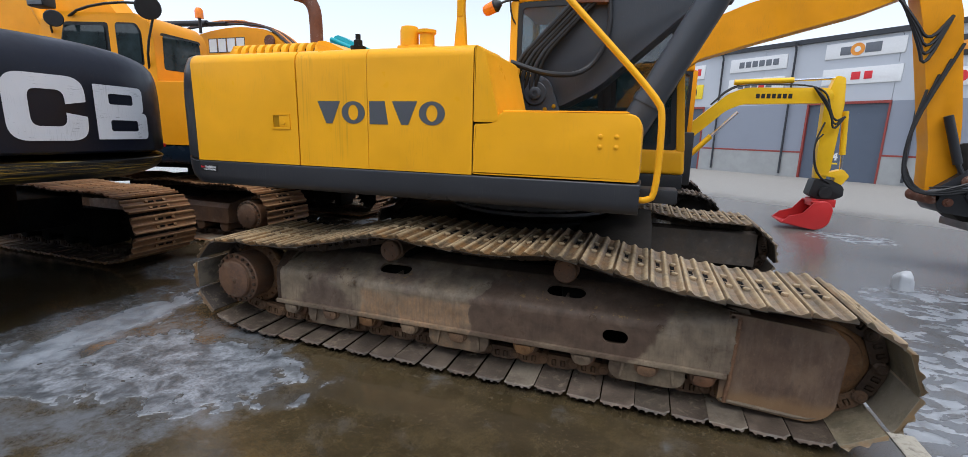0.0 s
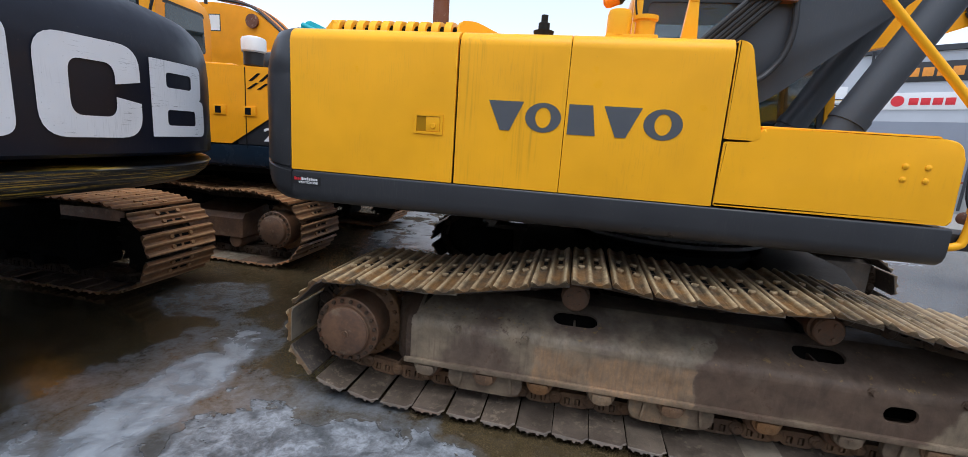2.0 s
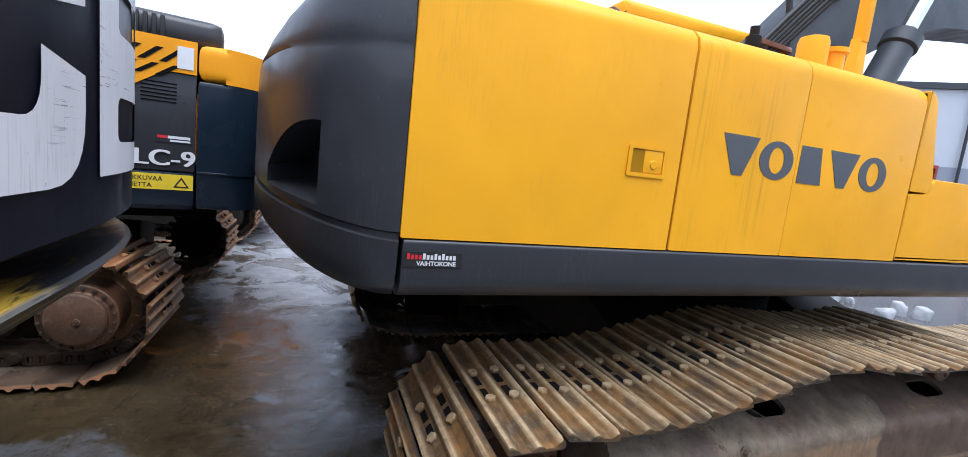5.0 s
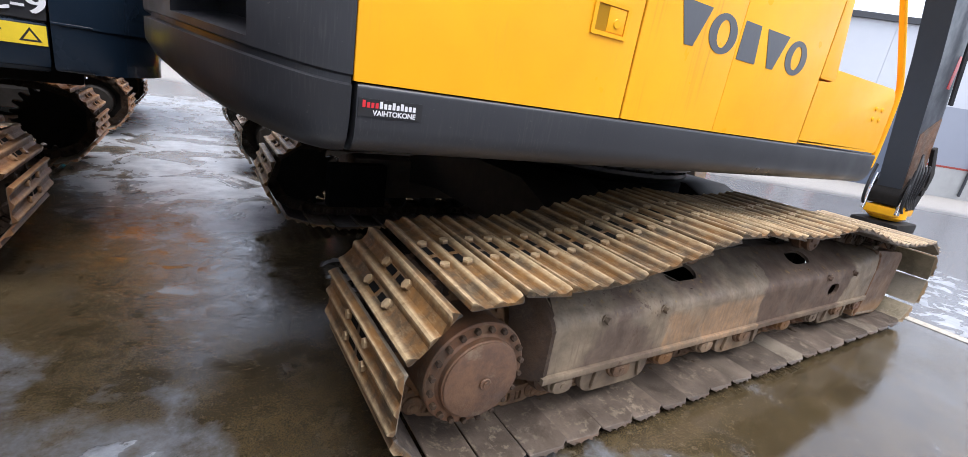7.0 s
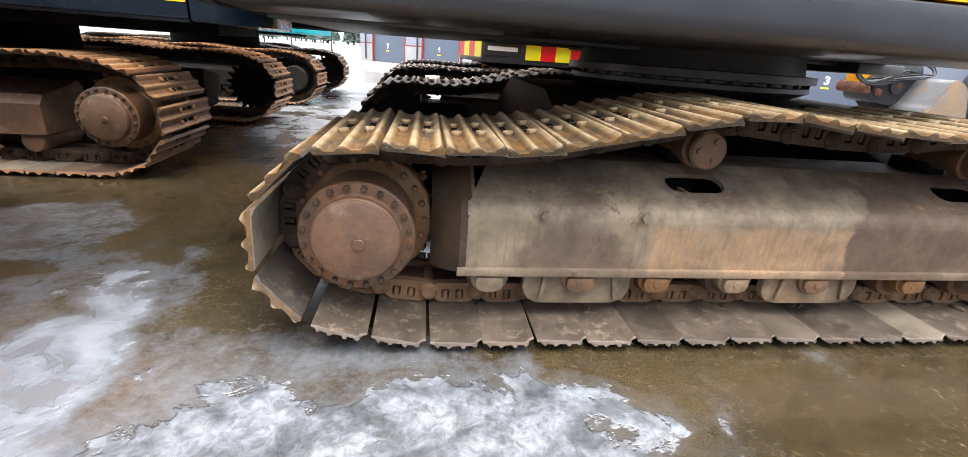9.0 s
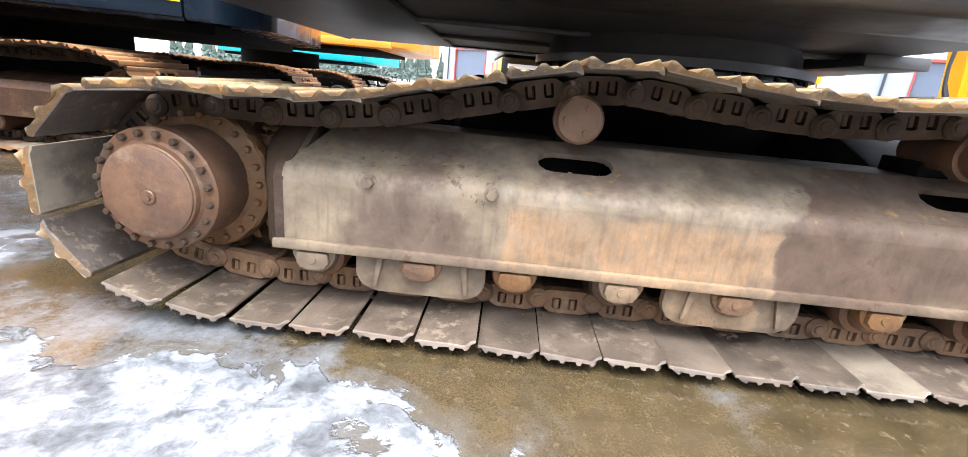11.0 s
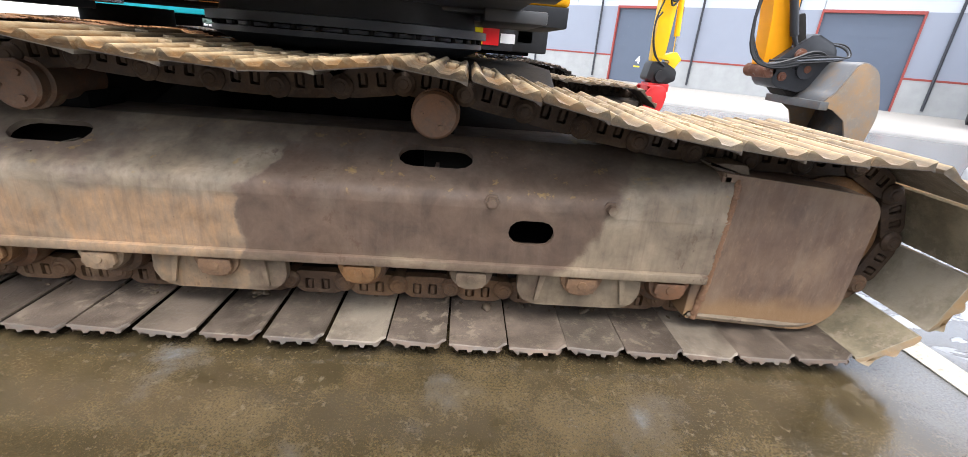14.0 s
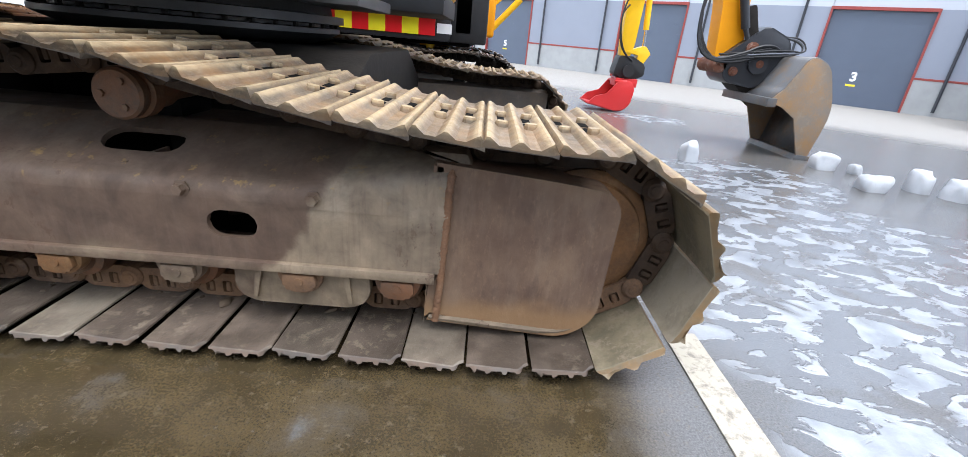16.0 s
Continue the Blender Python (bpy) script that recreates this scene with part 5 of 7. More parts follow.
# counterweight: a rounded block with grooves and a pocket
def counterweight(parent, mat, xf, y0, y1, zb, zt, depth, rise=0.2, name="counterweight", label="", px_e=1.0, py_e=0.33, pockets=True, dome=0.0, ctrl=None):
    """Plan: straight flanks, round corners, gently bowed rear. Front at xf, rear at xf - depth."""
    mid, half = (y0 + y1) / 2, (y1 - y0) / 2
    plan = []
    for i in range(-26, 27):
        a = i / 26 * math.pi / 2
        plan.append((-abs(math.cos(a)) ** px_e, math.copysign(abs(math.sin(a)) ** py_e, a)))
    ctrl = ctrl or [(0.0, 0.16, 0.10), (0.012, 0.07, 0.05), (0.05, 0.025, 0.02), (0.10, 0.0, 0.006), (0.186, 0.0, 0.0), (0.192, 0.022, 0.010), (0.208, 0.024, 0.012), (0.214, 0.002, 0.0), (0.235, 0.0, 0.0), (0.32, 0.0, 0.0), (0.42, 0.0, 0.0), (0.50, 0.0, 0.0), (0.60, 0.0, 0.0), (0.72, 0.005, 0.0), (0.735, 0.022, 0.004), (0.75, 0.012, 0.002), (0.82, 0.04, 0.006), (0.89, 0.085, 0.014), (0.945, 0.14, 0.03), (0.985, 0.20, 0.05), (1.0, 0.26, 0.09)]
    rows = []
    for r, (f, back, side) in enumerate(ctrl):
        row = []
        for j, (px, py) in enumerate(plan):
            e = -px
            low = rise * max(0.0, e) ** 1.5
            z = zb + low * (1 - f) ** 1.2 + (zt - zb) * f - (0.05 * e + dome * abs(py) ** 2.5) * f * f
            jj = min(j, 52 - j)
            if pockets and 9 <= r <= 11 and 8 <= jj <= 15:          # the pocket has an arched top
                z -= 0.17 * ((jj - 8) / 7) ** 2.4 * (r - 8) / 3
            row.append((xf + px * (depth - back * e), mid + py * (half - side), z))
        rows.append(row)
    bm = loft(rows)
    n = len(plan) - 1
    bm.faces.ensure_lookup_table()
    both = [[f for k, f in enumerate(bm.faces) if 8 <= k // n <= 10 and 8 <= (k % n if side else n - 1 - k % n) <= 14] for side in (1, 0)]
    for sel, sy in zip(both, (1, -1)) if pockets else ():
        ext = bmesh.ops.extrude_face_region(bm, geom=sel)
        vs = [v for v in ext["geom"] if isinstance(v, bmesh.types.BMVert)]
        bmesh.ops.delete(bm, geom=sel, context="FACES")
        bmesh.ops.translate(bm, verts=vs, vec=(0.13, 0.12 * sy, 0.0))
        for v in vs:
            v.co.z += 0.03 if v.co.z < zb + 0.38 * (zt - zb) else -0.015
    ob = part(name, bm, mat, parent, label, smooth=50)
    lid = bmesh.new()
    lid.faces.new([lid.verts.new(p) for p in rows[-1]])
    part("counterweight_top", lid, mat, ob)
    bot = bmesh.new()
    bot.faces.new([bot.verts.new(p) for p in rows[0]])
    part("counterweight_floor", bot, mat, ob)
    fr = bmesh.new()
    fr.faces.new([fr.verts.new(p) for p in [r[0] for r in rows] + [r[-1] for r in rows[::-1]]])
    part("counterweight_front", fr, mat, ob)
    return ob


cw = counterweight(exc, SHADE_GREY, -3.532, SY + 0.003, 2 * MID - SY - 0.003, 1.10, 2.105, 0.50, 0.14, py_e=0.68, label="dark grey rounded counterweight with two pockets")
part("reflector", box((-3.74, 3.02, 1.47), (-3.725, 3.035, 1.53), 0.003), REFLECT_RED, cw, "small red reflector")

# louvred hood, exhaust, caps, posts
grill = part("hood_louvre", box((-3.46, 3.26, 2.08), (-2.66, 4.3, 2.19), 0.02), UNDER, exc, "louvred engine air outlet")
for i in range(11):
    x = -3.485 + i * 0.0815
    bar = [(3.215, 2.09), (3.20, 2.15), (3.215, 2.195), (3.25, 2.225), (3.30, 2.235), (4.3, 2.245), (4.3, 2.225), (3.30, 2.213), (3.262, 2.203), (3.238, 2.18), (3.228, 2.15), (3.24, 2.09)]
    part("louvre_bar", prism(bar, x, x + 0.046, "x", 0.004), YELLOW, grill)
part("louvre_end", prism(rounded([(-3.56, 2.09), (-3.52, 2.20), (-3.455, 2.23), (-3.43, 2.09)], 0.03, 4), 3.215, 4.3, "y", 0.02, seg=3), YELLOW, exc)
part("louvre_end", prism(rounded([(-2.655, 2.09), (-2.655, 2.225), (-2.56, 2.225), (-2.36, 2.135), (-2.30, 2.09)], [0, 0.02, 0.05, 0.05, 0.02], 4), 3.205, 4.3, "y", 0.025, seg=3), YELLOW, exc, "yellow sloping hood hump")
pipe = part("exhaust_pipe", tube([(-2.86, 3.48, 2.15), (-2.86, 3.48, 2.45), (-2.875, 3.48, 2.545), (-2.92, 3.475, 2.61), (-3.0, 3.47, 2.645), (-3.05, 3.468, 2.655)], 0.052, 18, rounds=2), PIPE_RUST, exc, "rusty bent exhaust pipe")
part("pipe_mouth", rod((-3.045, 3.468, 2.654), (-3.062, 3.468, 2.657), 0.046, 16), UNDER, pipe)
part("breather_cap", lathe([(0, 0.05), (0.03, 0.055), (0.035, 0.03), (0.07, 0.03), (0.075, 0.018), (0.11, 0.018)], (-2.13, 2.99, 2.10), (-2.13, 2.99, 3), 16), GREASE, exc)
part("filler_cap", lathe([(0, 0.062), (0.10, 0.062), (0.125, 0.055), (0.13, 0.04)], (-1.745, 3.02, 2.12), (-1.745, 3.02, 3), 24), YELLOW, exc)
part("filler_base", box((-1.81, 2.96, 2.09), (-1.55, 3.10, 2.125), 0.012), YELLOW, exc)
part("filler_cap", lathe([(0, 0.05), (0.075, 0.05), (0.08, 0.062), (0.10, 0.062), (0.105, 0.03)], (-1.615, 3.02, 2.12), (-1.615, 3.02, 3), 24), YELLOW, exc)
part("mirror_post", join(box((-1.455, 3.0, 2.09), (-1.325, 3.13, 2.115), 0.01), prism([(-1.43, 2.11), (-1.35, 2.11), (-1.366, 2.32), (-1.410, 2.32)], 3.04, 3.09, "y", 0.004), box((-1.410, 3.035, 2.30), (-1.366, 3.085, 3.05), 0.006)), YELLOW, exc)
part("handrail", tube([(-0.195, SY + 0.04, 1.205), (-0.15, SY + 0.03, 1.205), (-0.098, SY + 0.03, 1.235), (-0.098, SY + 0.03, 1.67), (-0.13, SY + 0.04, 1.77), (-0.58, SY + 0.048, 2.238), (-1.06, SY + 0.048, 2.737), (-1.42, SY + 0.048, 3.11)], 0.019, 12, rounds=2), YELLOW, exc, "yellow tubular handrail")
part("step_plate", box((-0.2, SY + 0.05, 1.19), (0.02, SY + 0.25, 1.27), 0.01), BLACK, exc)

# boom, arm and coupler
BY0, BY1 = MID - 0.19, MID + 0.19
boom = part("boom", prism(rounded([(-1.14, 1.80), (-1.22, 1.95), (-1.14, 2.10), (-0.95, 2.36), (0.0, 3.35), (0.55, 3.80), (1.2, 4.12), (2.0, 4.22), (4.35, 4.02), (4.62, 3.85), (4.62, 3.66), (4.35, 3.56), (2.3, 3.30), (1.30, 3.16), (0.78, 2.98), (0.25, 2.70), (-0.60, 1.96), (-0.95, 1.78)], 0.08, 3), BY0, BY1, "y", 0.01), BOOM_GREY, exc, "dark grey bent boom")
foot = [(-1.11 + 0.15 * math.cos(radians(a)), 1.905 + 0.15 * math.sin(radians(a))) for a in range(10, 211, 10)]
fp = part("boom_bracket", prism([(-0.90, 1.78), *foot, (-1.26, 1.3), (-0.86, 1.3)], BY0 - 0.075, BY0 - 0.03, "y", 0.008), BOOM_GREY, exc, "dark grey pivot bracket of the boom")
part("pivot_boss", lathe([(0, 0.095), (0.008, 0.10), (0.016, 0.092), (0.017, 0.055), (0.030, 0.052), (0.034, 0.046), (0.035, 0.022), (0.028, 0.020), (0.027, 0.001)], (-1.11, BY0 - 0.072, 1.905), (-1.11, BY0 - 1, 1.905), 32), BOOM_GREY, fp)
for x, z in ((-0.945, 1.80), (-1.02, 1.775)):
    part("bracket_bolt", lathe([(0, 0.018), (0.010, 0.018), (0.013, 0.010)], (x, BY0 - 0.074, z), (x, BY0 - 1, z), 8), DARK_YELLOW, fp)
mark(boom, 2.55, 4.1, 3.62, 3.90, BY0 - 0.002, WHITE)
arm = part("arm", prism(rounded([(4.30, 4.35), (4.60, 4.60), (4.95, 4.40), (5.35, 3.4), (5.95, 1.0), (5.85, 0.72), (5.35, 0.70), (4.75, 2.6), (4.30, 3.6)], 0.08, 4), BY0 + 0.03, BY1 - 0.03, "y", 0.01), BOOM_GREY, exc, "worn dark grey dipper arm")
part("worn_plate", prism(rounded([(5.12, 1.62), (5.72, 1.92), (5.952, 1.02), (5.86, 0.715), (5.35, 0.695)], [0.02, 0.02, 0.06, 0.06, 0.04], 3), BY0 + 0.024, BY0 + 0.0295, "y"), RUSTY, arm, "paint worn to brown rust")
part("hazard_strip", box((5.38, BY0 + 0.026, 2.3), (5.50, BY0 + 0.031, 2.75)), REFLECT_RED, arm)
part("bucket_cylinder", join(rod((5.15, MID, 4.15), (5.65, MID, 2.3), 0.07, 16), rod((5.65, MID, 2.3), (5.95, MID, 1.25), 0.04, 12)), BOOM_GREY, exc)
for yy in (BY0 - 0.26, BY1 + 0.22):
    c = part("boom_cylinder", rod((-0.40, yy, 1.42), (0.29, yy, 2.74), 0.108, 28, bevel=0.01), BOOM_GREY, exc, "dark grey hydraulic cylinder")
    part("cylinder_collar", lathe([(0, 0.108), (0.01, 0.126), (0.11, 0.126), (0.12, 0.085), (0.16, 0.075)], (0.29, yy, 2.74), (0.60, yy, 3.333), 28), BOOM_GREY, c)
    part("hose_clamp", lathe([(0, 0.118), (0.06, 0.118)], (-0.20, yy, 1.803), (-0.1, yy, 1.994), 28), BOOM_GREY, c)
    part("cylinder_rod", rod((0.29, yy, 2.74), (0.94, yy, 3.98), 0.055, 18), CHROME, c)
part("arm_cylinder", join(rod((1.5, MID, 4.45), (3.4, MID, 4.55), 0.10, 16), rod((3.4, MID, 4.55), (4.55, MID, 4.55), 0.055, 12)), BOOM_GREY, exc)
for k in range(6):              # pipes and hoses up the side of the boom
    o = 0.045 * k
    part("hydraulic_hose", tube([(-1.34 + o, BY0 - 0.05, 1.75), (-1.32 + o, BY0 - 0.06 - o * 0.2, 2.14), (-1.05 + o, BY0 - 0.05 - 0.012 * (k % 2), 2.40 + o * 0.2), (-0.35 + o, BY0 - 0.04 - 0.012 * (k % 2), 3.12), (0.45 + o, BY0 - 0.03, 3.84)], (0.021, 0.016)[k % 2], 10, rounds=2), (BLACK, GREASE)[k % 2], exc)
for x, z in ((-0.80, 2.60), (-0.30, 3.10), (0.05, 3.42)):
    part("hose_clamp", prism([(x - 0.07, z + 0.045), (x + 0.24, z + 0.03), (x + 0.25, z - 0.005), (x - 0.06, z + 0.01)], BY0 - 0.085, BY0 - 0.002, "y", 0.004), PIPE_RUST, exc)
part("hydraulic_hose", tube([(-1.25, SY + 0.95, 2.12), (-0.95, SY + 0.98, 2.02), (-0.70, BY0 - 0.06, 2.06), (-0.52, BY0 - 0.05, 2.32), (-0.56, BY0 - 0.03, 2.75), (-0.6, BY0 - 0.02, 3.0)], 0.022, 10, rounds=2), BLACK, exc)
for k in range(3):
    o = 0.05 * k
    part("hydraulic_hose", tube([(4.1 + o, BY0 - 0.02, 4.12), (4.7 + o, BY0 - 0.05, 4.10), (5.15 + o, BY0 - 0.05, 3.7), (5.2 + o, BY0 - 0.04, 3.0), (5.55 + o, BY0 - 0.03, 2.1)], 0.02, 8, rounds=2), BLACK, exc)
part("quick_coupler", join(prism(rounded([(5.25, 0.70), (5.30, 0.52), (6.15, 0.50), (6.25, 0.75), (6.1, 0.95), (5.45, 0.98)], 0.04, 3), BY0, BY1, "y", 0.01), rod((5.45, BY0 - 0.04, 0.82), (5.45, BY1 + 0.04, 0.82), 0.07, 16), rod((6.05, BY0 - 0.04, 0.78), (6.05, BY1 + 0.04, 0.78), 0.07, 16)), GREASE, exc, "greasy black quick coupler")
part("tilt_rotator", join(lathe([(0, 0.20), (0.05, 0.26), (0.18, 0.26), (0.22, 0.18)], (5.65, MID, 0.28), (5.65, MID, 1), 24), box((5.30, MID - 0.22, 0.36), (6.05, MID + 0.22, 0.50), 0.04)), YELLOW, exc, "yellow tilting rotator")
for yy in (BY0 - 0.035, BY1 + 0.035):
    part("tilt_cylinder", join(rod((5.30, yy, 0.40), (5.36, yy, 0.78), 0.035, 12), rod((5.36, yy, 0.78), (5.40, yy, 0.98), 0.02, 10)), CHROME, exc)
for k in range(5):
    a = 0.06 * k
    part("coupler_hose", tube([(5.32 + a, BY0 - 0.05, 1.35 - a), (5.12 + a, BY0 - 0.12 - a * 0.3, 1.0 + a), (5.08 + a * 1.5, BY0 - 0.13, 0.72), (5.32 + a, BY0 - 0.10, 0.56 + a * 0.4), (5.62 + a, BY0 - 0.06, 0.50)], 0.016, 8, rounds=2), BLACK, exc)
part("link_arm", prism(rounded([(5.80, 1.45), (5.92, 1.50), (6.30, 1.05), (6.24, 0.80), (6.12, 0.80), (6.14, 1.0)], 0.04, 3), BY0 - 0.02, BY0 + 0.03, "y", 0.006), GREASE, exc)
part("rotator_bolt", lathe([(0, 0.06), (0.02, 0.06), (0.022, 0.03), (0.035, 0.03)], (5.66, MID - 0.22, 0.43), (5.66, MID - 1, 0.43), 20), GREASE, exc)
part("attachment_frame", join(box((5.25, MID - 0.32, 0.10), (6.1, MID + 0.32, 0.26), 0.03), box((5.35, MID - 0.3, 0.0), (6.0, MID + 0.3, 0.1), 0.02)), GREASE, exc)
for yy in (BY0 - 0.06, BY1 + 0.06):
    part("coupler_hose", tube([(5.3, yy, 1.1), (5.05, yy - 0.06, 0.85), (5.1, yy - 0.05, 0.55), (5.4, yy, 0.45)], 0.022, 8, rounds=2), BLACK, exc)

# cab on the far side
def cab(parent, x0, x1, y0, y1, z0, z1, mat, frontx=1, low=0.62):
    """A cab: corner posts, roof, lower shell and glass panes. Seen from the side and the rear."""
    c = part("cab", box((x0, y0, z0), (x1, y1, z0 + low), 0.04, seg=3), mat, parent, "operator cab with tinted glass")
    part("cab_roof", box((x0, y0, z1 - 0.16), (x1 - 0.05 * frontx, y1, z1), 0.06, seg=3), mat, c)
    w = 0.075
    if low < 0.5:
        part("door_lining", box((x0 + 0.09, y0 + 0.03, z0 + low - 0.02), (x1 - 0.08, y0 + 0.05, z0 + 0.62), 0.01), BLACK, c)
    mid = (x0 + x1) / 2 + 0.1
    for x, y in ((x0, y0), (x0, y1 - w), (x1 - w, y0), (x1 - w, y1 - w), (mid, y0), (mid, y1 - w)):
        part("cab_post", box((x, y, z0 + low - 0.02), (x + w, y + w, z1 - 0.14), 0.012), BLACK if x == mid else mat, c)
    for a, b in ((x0 + w, mid), (mid + w, x1 - w)):             # rubber seals round the side windows
        part("window_seal", plate(rounded([(a, z0 + low - 0.02), (b, z0 + low - 0.02), (b, z1 - 0.15), (a, z1 - 0.15)], 0.06, 4), [rounded([(a + 0.045, z0 + low + 0.03), (b - 0.045, z0 + low + 0.03), (b - 0.045, z1 - 0.20), (a + 0.045, z1 - 0.20)], 0.05, 4)], 0.02, Matrix(((1, 0, 0, 0), (0, 0, -1, y0 + 0.012), (0, 1, 0, 0), (0, 0, 0, 1)))), BLACK, c)
    for lo, hi in (((x0 + w, y0 + 0.025, z0 + low - 0.02), (mid, y0 + 0.033, z1 - 0.15)), ((mid + w, y0 + 0.025, z0 + low - 0.02), (x1 - w, y0 + 0.033, z1 - 0.15)), ((x0 + w, y1 - 0.033, z0 + low - 0.02), (x1 - w, y1 - 0.025, z1 - 0.15)),
                   ((x0 + 0.03, y0 + w, z0 + low - 0.02), (x0 + 0.038, y1 - w, z1 - 0.15)), ((x1 - 0.04, y0 + w, z0 + 0.3), (x1 - 0.032, y1 - w, z1 - 0.15))):
        part("window_pane", box(lo, hi), GLASS, c, "tinted glass")
    part("operator_seat", join(box((x0 + 0.45, (y0 + y1) / 2 - 0.25, z0 + 0.3), (x0 + 1.0, (y0 + y1) / 2 + 0.25, z0 + 0.72), 0.05), box((x0 + 0.38, (y0 + y1) / 2 - 0.24, z0 + 0.7), (x0 + 0.52, (y0 + y1) / 2 + 0.24, z0 + 1.35), 0.05)), BLACK, c)
    return c


cb = cab(exc, -1.56, 0.18, 4.78, 5.78, 1.22, 2.98, YELLOW, 1, 0.24)
for ob in (cb, *cb.children):           # the front of the cab leans back
    for v in ob.data.vertices:
        v.co.x -= 0.095 * max(0.0, v.co.z - 1.3) * max(0.0, v.co.x + 1.0) / 1.18
beacon = part("warning_light", lathe([(0, 0.052), (0.012, 0.056), (0.085, 0.055), (0.115, 0.045), (0.128, 0.02), (0.13, 0.001)], (-1.70, 4.70, 2.785), (-1.82, 4.70, 2.735), 24), AMBER, exc, "amber warning light")
part("light_base", lathe([(0, 0.060), (0.02, 0.062), (0.05, 0.040), (0.075, 0.022)], (-1.705, 4.70, 2.783), (-1.585, 4.70, 2.833), 20), BLACK, beacon, "black socket")
part("light_arm", tube([(-1.64, 4.70, 2.81), (-1.57, 4.74, 2.845), (-1.48, 4.80, 2.85)], 0.012, 6, rounds=1), BLACK, exc)
part("light_arm", tube([(-1.56, 4.74, 2.86), (-1.545, 4.75, 2.70), (-1.50, 4.79, 2.62)], 0.008, 6, rounds=1), BLACK, exc)
part("cab_base", box((-1.54, 4.76, 1.09), (0.17, 5.79, 1.222), 0.01), BLACK, exc)

# ---- the long workshop hall behind the yard ----
FU, FN = Vector((0.767, -0.641, 0)), Vector((-0.641, -0.767, 0))
F0 = Vector((10.29, 27.06, YARD_DROP))
FACADE = Matrix(((FU.x, -FN.x, 0, F0.x), (FU.y, -FN.y, 0, F0.y), (0, 0, 1, F0.z), (0, 0, 0, 1)))     # x along the wall, y inwards, z up
hall = root("workshop_hall", FACADE, "long grey and blue-grey clad workshop hall with roller doors", "building", kind="structure")
# doors along the wall: the main front, and a wing that stands 4.9 m forward
HALL_END, WING = 13.0, -4.9
MAIN_DOORS = [(-22.6, -19.2), (-17.5, -14.1)] + [(6.0 + 9.45 * k, 9.45 + 9.45 * k) for k in (-2, -1, 0)]
WING_DOORS = [(13.15, 16.2), (18.0, 21.2), (27.4, 30.6), (36.8, 40.0), (46.2, 49.4)]


def wall_strip(x0, x1, z0, z1, mat, y0=0.0, y1=0.25, name="wall_panel", label="", bevel=0.0):
    return part(name, box((x0, y0, z0), (x1, y1, z1), bevel), mat, hall, label, smooth=0)


def front(x0, x1, y, doors):
    """One straight front: plinth, red trim, two colours of cladding, doors with frames."""
    edges = [x0] + [v for d in doors for v in d] + [x1]
    for a, b in zip(edges[::2], edges[1::2]):
        wall_strip(a, b, 0.0, 1.30, CONCRETE, y - 0.03, y + 0.25, "plinth", "pale concrete plinth")
        part("red_trim", box((a, y - 0.045, 1.30), (b, y + 0.2, 1.38)), TRIM_RED, hall, "red trim strip", smooth=0)
        wall_strip(a, b, 1.38, 3.85, PANEL_BLUE, y, y + 0.25, "wall_panel", "blue-grey cladding")
    x = x0
    while x < x1 - 0.1:
        wall_strip(x + 0.008, min(x + 6.0, x1) - 0.008, 3.85, 6.85, PANEL_LIGHT, y, y + 0.25, label="pale grey cladding")
        x += 6.0
    part("wall_backing", box((x0, y + 0.2, 3.8), (x1, y + 0.28, 6.9)), PANEL_BLUE, hall, smooth=0)
    part("roof_edge", box((x0 - 0.3, y - 0.15, 6.85), (x1 + 0.3 * (y < 0), 25.0, 7.08 + 0.004 * (y < 0))), DARK_TRIM, hall, "dark roof edge")
    for a, b in doors:
        d = part("roller_door", box((a + 0.04, y + 0.10, 0.0), (b - 0.04, y + 0.16, 3.80)), DOOR_BLUE, hall, "slate-blue sectional door", smooth=0)
        for k in range(1, 8):
            part("door_joint", box((a + 0.04, y + 0.094, 3.8 * k / 8 - 0.003), (b - 0.04, y + 0.099, 3.8 * k / 8 + 0.003)), DOOR_BLUE, d, smooth=0)
        for lo, hi in (((a - 0.04, y - 0.06, 0.0), (a + 0.04, y + 0.12, 3.86)), ((b - 0.04, y - 0.06, 0.0), (b + 0.04, y + 0.12, 3.86)), ((a - 0.04, y - 0.062, 3.76), (b + 0.04, y + 0.118, 3.88))):
            part("door_frame", box(lo, hi), TRIM_RED, hall, "red door frame", smooth=0)


front(-24.0, HALL_END, 0.0, MAIN_DOORS)
front(HALL_END, 56.0, WING, WING_DOORS)
part("side_wall", box((-24.0, 0.28, 0.0), (-23.7, 24.0, 6.85)), PANEL_LIGHT, hall)
part("side_wall", box((HALL_END + 0.004, WING + 0.25, 0.0), (HALL_END + 0.25, 0.0, 6.85)), PANEL_LIGHT, hall)
for x, y in [(6.0 + 9.45 * k - 0.95, 0.0) for k in range(-4, 1)] + [(9.45 * k + 1.0, 0.0) for k in range(-4, 2)] + [(x, WING) for x in (16.85, 24.0, 33.5, 43.0)]:
    part("downpipe", tube([(x, y - 0.30, 7.0), (x, y - 0.14, 6.6), (x, y - 0.12, 0.15)], 0.055, 8), DARK_TRIM, hall, "dark downpipe")


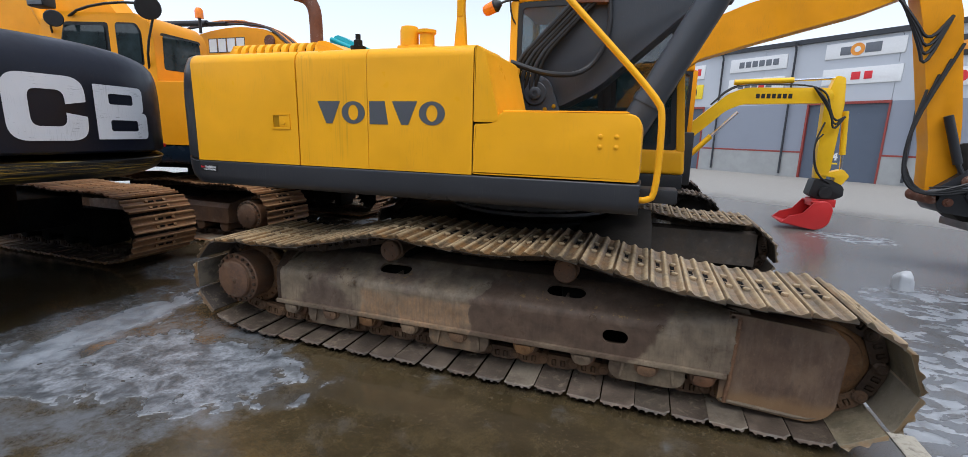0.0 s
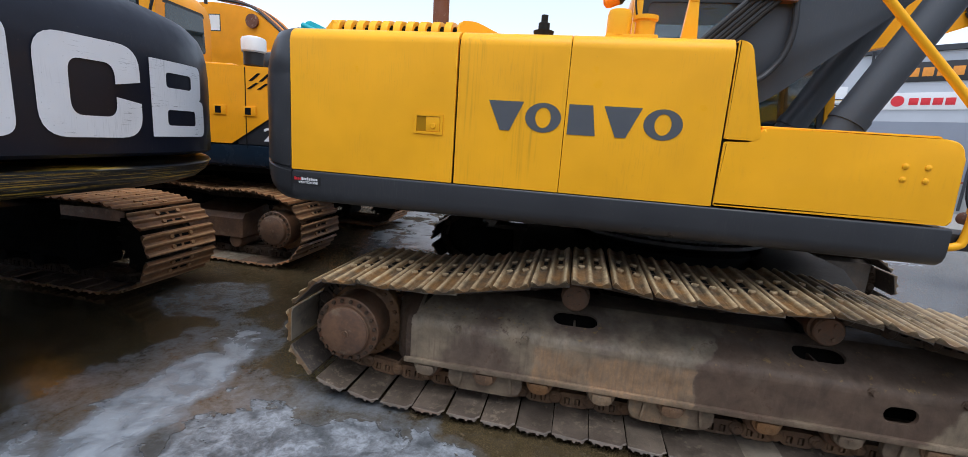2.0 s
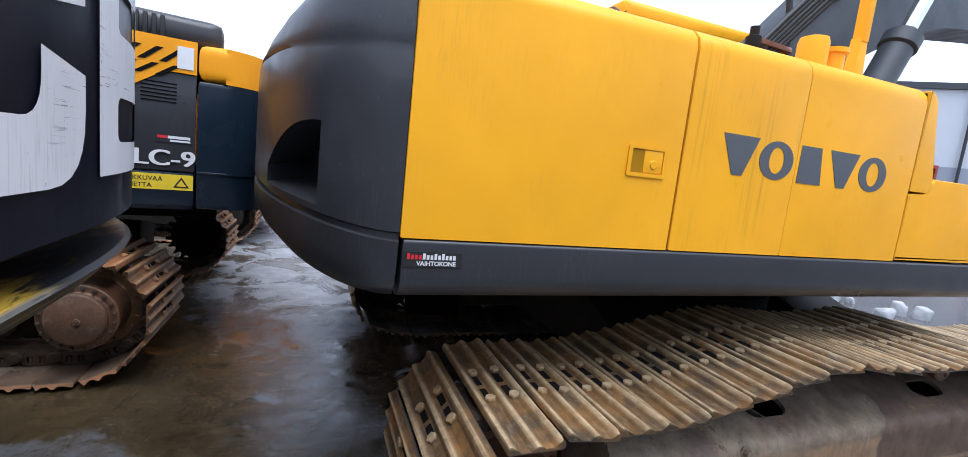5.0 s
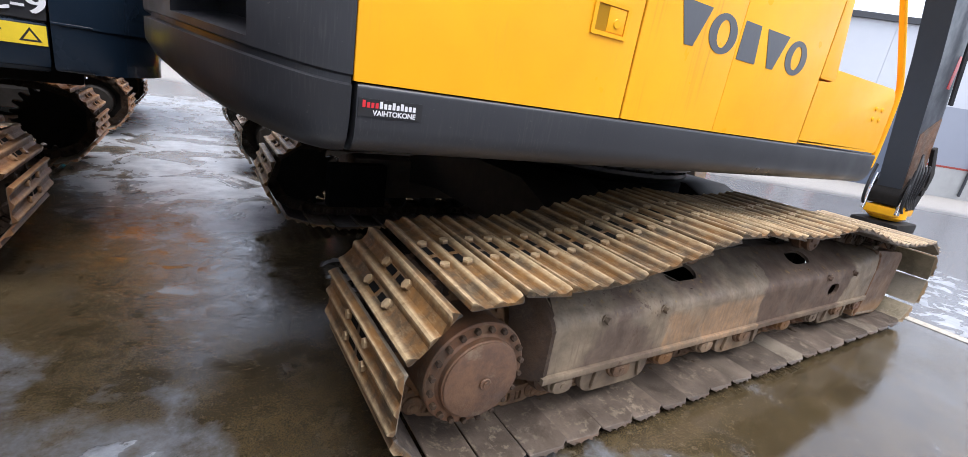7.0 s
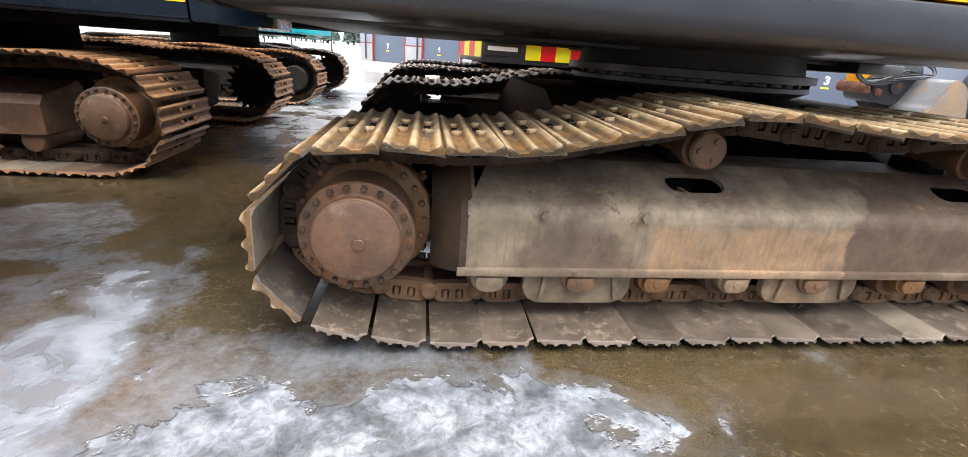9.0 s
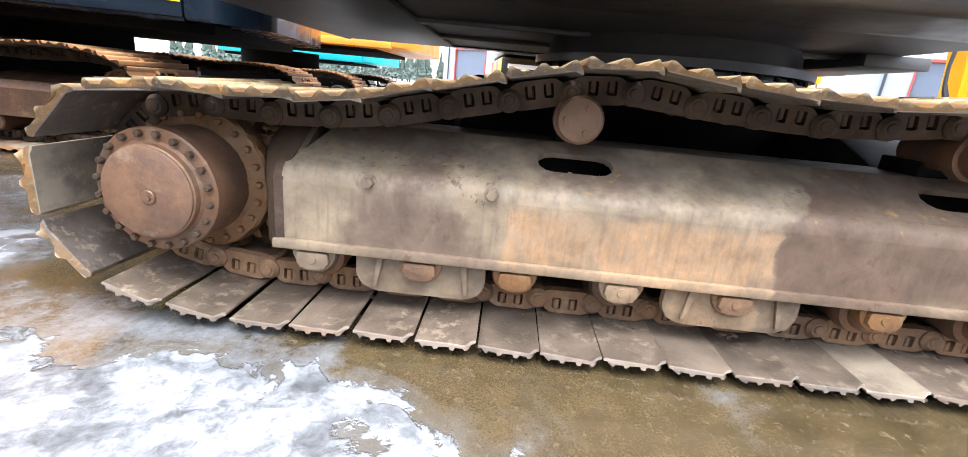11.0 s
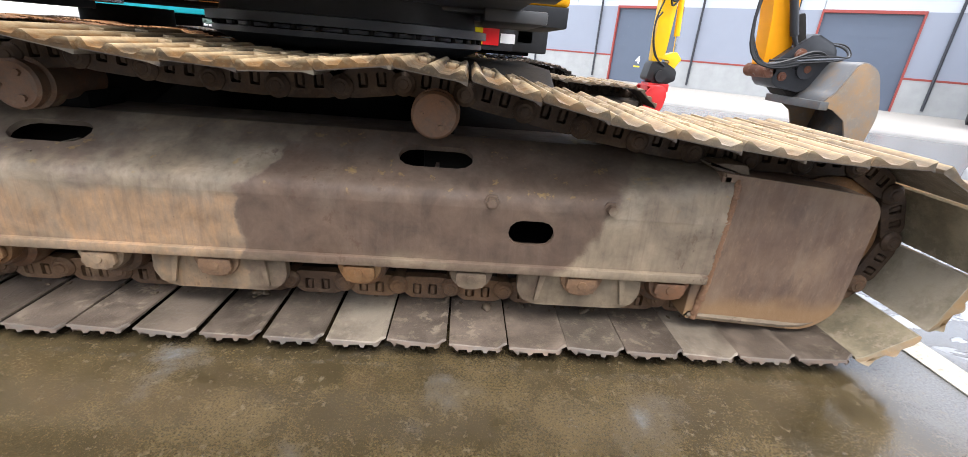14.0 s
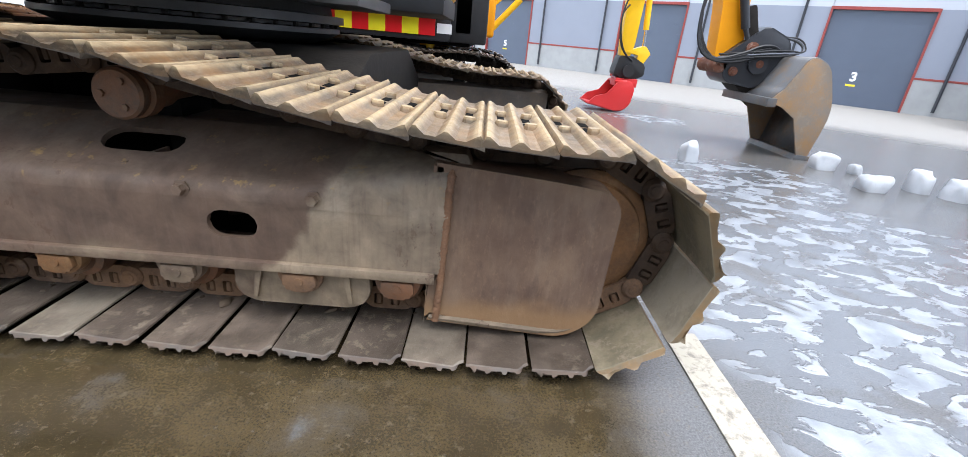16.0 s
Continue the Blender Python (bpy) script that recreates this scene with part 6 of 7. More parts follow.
def sign(x0, x1, z0, z1, mat, label):
    s = root("sign_board", FACADE @ Matrix.Translation((x0, -0.002, z0)), label, "sign", "signs on the workshop hall")
    part("board", box((0, -0.06, 0), (x1 - x0, 0.0, z1 - z0), 0.01), mat, s)
    return s


def shapes(s, items):
    """Plain blocks on a sign: (x0, x1, z0, z1, material)."""
    for x0, x1, z0, z1, mat in items:
        part("sign_shape", box((x0, -0.075, z0), (x1, -0.062, z1), 0.004), mat, s)


s = sign(-3.02, 0.18, 5.95, 6.68, SIGN_WHITE, "white sign board with grey and orange shapes")
shapes(s, [(0.65, 1.10, 0.14, 0.52, SIGN_GREY), (1.66, 2.3, 0.16, 0.60, SIGN_GREY)])
part("sign_disc", lathe([(0, 0.29), (0.012, 0.29)], (1.36, -0.065, 0.36), (1.36, -1, 0.36), 28), SIGN_ORANGE, s)
part("sign_disc", lathe([(0, 0.13), (0.012, 0.13)], (1.36, -0.0785, 0.36), (1.36, -1, 0.36), 24), SIGN_WHITE, s)
s = sign(-3.0, 0.22, 4.70, 5.46, SIGN_WHITE, "white sign board with red block shapes")
shapes(s, [(1.25, 1.62, 0.2, 0.56, SIGN_RED), (1.78, 2.10, 0.2, 0.56, SIGN_RED)])
s = sign(-8.0, -4.82, 5.76, 6.50, SIGN_WHITE, "white sign board with grey block shapes")
shapes(s, [(0.55 + 0.38 * k, 0.85 + 0.38 * k, 0.22, 0.55, SIGN_GREY) for k in range(6)])
s = sign(-7.98, -4.83, 4.62, 5.36, SIGN_WHITE, "white sign board with grey block shapes and a red wedge")
shapes(s, [(0.6 + 0.40 * k, 0.92 + 0.40 * k, 0.2, 0.52, SIGN_RED if k == 3 else SIGN_GREY) for k in range(5)])
s = sign(-12.6, -9.65, 5.58, 6.42, SIGN_WHITE, "white sign board with red chevron shapes")
shapes(s, [(0.3, 1.6, 0.3, 0.55, SIGN_GREY), (2.1, 2.35, 0.22, 0.62, SIGN_RED), (2.45, 2.7, 0.22, 0.62, SIGN_RED)])
s = sign(-12.6, -9.65, 4.38, 5.24, SIGN_YELLOW, "yellow sign board with black block shapes")
shapes(s, [(0.4 + 0.45 * k, 0.75 + 0.45 * k, 0.22, 0.6, SIGN_BLACK) for k in range(5)])
s = sign(1.52, 4.7, 5.58, 6.42, SIGN_BLACK, "black sign board with orange block shapes")
shapes(s, [(0.35 + 0.48 * k, 0.72 + 0.48 * k, 0.22, 0.6, SIGN_ORANGE) for k in range(5)])
s = sign(1.5, 4.7, 4.38, 5.12, SIGN_WHITE, "white sign board with a red emblem and bars")
shapes(s, [(1.1 + 0.4 * k, 1.42 + 0.4 * k, 0.2, 0.5, SIGN_RED) for k in range(4)])
part("sign_disc", lathe([(0, 0.24), (0.012, 0.24)], (0.7, -0.065, 0.37), (0.7, -1, 0.37), 24), SIGN_RED, s)
# door numbers with a yellow plate under them
for (a, b), num, y in zip(MAIN_DOORS + WING_DOORS[:1], "765432", (0, 0, 0, 0, 0, WING)):
    words(num, 0.50, Matrix.Translation(((a + b) / 2 - 0.17, y + 0.085, 1.02)) @ Euler((radians(90), 0, 0)).to_matrix().to_4x4(), SIGN_WHITE, "door_number", hall, 0.004, 0.02)
    part("yellow_plate", box(((a + b) / 2 - 0.36, y + 0.085, 0.80), ((a + b) / 2 - 0.02, y + 0.098, 0.88)), SIGN_YELLOW, hall, smooth=0)

# ---- neighbouring machines ----
def simple_undercarriage(parent, yc, s, xs, xi, zc, r, width, pad_mat, count, body=GREASE, drive=None, seed=3):
    """Track with frame, rollers, idler and hub, in the machine's own axes; xs is the sprocket's end."""
    lo, hi = min(xs, xi), max(xs, xi)
    top = [(hi - 0.3 - k * (hi - lo - 0.6) / 6, zc + r + (0.03, 0.0, 0.045, 0.0, 0.04, 0.0, 0.02)[k]) for k in range(7)]
    track(parent, yc, width, lo, zc, r, hi, zc, r, top, count, pad_mat, LINK if pad_mat is PAD_RUST else GREASE, seed=seed, jitter=0.025)
    Y = lambda d: yc + s * d
    fr = [(Y(0.22), 0.26), (Y(0.22), 0.47), (Y(0.17), 0.53), (Y(-0.2), 0.60), (Y(-0.24), 0.56), (Y(-0.24), 0.26)]
    part("track_frame", prism(fr, lo + 0.48, hi - 0.48, "x", 0.015), drive or body, parent)
    for k in range(7):
        x = lo + 0.6 + k * (hi - lo - 1.2) / 6
        part("track_roller", rod((x, Y(0.2), 0.21), (x, Y(-0.2), 0.21), 0.08, 14, bevel=0.01), body, parent)
    sprocket(parent, xs, yc, zc, r - 0.05, 21, RUSTY if drive else GREASE)
    part("idler", lathe([(0, 0.1), (0.02, r - 0.1), (0.05, r - 0.06), (0.13, r - 0.06), (0.16, r - 0.1), (0.18, 0.1)], (xi, Y(0.09), zc), (xi, Y(-0.09), zc), 28), body, parent)
    if drive:
        final_drive(parent, xs, zc, Y(0.37), Y(0.04), 0.20, (RUSTY, drive))
    else:
        part("final_drive", rod((xs, Y(0.33), zc), (xs, Y(0), zc), 0.19, 24, bevel=0.02), body, parent)


# --- navy excavator with large white shapes on its rounded tail, facing away ---
navy = root("excavator", pose(-4.13, 2.19, 0, 0, 0, 180), "navy-black crawler excavator with scratched white shapes on its tail", "excavator")
TAIL = dict(px_e=1.0, py_e=0.60)
upper = [(0.0, 0.03, 0.01), (0.02, 0.0, 0.0), (0.2, 0.0, 0.0), (0.4, 0.0, 0.0), (0.55, 0.004, 0.0), (0.68, 0.015, 0.004), (0.78, 0.04, 0.01), (0.86, 0.08, 0.025), (0.93, 0.15, 0.05), (0.98, 0.25, 0.09), (1.0, 0.36, 0.14)]
tail = counterweight(navy, NAVY, 1.0, -1.26, 1.26, 1.335, 2.24, 1.0, 0.0, pockets=False, dome=0.14, ctrl=upper, label="navy-black rounded counterweight", **TAIL)
lower = [(0.0, 0.45, 0.25), (0.15, 0.28, 0.14), (0.35, 0.13, 0.06), (0.6, 0.05, 0.02), (0.85, 0.015, 0.006), (0.95, 0.0, 0.0), (1.0, 0.012, 0.004)]
counterweight(navy, SCRAPED, 1.0, -1.25, 1.25, 1.10, 1.33, 1.0, 0.0, "scraped_belt", "scraped black lower edge with yellow paint showing through", pockets=False, ctrl=lower, **TAIL)
part("body", join(box((0.95, -1.30, 1.15), (3.2, 1.28, 2.02), 0.06, seg=3)), NAVY, navy)
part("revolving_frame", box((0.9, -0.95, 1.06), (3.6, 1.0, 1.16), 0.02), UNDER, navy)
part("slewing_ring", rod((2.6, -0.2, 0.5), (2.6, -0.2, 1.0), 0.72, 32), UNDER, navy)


def tail_x(y):
    """How far the navy tail bows back at y from its middle (0 at the very rear)."""
    q = min(1.0, abs(y) / 1.26) ** (1 / 0.60)
    return 1.0 - math.sqrt(max(0.0, 1 - q * q))


def ring(outer, inner, name, gap=None):
    """A band between two outlines of equal number of points, laid on the navy tail. Points are (world y, z)."""
    bm = bmesh.new()
    steps = 4
    rows = []
    for k in range(steps + 1):
        t = k / steps
        rows.append([bm.verts.new((tail_x((2.19 - (a[0] * (1 - t) + b[0] * t))) - 0.004, 2.19 - (a[0] * (1 - t) + b[0] * t), a[1] * (1 - t) + b[1] * t)) for a, b in zip(outer, inner)])
    for p, q in zip(rows, rows[1:]):
        for i in range(len(p)):
            j = (i + 1) % len(p)
            if gap and all(c[0] > gap[0] and abs(c[1] - gap[1]) < gap[2] for c in (outer[i], outer[j])):
                continue
            bm.faces.new((p[i], p[j], q[j], q[i]))
    return part(name, bm, WORN_WHITE, tail, "scratched white painted shape")


def loop(y0, y1, z0, z1, r, n=6, sub=5):
    """A rounded rectangle with points along its sides as well."""
    o = rounded([(y0, z0), (y1, z0), (y1, z1), (y0, z1)], r, n)
    out = []
    for a, b in zip(o, o[1:] + o[:1]):
        k = sub if math.dist(a, b) > 0.08 else 1
        out += [tuple(Vector(a).lerp(Vector(b), i / k)) for i in range(k)]
    return out


def band(y0, y1, z0, z1, r, w, ws, name="tail_shape", gap=None):
    o = loop(y0, y1, z0, z1, r, 6, 12 if gap else 5)
    cy, cz = (y0 + y1) / 2, (z0 + z1) / 2
    fy, fz = 1 - 2 * ws / (y1 - y0), 1 - 2 * w / (z1 - z0)
    ring(o, [(cy + (p[0] - cy) * fy, cz + (p[1] - cz) * fz) for p in o], name, gap)


band(1.955, 2.440, 1.432, 1.885, 0.12, 0.100, 0.135, gap=(2.25, 1.665, 0.060))
o = loop(2.500, 2.600, 1.440, 1.850, 0.006)
ring(o, [(2.550 + (p[0] - 2.550) * 0.02, 1.645 + (p[1] - 1.645) * 0.02) for p in o], "tail_shape")
band(2.502, 2.915, 1.645, 1.850, 0.05, 0.062, 0.105)
band(2.500, 2.945, 1.440, 1.650, 0.05, 0.062, 0.105)
o = loop(1.62, 1.875, 1.432, 1.90, 0.07)
ring(o, [(1.75 + (p[0] - 1.75) * 0.02, 1.665 + (p[1] - 1.665) * 0.02) for p in o], "tail_shape")
part("tail_reflector", box((0.36, -1.10, 1.36), (0.40, -1.05, 1.39), 0.004), REFLECT_RED, navy)
simple_undercarriage(navy, -1.55, -1, 1.46, 5.2, 0.43, 0.37, 0.74, PAD_RUST, 49, UNDER, seed=11)
simple_undercarriage(navy, 1.10, 1, 1.46, 5.2, 0.43, 0.37, 0.74, PAD_RUST, 49, UNDER, seed=12)
part("cross_member", box((2.2, -1.4, 0.4), (3.6, 1.0, 0.75), 0.03), UNDER, navy)

# --- orange and dark blue excavator behind it ---
TH = 12
blue = root("excavator", pose(-4.74, 4.85, 0, 0, 0, TH), "orange and dark blue crawler excavator with rusty tracks", "excavator")
simple_undercarriage(blue, 0.22, -1, -0.22, -4.05, 0.425, 0.36, 0.76, PAD_RUST, 50, RUSTY, BROWN, seed=21)
simple_undercarriage(blue, 2.72, 1, -0.22, -4.05, 0.425, 0.36, 0.76, PAD_RUST, 50, GREASE, seed=22)
part("cross_member", box((-2.9, 0.2, 0.38), (-1.4, 2.7, 0.78), 0.03), UNDER, blue)
part("slewing_ring", rod((-2.1, 1.45, 0.6), (-2.1, 1.45, 1.0), 0.7, 32), UNDER, blue)
for ob in list(blue.children):          # the tracks stand square in the yard, the upper part is slewed
    ob.matrix_local = Matrix.Translation((-0.22, 0.22, 0)) @ Matrix.Rotation(radians(-TH - 0.5), 4, "Z") @ Matrix.Translation((0.22, -0.22, 0)) @ ob.matrix_local
part("revolving_frame", box((-3.6, 0.2, 0.99), (0.4, 2.7, 1.09), 0.02), UNDER, blue)
part("side_door", box((-0.70, 0.0, 1.308), (0.262, 0.06, 1.92), 0.012), SHADE_GREY, blue, "dark grey side door with a model number")
part("skirt", box((-3.2, -0.012, 1.085), (0.262, 0.3, 1.30), 0.02), NAVY_BLUE, blue)
# orange field over the door, cut on the slant
ora = part("side_panel", plate([(-2.2, 1.31), (-0.76, 1.31), (0.10, 1.905), (0.262, 1.905), (0.262, 2.10), (-2.2, 2.10)], [], 0.02, Matrix(((1, 0, 0, 0), (0, 0, -1, -0.018), (0, 1, 0, 0), (0, 0, 0, 1)))), ORANGE, blue, "orange side panel with slanted louvres")
for row, (z0, z1) in enumerate(((1.955, 2.035), (1.875, 1.94))):
    for k in range(7):
        x = -0.56 + 0.105 * k - row * 0.02
        part("louvre_slot", prism([(x, z0), (x + 0.035, z0), (x + 0.125, z1), (x + 0.09, z1)], -0.0225, -0.018, "y"), UNDER, ora)
part("side_fill", box((-2.2, 0.02, 1.06), (0.26, 2.8, 2.08), 0.02), NAVY_BLUE, blue)
for k in range(6):
    part("vent_slot", box((-0.02, -0.004, 1.72 + 0.022 * k), (0.16, 0.002, 1.727 + 0.022 * k)), UNDER, blue)
tl = part("tail", prism(rounded([(0.272, 0.0), (0.55, 0.02), (0.80, 0.30), (0.86, 1.4), (0.80, 2.5), (0.55, 2.78), (0.272, 2.8)], [0, 0.12, 0.2, 0.3, 0.2, 0.12, 0], 6), 1.07, 1.88, "z", 0.03, seg=3), NAVY_BLUE, blue, "glossy dark blue tail")
part("tail_ledge", prism(rounded([(0.272, -0.008), (0.555, 0.012), (0.806, 0.295), (0.868, 1.4), (0.806, 2.505), (0.555, 2.788), (0.272, 2.808)], [0, 0.12, 0.2, 0.3, 0.2, 0.12, 0], 6), 1.30, 1.312, "z", 0.004), NAVY_BLUE, tl)
part("tail_cap", prism(rounded([(0.272, -0.012), (0.54, 0.01), (0.78, 0.30), (0.84, 1.4), (0.78, 2.5), (0.54, 2.79), (0.272, 2.81)], [0, 0.12, 0.2, 0.3, 0.2, 0.12, 0], 6), 1.88, 2.10, "z", 0.07, seg=4), ORANGE, blue, "orange tail cap")
hd = part("engine_hood", box((-0.55, 0.25, 2.10), (0.42, 2.5, 2.30), 0.09, seg=4), SHADE_GREY, blue, "dark grey engine hood")
for k in range(9):
    part("louvre_bar", box((-0.30 + 0.045 * k, 0.235, 2.12), (-0.275 + 0.045 * k, 0.26, 2.27), 0.006), BLACK, hd)
for dx in (-0.007, 0.0, 0.007):
    wide = Matrix.Diagonal((1.18, 1, 1, 1))
    words("290", 0.20, on_side(-0.245 + dx, -0.008 - dx * 0.02, 1.352) @ wide, SIGN_WHITE, "model_number", blue, 0.003)
    words("LC-9", 0.135, on_side(0.105 + dx * 0.7, -0.008 - dx * 0.02, 1.340) @ wide, SIGN_WHITE, "model_number", blue, 0.003)
st = part("sticker", box((0.06, -0.0035, 1.48), (0.24, -0.0015, 1.53)), BLACK, blue, smooth=0)
part("sticker_bar", box((0.065, -0.005, 1.505), (0.115, -0.0036, 1.522)), SIGN_RED, st, smooth=0)
part("sticker_bar", box((0.118, -0.005, 1.505), (0.235, -0.0036, 1.522)), SIGN_WHITE, st, smooth=0)
part("sticker_bar", box((0.13, -0.005, 1.487), (0.235, -0.0036, 1.498)), SIGN_WHITE, st, smooth=0)
ws = part("warning_sticker", box((-0.225, -0.017, 1.190), (0.255, -0.013, 1.286)), SIGN_YELLOW, blue, "yellow warning sticker with black writing")
words("VARO LIIKKUVAA", 0.038, on_side(-0.055, -0.0175, 1.244), SIGN_BLACK, "sticker_word", ws, 0.0006, 0.0004)
words("TY\u00d6KONETTA", 0.038, on_side(-0.085, -0.0175, 1.203), SIGN_BLACK, "sticker_word", ws, 0.0006, 0.0004)
part("warning_triangle", plate([(0.15, 1.205), (0.235, 1.205), (0.1925, 1.272)], [[(0.166, 1.214), (0.219, 1.214), (0.1925, 1.256)]], 0.002, Matrix(((1, 0, 0, 0), (0, 0, -1, -0.0175), (0, 1, 0, 0), (0, 0, 0, 1)))), SIGN_BLACK, ws, smooth=0)
part("white_notice", box((0.16, -0.023, 1.93), (0.245, -0.019, 2.06)), SIGN_WHITE, blue)
for x in (-0.93, -0.62):
    lt = part("latch", box((x, -0.03, 1.60), (x + 0.13, -0.018, 1.70), 0.004), ORANGE, blue)
    # near-black plate paints in the shade of a sunk latch
    part("latch_recess", box((x + 0.02, -0.0325, 1.615), (x + 0.08, -0.0305, 1.685)), UNDER, lt)
part("panel_seam", box((-0.60, -0.022, 1.27), (-0.592, -0.018, 2.09)), UNDER, blue)
part("panel_seam", box((-1.0, -0.022, 1.27), (-0.992, -0.018, 2.09)), UNDER, blue)
cbb = part("cab", prism(rounded([(-3.30, 1.10), (-1.56, 1.10), (-1.50, 2.0), (-1.50, 2.75), (-1.62, 2.93), (-3.05, 2.97), (-3.34, 2.1)], [0.03, 0.03, 0.05, 0.1, 0.1, 0.12, 0.1], 4), 0.03, 1.0, "y", 0.05, seg=3), ORANGE, blue, "orange operator cab with tinted windows")
# opaque dark panes; the strong mottling paints in reflections
DIM = plain("dim_window", (0.016, 0.026, 0.028), 0.03, vary=0.8, bump=0.0, size=0.22)
for pts in ([(-2.02, 2.28), (-1.66, 2.30), (-1.66, 2.72), (-1.72, 2.82), (-2.02, 2.83)], [(-2.90, 2.05), (-2.12, 2.05), (-2.12, 2.83), (-2.75, 2.84), (-2.92, 2.3)]):
    part("window_frame", plate(rounded(pts, 0.05, 4), [], 0.012, Matrix(((1, 0, 0, 0), (0, 0, -1, 0.026), (0, 1, 0, 0), (0, 0, 0, 1)))), BLACK, cbb)
    cx, cz = sum(p[0] for p in pts) / len(pts), sum(p[1] for p in pts) / len(pts)
    part("window_pane", plate(rounded([(cx + (x - cx) * 0.90, cz + (z - cz) * 0.90) for x, z in pts], 0.04, 4), [], 0.004, Matrix(((1, 0, 0, 0), (0, 0, -1, 0.0125), (0, 1, 0, 0), (0, 0, 0, 1)))), DIM, cbb, "tinted glass")
for k, (mat, dx) in enumerate(((BLACK, 0.0), (DIM, 0.006))):
    part("window_frame" if k == 0 else "window_pane", plate(rounded([(0.13 + 0.03 * k, 2.24 + 0.03 * k), (0.90 - 0.03 * k, 2.26 + 0.03 * k), (0.87 - 0.03 * k, 2.74 - 0.03 * k), (0.15 + 0.03 * k, 2.73 - 0.03 * k)], 0.05, 4), [], 0.008, Matrix(((0, 0, 1, -1.503 + dx), (1, 0, 0, 0), (0, 1, 0, 0), (0, 0, 0, 1)))), mat, cbb)
part("cab_side_door", box((-1.50, 0.005, 1.33), (-0.72, 0.9, 2.12), 0.03, seg=2), ORANGE, blue, "orange service door behind the cab")
hl = part("work_lamp", box((-3.05, -0.15, 2.98), (-2.80, 0.02, 3.14), 0.03, seg=2), BLACK, blue, "black work lamp")
part("lamp_lens", box((-3.03, -0.156, 3.0), (-2.82, -0.149, 3.12), 0.004), SIGN_GREY, hl)
part("wide_mirror", lathe([(0, 0.02), (0.02, 0.12), (0.06, 0.14), (0.07, 0.13)], (-1.42, -0.10, 2.97), (-1.02, -0.45, 2.86), 24), BLACK, blue, "round black mirror")
part("mirror_arm", tube([(-1.62, 0.05, 2.25), (-1.5, -0.08, 2.50), (-1.38, -0.06, 2.90)], 0.014, 6, rounds=1), BLACK, blue)
part("guard_rail", tube([(-2.7, 0.05, 2.90), (-2.4, -0.05, 2.98), (-1.9, -0.08, 3.04), (-1.40, -0.06, 3.02)], 0.016, 6, rounds=1), BLACK, blue)
part("warning_light", lathe([(0, 0.055), (0.10, 0.055), (0.14, 0.03)], (-1.46, 0.85, 3.06), (-1.46, 0.85, 4), 16), AMBER, blue, "amber warning light")
part("light_stalk", rod((-1.46, 0.85, 2.86), (-1.46, 0.85, 3.07), 0.02, 8), BLACK, blue)
part("cab_lamp", box((-1.78, 0.10, 3.0), (-1.66, 0.28, 3.10), 0.02, seg=2), BLACK, blue, "black work lamp")
part("small_mirror", lathe([(0, 0.02), (0.02, 0.09), (0.04, 0.10), (0.05, 0.09)], (-2.72, -0.12, 2.84), (-2.3, -0.5, 2.8), 20), BLACK, blue, "small round black mirror")
part("mirror_arm", tube([(-2.95, 0.04, 2.7), (-2.85, -0.06, 2.78), (-2.72, -0.10, 2.84)], 0.012, 6, rounds=1), BLACK, blue)
part("boom", prism(rounded([(-2.4, 1.7), (-2.0, 1.55), (-2.5, 2.5), (-3.6, 3.9), (-4.6, 4.5), (-8.5, 4.7), (-8.5, 2.75), (-4.8, 2.70), (-3.2, 2.3)], 0.1, 3), 1.15, 1.55, "y", 0.02), ORANGE, blue, "orange boom")
part("boom_cylinder", rod((-3.3, 1.0, 1.3), (-4.3, 1.0, 3.4), 0.08, 16), ORANGE, blue)
part("tank", box((-1.9, 1.9, 2.08), (-0.7, 2.7, 2.3), 0.04), ORANGE, blue)
part("can_neck", lathe([(0, 0.13), (0.16, 0.13)], (-1.25, 1.55, 2.28), (-1.25, 1.55, 3), 20), BLACK, blue)
part("exhaust_can", lathe([(0, 0.14), (0.02, 0.155), (0.16, 0.155), (0.19, 0.14), (0.21, 0.07)], (-1.25, 1.55, 2.44), (-1.25, 1.55, 3), 32), WHITE, blue, "pale round filter can")


